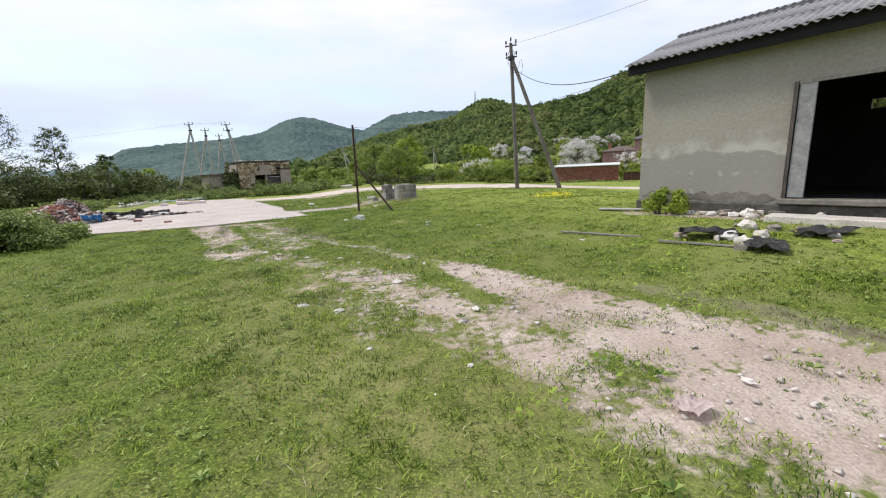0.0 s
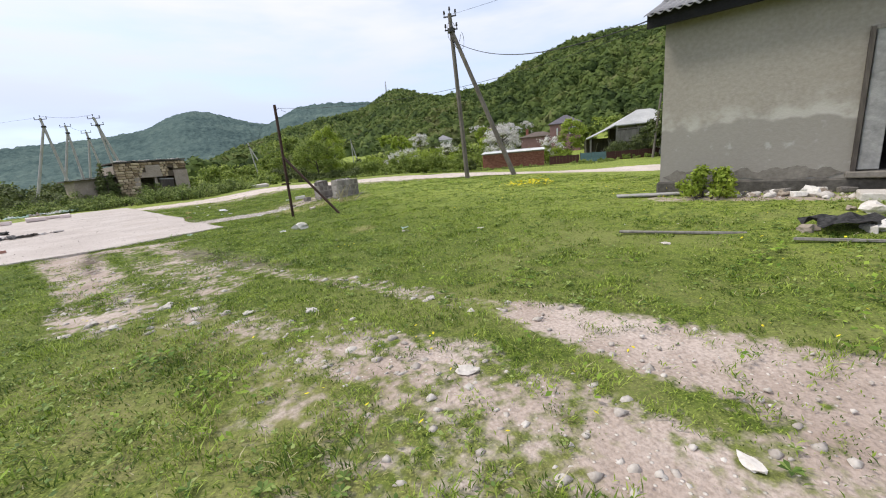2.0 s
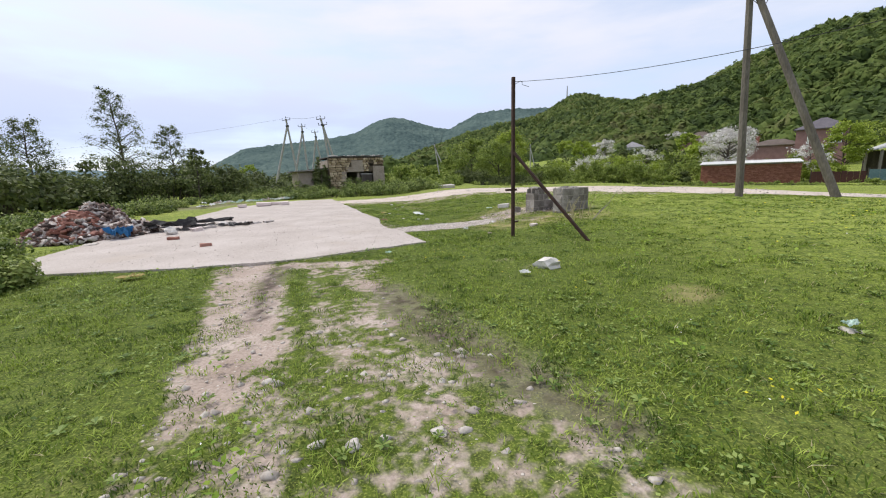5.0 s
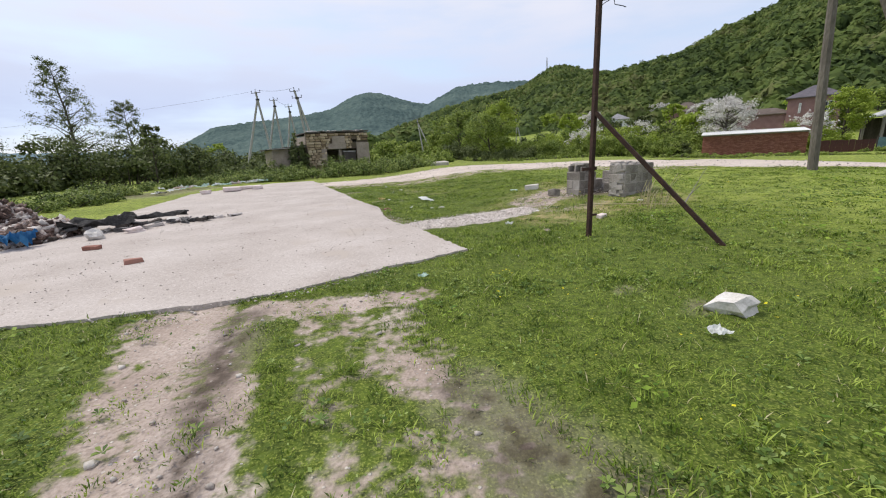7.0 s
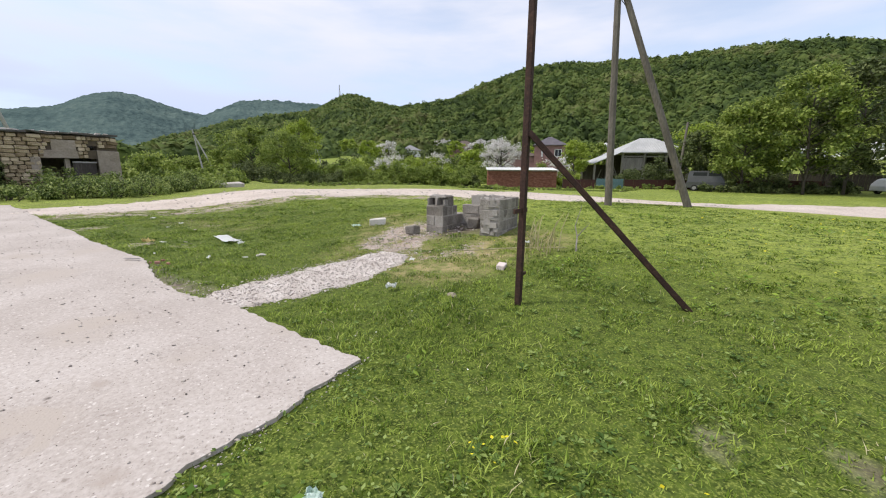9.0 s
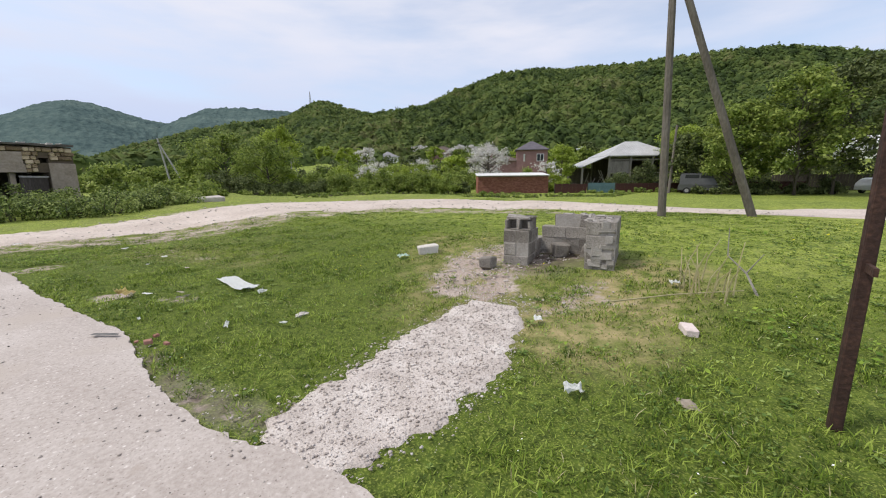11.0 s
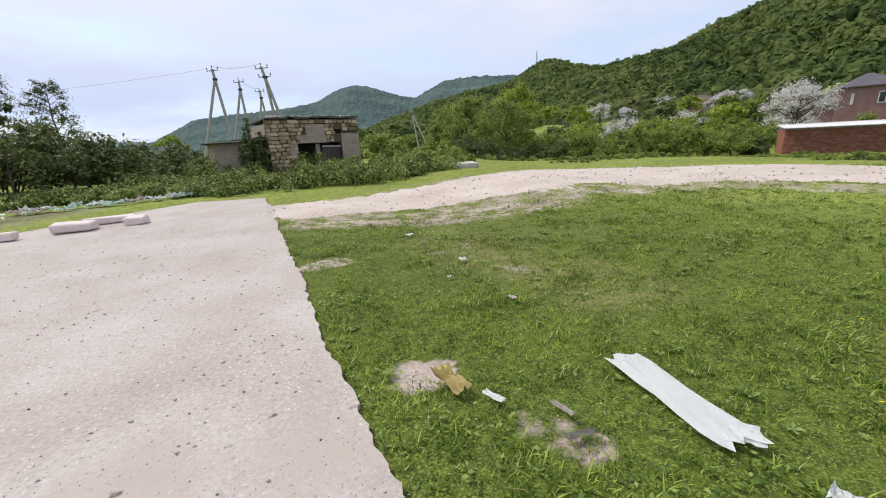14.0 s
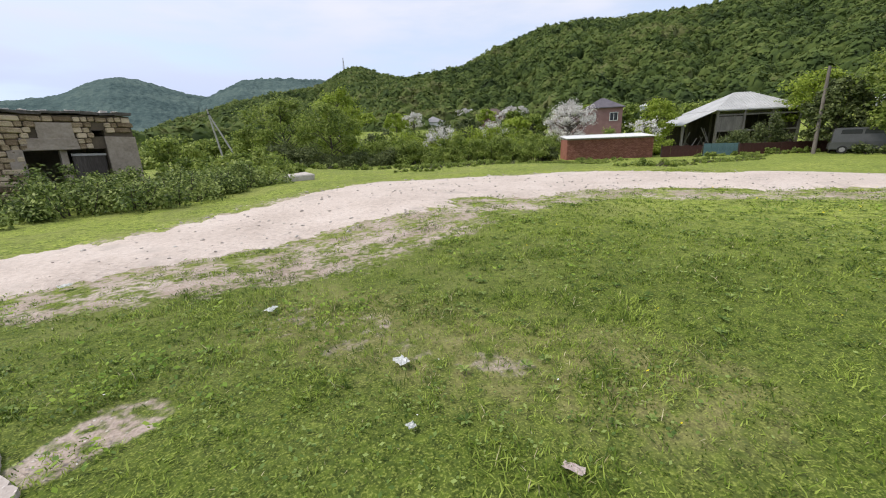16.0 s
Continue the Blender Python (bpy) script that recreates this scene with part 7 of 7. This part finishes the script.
pebbles("track_cobbles", 2600, 210, (-1.4, 4.2, 2.4, 10.0), lambda x, y: 0.75 * ss(0.26, 0.46, bare(x, y)) * (1 - 0.85 * ss(0.66, 0.8, bare(x, y))), 0.010, 0.052, "pale stones trodden into the wheel tracks", M_STONE, -0.006)
sr = random.Random(31)
for k, (x, y, s) in enumerate(((0.72, 7.0, 0.16), (2.2, 5.83, 0.13), (1.05, 6.7, 0.15), (0.35, 6.6, 0.12), (0.55, 8.0, 0.11), (1.6, 6.2, 0.10), (0.2, 7.6, 0.13), (0.1, 6.9, 0.10), (1.0, 8.1, 0.10), (3.67, 2.71, 0.09), (4.1, 2.2, 0.05), (2.6, 2.1, 0.06), (3.3, 1.6, 0.05), (4.9, 0.9, 0.07), (3.0, 4.0, 0.12), (2.3, 3.1, 0.12), (1.9, 3.4, 0.10), (4.28, 9.12, 0.15), (5.3, 7.9, 0.12), (-3.9, 3.8, 0.16), (-3.4, 4.4, 0.12), (3.3, 5.4, 0.09), (6.3, 5.1, 0.12))):
    stone("stone", x, y, s * sr.uniform(0.9, 1.3), s * 0.8, s * 0.42, M_STONE, "pale rough stone half sunk in the turf", 300 + k, sr.uniform(0, 180), group="loose stones", sink=0.6)
stone("limestone_block", 2.54, 11.62, 0.31, 0.23, 0.20, M_CHALK, "white rough limestone lump lying in grass", 14, -24, sink=0.2)
stone("block", 3.12, 19.72, 0.34, 0.2, 0.14, M_STONE, "pale topped block lying in the grass", 4, -20, "block", angular=0.028)
stone("cinder_block", 3.28, 18.30, 0.22, 0.2, 0.19, M_BLOCK, "broken cinder block fallen beside the bin", 5, 35, "block", angular=0.03)
stone("cinder_block", 4.48, 17.92, 0.30, 0.22, 0.2, M_BLOCK, "tumbled cinder block inside the bin", 6, 50, "block", angular=0.03)
stone("cinder_block", 4.72, 17.58, 0.17, 0.17, 0.2, M_BLOCK, "upright broken block inside the bin", 7, 10, "block", angular=0.03)
stone("brick", 3.18, 15.45, 0.2, 0.11, 0.07, M_FOAM, "pale pink brick lying in the weeds", 8, 40, "brick", angular=0.006)
stone("stone", 2.06, 14.97, 0.16, 0.09, 0.04, M_RENDER, "flat brown stone in the grass", 9, 70)
stone("stone", 0.5, 18.25, 0.14, 0.09, 0.04, M_STONE, "flat grey stone in the grass", 10, 20)
for k, (x, y, lx, ly, lz, tn) in enumerate(((-8.55, 26.95, 0.7, 0.4, 0.19, 20), (-8.5, 27.9, 0.95, 0.36, 0.16, 35), (-7.65, 27.5, 0.4, 0.34, 0.19, 10), (-9.35, 26.3, 0.4, 0.25, 0.16, 15))):
    stone("stone_block", x, y, lx, ly, lz, M_FOAM, "pinkish-white cut stone block on the slab", 20 + k, tn, "block", "cut blocks", 0.0, 0.03, 0.035)
stone("limestone_slab", -2.2, 36.2, 1.2, 0.6, 0.12, M_STONE, "pale flat slab lying by the brambles", 30, 15)
stone("limestone_slab", 1.2, 37.5, 1.3, 0.7, 0.3, M_STONE, "pale concrete lump at the road bend", 31, 15, angular=0.05)
stone("brick", -4.1, 14.45, 0.22, 0.12, 0.07, M_BRICK, "broken red brick on the slab", 32, 40, "brick", angular=0.01, z=0.035)
stone("brick", -5.6, 15.6, 0.24, 0.12, 0.07, M_BRICK, "loose red brick on the slab", 33, 10, "brick", angular=0.01, z=0.035)


def slip(name, x, y, lx, ly, mat, label, seed, turn=0.0, lift=0.02, crumple=0.02, category="litter", z=None, cells=6):
    """A crumpled thin sheet, bag or board with ragged corners, lying on the ground."""
    rnd = random.Random(seed)
    bm = bmesh.new()
    rows = []
    for i in range(cells + 1):
        row = []
        for j in range(cells + 1):
            u, v = i / cells - 0.5, j / cells - 0.5
            edge = 1 + (rnd.uniform(-0.12, 0.06) if max(abs(u), abs(v)) > 0.45 else 0)
            row.append(bm.verts.new((u * lx * edge, v * ly * edge, crumple * (noise.noise(Vector((u * 5 + seed, v * 5, 0))) + 0.6 * noise.noise(Vector((u * 13, v * 13, seed)))) + crumple)))
        rows.append(row)
    for i in range(cells):
        for j in range(cells):
            bm.faces.new((rows[i][j], rows[i + 1][j], rows[i + 1][j + 1], rows[i][j + 1]))
    ret = bmesh.ops.solidify(bm, geom=list(bm.faces), thickness=0.006)
    ob = part(name, bm, mat)
    ob.matrix_world = pose(x, y, (gh(x, y) if z is None else z) + lift, 0, 0, turn)
    return tagged(ob, label, category)


slip("paper_scrap", 2.12, 11.25, 0.13, 0.12, M_PAPER, "crumpled white paper scrap in the grass", 2, 10, 0.03, 0.03)
slip("plastic_sheet", 0.095, 20.05, 0.25, 0.88, M_PAPER, "torn white foam sheet lying on the grass", 1, 10.6, 0.05, 0.006)
slip("plastic_scrap", 0.30, 19.31, 0.10, 0.09, M_PAPER, "crumpled white scrap in the grass", 2, 30, 0.03, 0.04)
slip("paper_scrap", 0.24, 19.70, 0.16, 0.14, M_PAPER, "white torn end of foam in grass", 3, 60, 0.03, 0.02)
slip("plastic_bag", 2.62, 19.72, 0.18, 0.14, M_BAG, "crumpled clear plastic bag on the grass", 4, 10, 0.02, 0.04)
slip("paper_scrap", -0.73, 22.99, 0.09, 0.12, M_PAPER, "white crumpled paper cup in the grass", 5, 10, 0.03, 0.02)
slip("paper_scrap", -1.42, 24.6, 0.12, 0.08, M_PAPER, "white scrap on the turf", 6, 40, 0.03, 0.02)
slip("paper_scrap", -3.5, 26.9, 0.13, 0.1, M_PAPER, "white scrap near the road", 7, 40, 0.02, 0.03)
slip("paper_scrap", -0.97, 22.33, 0.05, 0.05, M_PAPER, "small white scrap in grass", 8, 0, 0.03, 0.015)
slip("paper_scrap", -0.43, 21.64, 0.05, 0.11, M_FOAM, "faded pinkish scrap in grass", 9, 25, 0.03, 0.015)
slip("card_scrap", -1.15, 20.35, 0.3, 0.12, M_CARD, "curled brown card beside bare earth", 10, 120, 0.03, 0.05)
slip("card_scrap", -3.6, 11.75, 0.34, 0.2, M_CARD, "faded yellow card lying in the grass", 11, 20, 0.03, 0.03)
slip("plastic_scrap", -0.22, 18.33, 0.04, 0.17, M_PAPER, "narrow curled white strip in the grass", 12, -12, 0.03, 0.02)
slip("plastic_scrap", -0.96, 19.12, 0.03, 0.08, M_PAPER, "tiny white scrap in the grass", 64, 10, 0.03, 0.01)
slip("plastic_scrap", 0.26, 18.03, 0.05, 0.07, M_PAPER, "white scrap in the grass", 13, 50, 0.03, 0.02)
slip("plastic_scrap", 0.06, 12.92, 0.09, 0.09, M_BAG, "pale mint scrap in the grass", 14, 50, 0.03, 0.03)
slip("plastic_scrap", 1.56, 15.49, 0.1, 0.12, M_PAPER, "white scrap in the grass", 15, 50, 0.03, 0.04)
slip("plastic_scrap", 2.35, 16.5, 0.12, 0.08, M_PAPER, "white scrap on the gravel", 16, 50, 0.04, 0.02)
slip("plastic_scrap", 4.2, 16.05, 0.10, 0.1, M_PAPER, "white scrap among dry weeds", 17, 50, 0.04, 0.04)
slip("plastic_scrap", 4.3, 9.15, 0.16, 0.08, M_BAG, "white and mint plastic scrap in grass", 19, 20, 0.03, 0.03)
slip("board", -0.54, 19.83, 0.17, 0.05, M_GREYWOOD, "small grey splinter of board in the grass", 61, 10, 0.03, 0.004)
slip("board", -0.56, 20.03, 0.04, 0.15, M_STONE, "pale splinter of wood in grass", 62, 30, 0.04, 0.006)
slip("plastic_scrap", -0.92, 20.17, 0.05, 0.15, M_PAPER, "narrow white scrap in the grass", 63, 40, 0.04, 0.01)
slip("board", -1.2, 18.72, 0.27, 0.045, M_JAMB, "short grey splinter of board on the slab edge", 21, -38, 0.05, 0.004)
slip("plastic_scrap", 4.35, 0.75, 0.2, 0.15, M_FOAM, "pale pink plastic scrap on the dirt", 22, 20, 0.01, 0.02)
slip("felt_sheet", 7.75, 4.0, 0.75, 0.5, M_TAR, "torn black roofing felt heaped on stones", 23, -30, 0.0, 0.09, "debris")
slip("felt_sheet", 7.75, 3.15, 0.7, 0.45, M_TAR, "crumpled grey-black roofing felt", 24, 40, 0.0, 0.07, "debris")
slip("felt_sheet", 8.9, 3.3, 0.8, 0.5, M_TAR, "dark felt scraps before the doorway", 25, 10, 0.0, 0.07, "debris")
stone("stone", 7.85, 3.75, 0.24, 0.2, 0.16, M_CHALK, "white broken stone beside black felt", 41, 10)
stone("stone", 8.6, 4.1, 0.3, 0.24, 0.18, M_STONE, "broken stone near the doorway", 42, 40)
stone("concrete_step", 10.3, 3.3, 3.0, 0.5, 0.12, M_STONE, "broken concrete step before the doorway", 43, -64, "step", angular=0.02)
wr = random.Random(71)
for k in range(34):
    near_wall = k < 20
    x, y = (9.72 + wr.uniform(-0.3, 0.5), 5.75 + wr.uniform(-0.75, 0.75)) if near_wall else (8.2 + wr.uniform(-0.9, 1.1), 3.5 + wr.uniform(-0.7, 0.9))
    x -= 0.45 * (y - 5.75) if near_wall else 0.0
    q = wr.uniform(0.09, 0.24)
    stone("stone", x, y, q, q * wr.uniform(0.6, 0.95), q * wr.uniform(0.45, 0.8), wr.choice([M_CHALK, M_STONE, M_STONE, M_RENDER, M_BLOCK]), "broken lump of masonry before the warehouse", 500 + k, wr.uniform(0, 180), group="wall rubble", sink=0.25, angular=q * 0.16 if k % 4 == 0 else 0.0)
for k, (x0, y0, x1, y1) in enumerate(((6.25, 5.75, 7.1, 4.65), (7.0, 4.15, 7.55, 3.35))):
    bm = bmesh.new()
    L = math.hypot(x1 - x0, y1 - y0)
    box(bm, L, 0.05, 0.028, 0, 0, 0, bevel=0.006, jitter=0.006)
    ob = part("plank", bm, M_GREYWOOD)
    ob.matrix_world = pose((x0 + x1) / 2, (y0 + y1) / 2, gh((x0 + x1) / 2, (y0 + y1) / 2) + 0.01, 0, 0, math.degrees(math.atan2(y1 - y0, x1 - x0)))
    tagged(ob, "grey weathered plank lying in the grass", "plank", "planks")
for k, (x, y, L) in enumerate(((8.75, 7.35, 1.1),)):
    bm = bmesh.new()
    box(bm, L, 0.24, 0.05, 0, 0, 0, bevel=0.01, jitter=0.01)
    ob = part("concrete_strip", bm, M_POLE_PALE)
    ob.matrix_world = pose(x, y, gh(x, y), 0, 0, -39)
    tagged(ob, "pale concrete strip at the warehouse corner", "slab")


def rubble_heap():
    rnd = random.Random(9)
    t = thing("rubble_heap", pose(-8.75, 16.9, 0.0), "heap of broken bricks, plaster and household rubbish", "rubble")
    V, F = [], []
    for k in range(1900):
        a, r = rnd.uniform(0, math.tau), rnd.random() ** 0.7
        x, y = math.cos(a) * r * 1.55, math.sin(a) * r * 1.5
        z = 0.86 * max(0, 1 - r) ** 0.9 + 0.22 * noise.noise(Vector((x * 2, y * 2, 0)))
        sx, sy, sz = rnd.uniform(0.05, 0.36), rnd.uniform(0.04, 0.2), rnd.uniform(0.012, 0.08)
        m = pose(x, y, max(0, z) - 0.03, rnd.uniform(-50, 50), rnd.uniform(-50, 50), rnd.uniform(0, 360))
        i = len(V)
        for cx, cy, cz in ((-1, -1, 0), (1, -1, 0), (1, 1, 0), (-1, 1, 0), (-1, -1, 1), (1, -1, 1), (1, 1, 1), (-1, 1, 1)):
            V.append(m @ Vector((cx * sx / 2 * rnd.uniform(0.7, 1.1), cy * sy / 2 * rnd.uniform(0.7, 1.1), cz * sz)))
        F += [(i, i + 3, i + 2, i + 1), (i + 4, i + 5, i + 6, i + 7), (i, i + 1, i + 5, i + 4), (i + 1, i + 2, i + 6, i + 5), (i + 2, i + 3, i + 7, i + 6), (i + 3, i, i + 4, i + 7)]
    o = sheet("debris", [v[:] for v in V], F, M_RUBBLE, t)
    tagged(o, kind="stuff")
    bm = bmesh.new()
    bmesh.ops.create_icosphere(bm, subdivisions=3, radius=1.0)
    for v in bm.verts:
        v.co = Vector((v.co.x * 1.15, v.co.y * 1.1, max(-0.1, v.co.z) * 0.55 * (1 + 0.3 * noise.noise(v.co * 2))))
    part("core", bm, M_RUBBLE, t)
    for k in range(110):
        a, r = rnd.uniform(2.9, 5.6), rnd.uniform(0.25, 0.95)
        x, y = math.cos(a) * r * 1.5, math.sin(a) * r * 1.45
        bm = bmesh.new()
        box(bm, 0.24, 0.115, 0.066, 0, 0, 0, bevel=0.008)
        o = part("brick", bm, M_BRICK, t)
        o.matrix_local = pose(x, y, 0.86 * (1 - r) ** 0.9 + 0.04, rnd.uniform(-40, 40), rnd.uniform(-40, 40), rnd.uniform(0, 360))


rubble_heap()
for k, (x, y, q) in enumerate(((-0.86, 18.28, 0.07), (-0.80, 18.42, 0.05), (-0.95, 18.36, 0.04), (-0.72, 18.14, 0.05))):
    stone("brick_crumb", x, y, q, q * 0.7, q * 0.5, M_BRICK, "broken crumb of pink-red brick at the slab edge", 600 + k, 40 * k, "brick", "brick crumbs", 0.1, q * 0.08, 0.036)


def charred_scraps():
    """Burnt boards and felt trailing from the heap over the slab."""
    rnd = random.Random(19)
    for k in range(46):
        f = rnd.random()
        x, y = -7.5 + 2.7 * f + rnd.uniform(-0.25, 0.25), 16.9 + 1.9 * f + rnd.uniform(-0.45, 0.45) * (1.2 - f)
        bm = bmesh.new()
        box(bm, rnd.uniform(0.1, 0.5), rnd.uniform(0.05, 0.14), rnd.uniform(0.015, 0.06), 0, 0, 0, jitter=0.018, rnd=rnd)
        ob = part("charred_board", bm, rnd.choice([M_TAR, M_TAR, M_DARKWOOD, M_RUBBLE]))
        ob.matrix_world = pose(x, y, 0.03 + rnd.uniform(0.0, 0.16) * (1 - f), rnd.uniform(-12, 12), rnd.uniform(-14, 14), rnd.uniform(0, 180))
        tagged(ob, "short charred scrap of board by the rubble heap", "debris", "charred scraps")


charred_scraps()
slip("plastic_sack", -7.35, 16.1, 0.55, 0.42, M_BLUE, "crumpled blue plastic sack at the heap", 50, 20, 0.06, 0.22, "sack")
slip("felt_sheet", -7.0, 17.6, 1.3, 0.8, M_TAR, "black felt and charred scraps by the heap", 51, 30, 0.08, 0.18, "debris")
slip("felt_sheet", -6.5, 18.7, 1.3, 0.5, M_TAR, "charred black scraps on the slab", 52, 30, 0.07, 0.10, "debris")
stone("stone", -6.35, 16.6, 0.3, 0.26, 0.24, M_CHALK, "white broken stone beside the heap", 53, 10, z=0.035)
stone("stone", -6.0, 17.2, 0.34, 0.2, 0.14, M_FOAM, "pinkish broken stone beside the heap", 54, 60, z=0.035)
stone("stone", -5.9, 18.3, 0.26, 0.2, 0.16, M_CHALK, "pale broken stone on the slab", 55, 60, z=0.035)
stone("stone", -7.3, 15.2, 0.36, 0.3, 0.1, M_STONE, "flat rubble at the foot of the heap", 56, 60)
lr = random.Random(66)
for k in range(84):
    f = lr.random() ** 0.55
    x, y = -14.0 + 4.6 * f + lr.uniform(-0.35, 0.35), 29.8 + 3.6 * f + lr.uniform(-0.35, 0.35)
    slip("litter_scrap", x, y, lr.uniform(0.12, 0.42), lr.uniform(0.1, 0.3), lr.choice([M_PAPER, M_PAPER, M_BAG, M_BAG, M_FOAM]), "pale plastic litter dumped along the slab edge", 400 + k, lr.uniform(0, 180), 0.03, lr.uniform(0.05, 0.14), cells=4)
for k in range(10):
    x, y = -13.5 + lr.uniform(-1.2, 1.5), 28.4 + lr.uniform(-1.0, 1.0)
    slip("litter_scrap", x, y, lr.uniform(0.2, 0.5), lr.uniform(0.1, 0.3), lr.choice([M_PAPER, M_BAG, M_TAR]), "rubbish scattered on bare soil", 460 + k, lr.uniform(0, 180), 0.03, 0.08, cells=4)
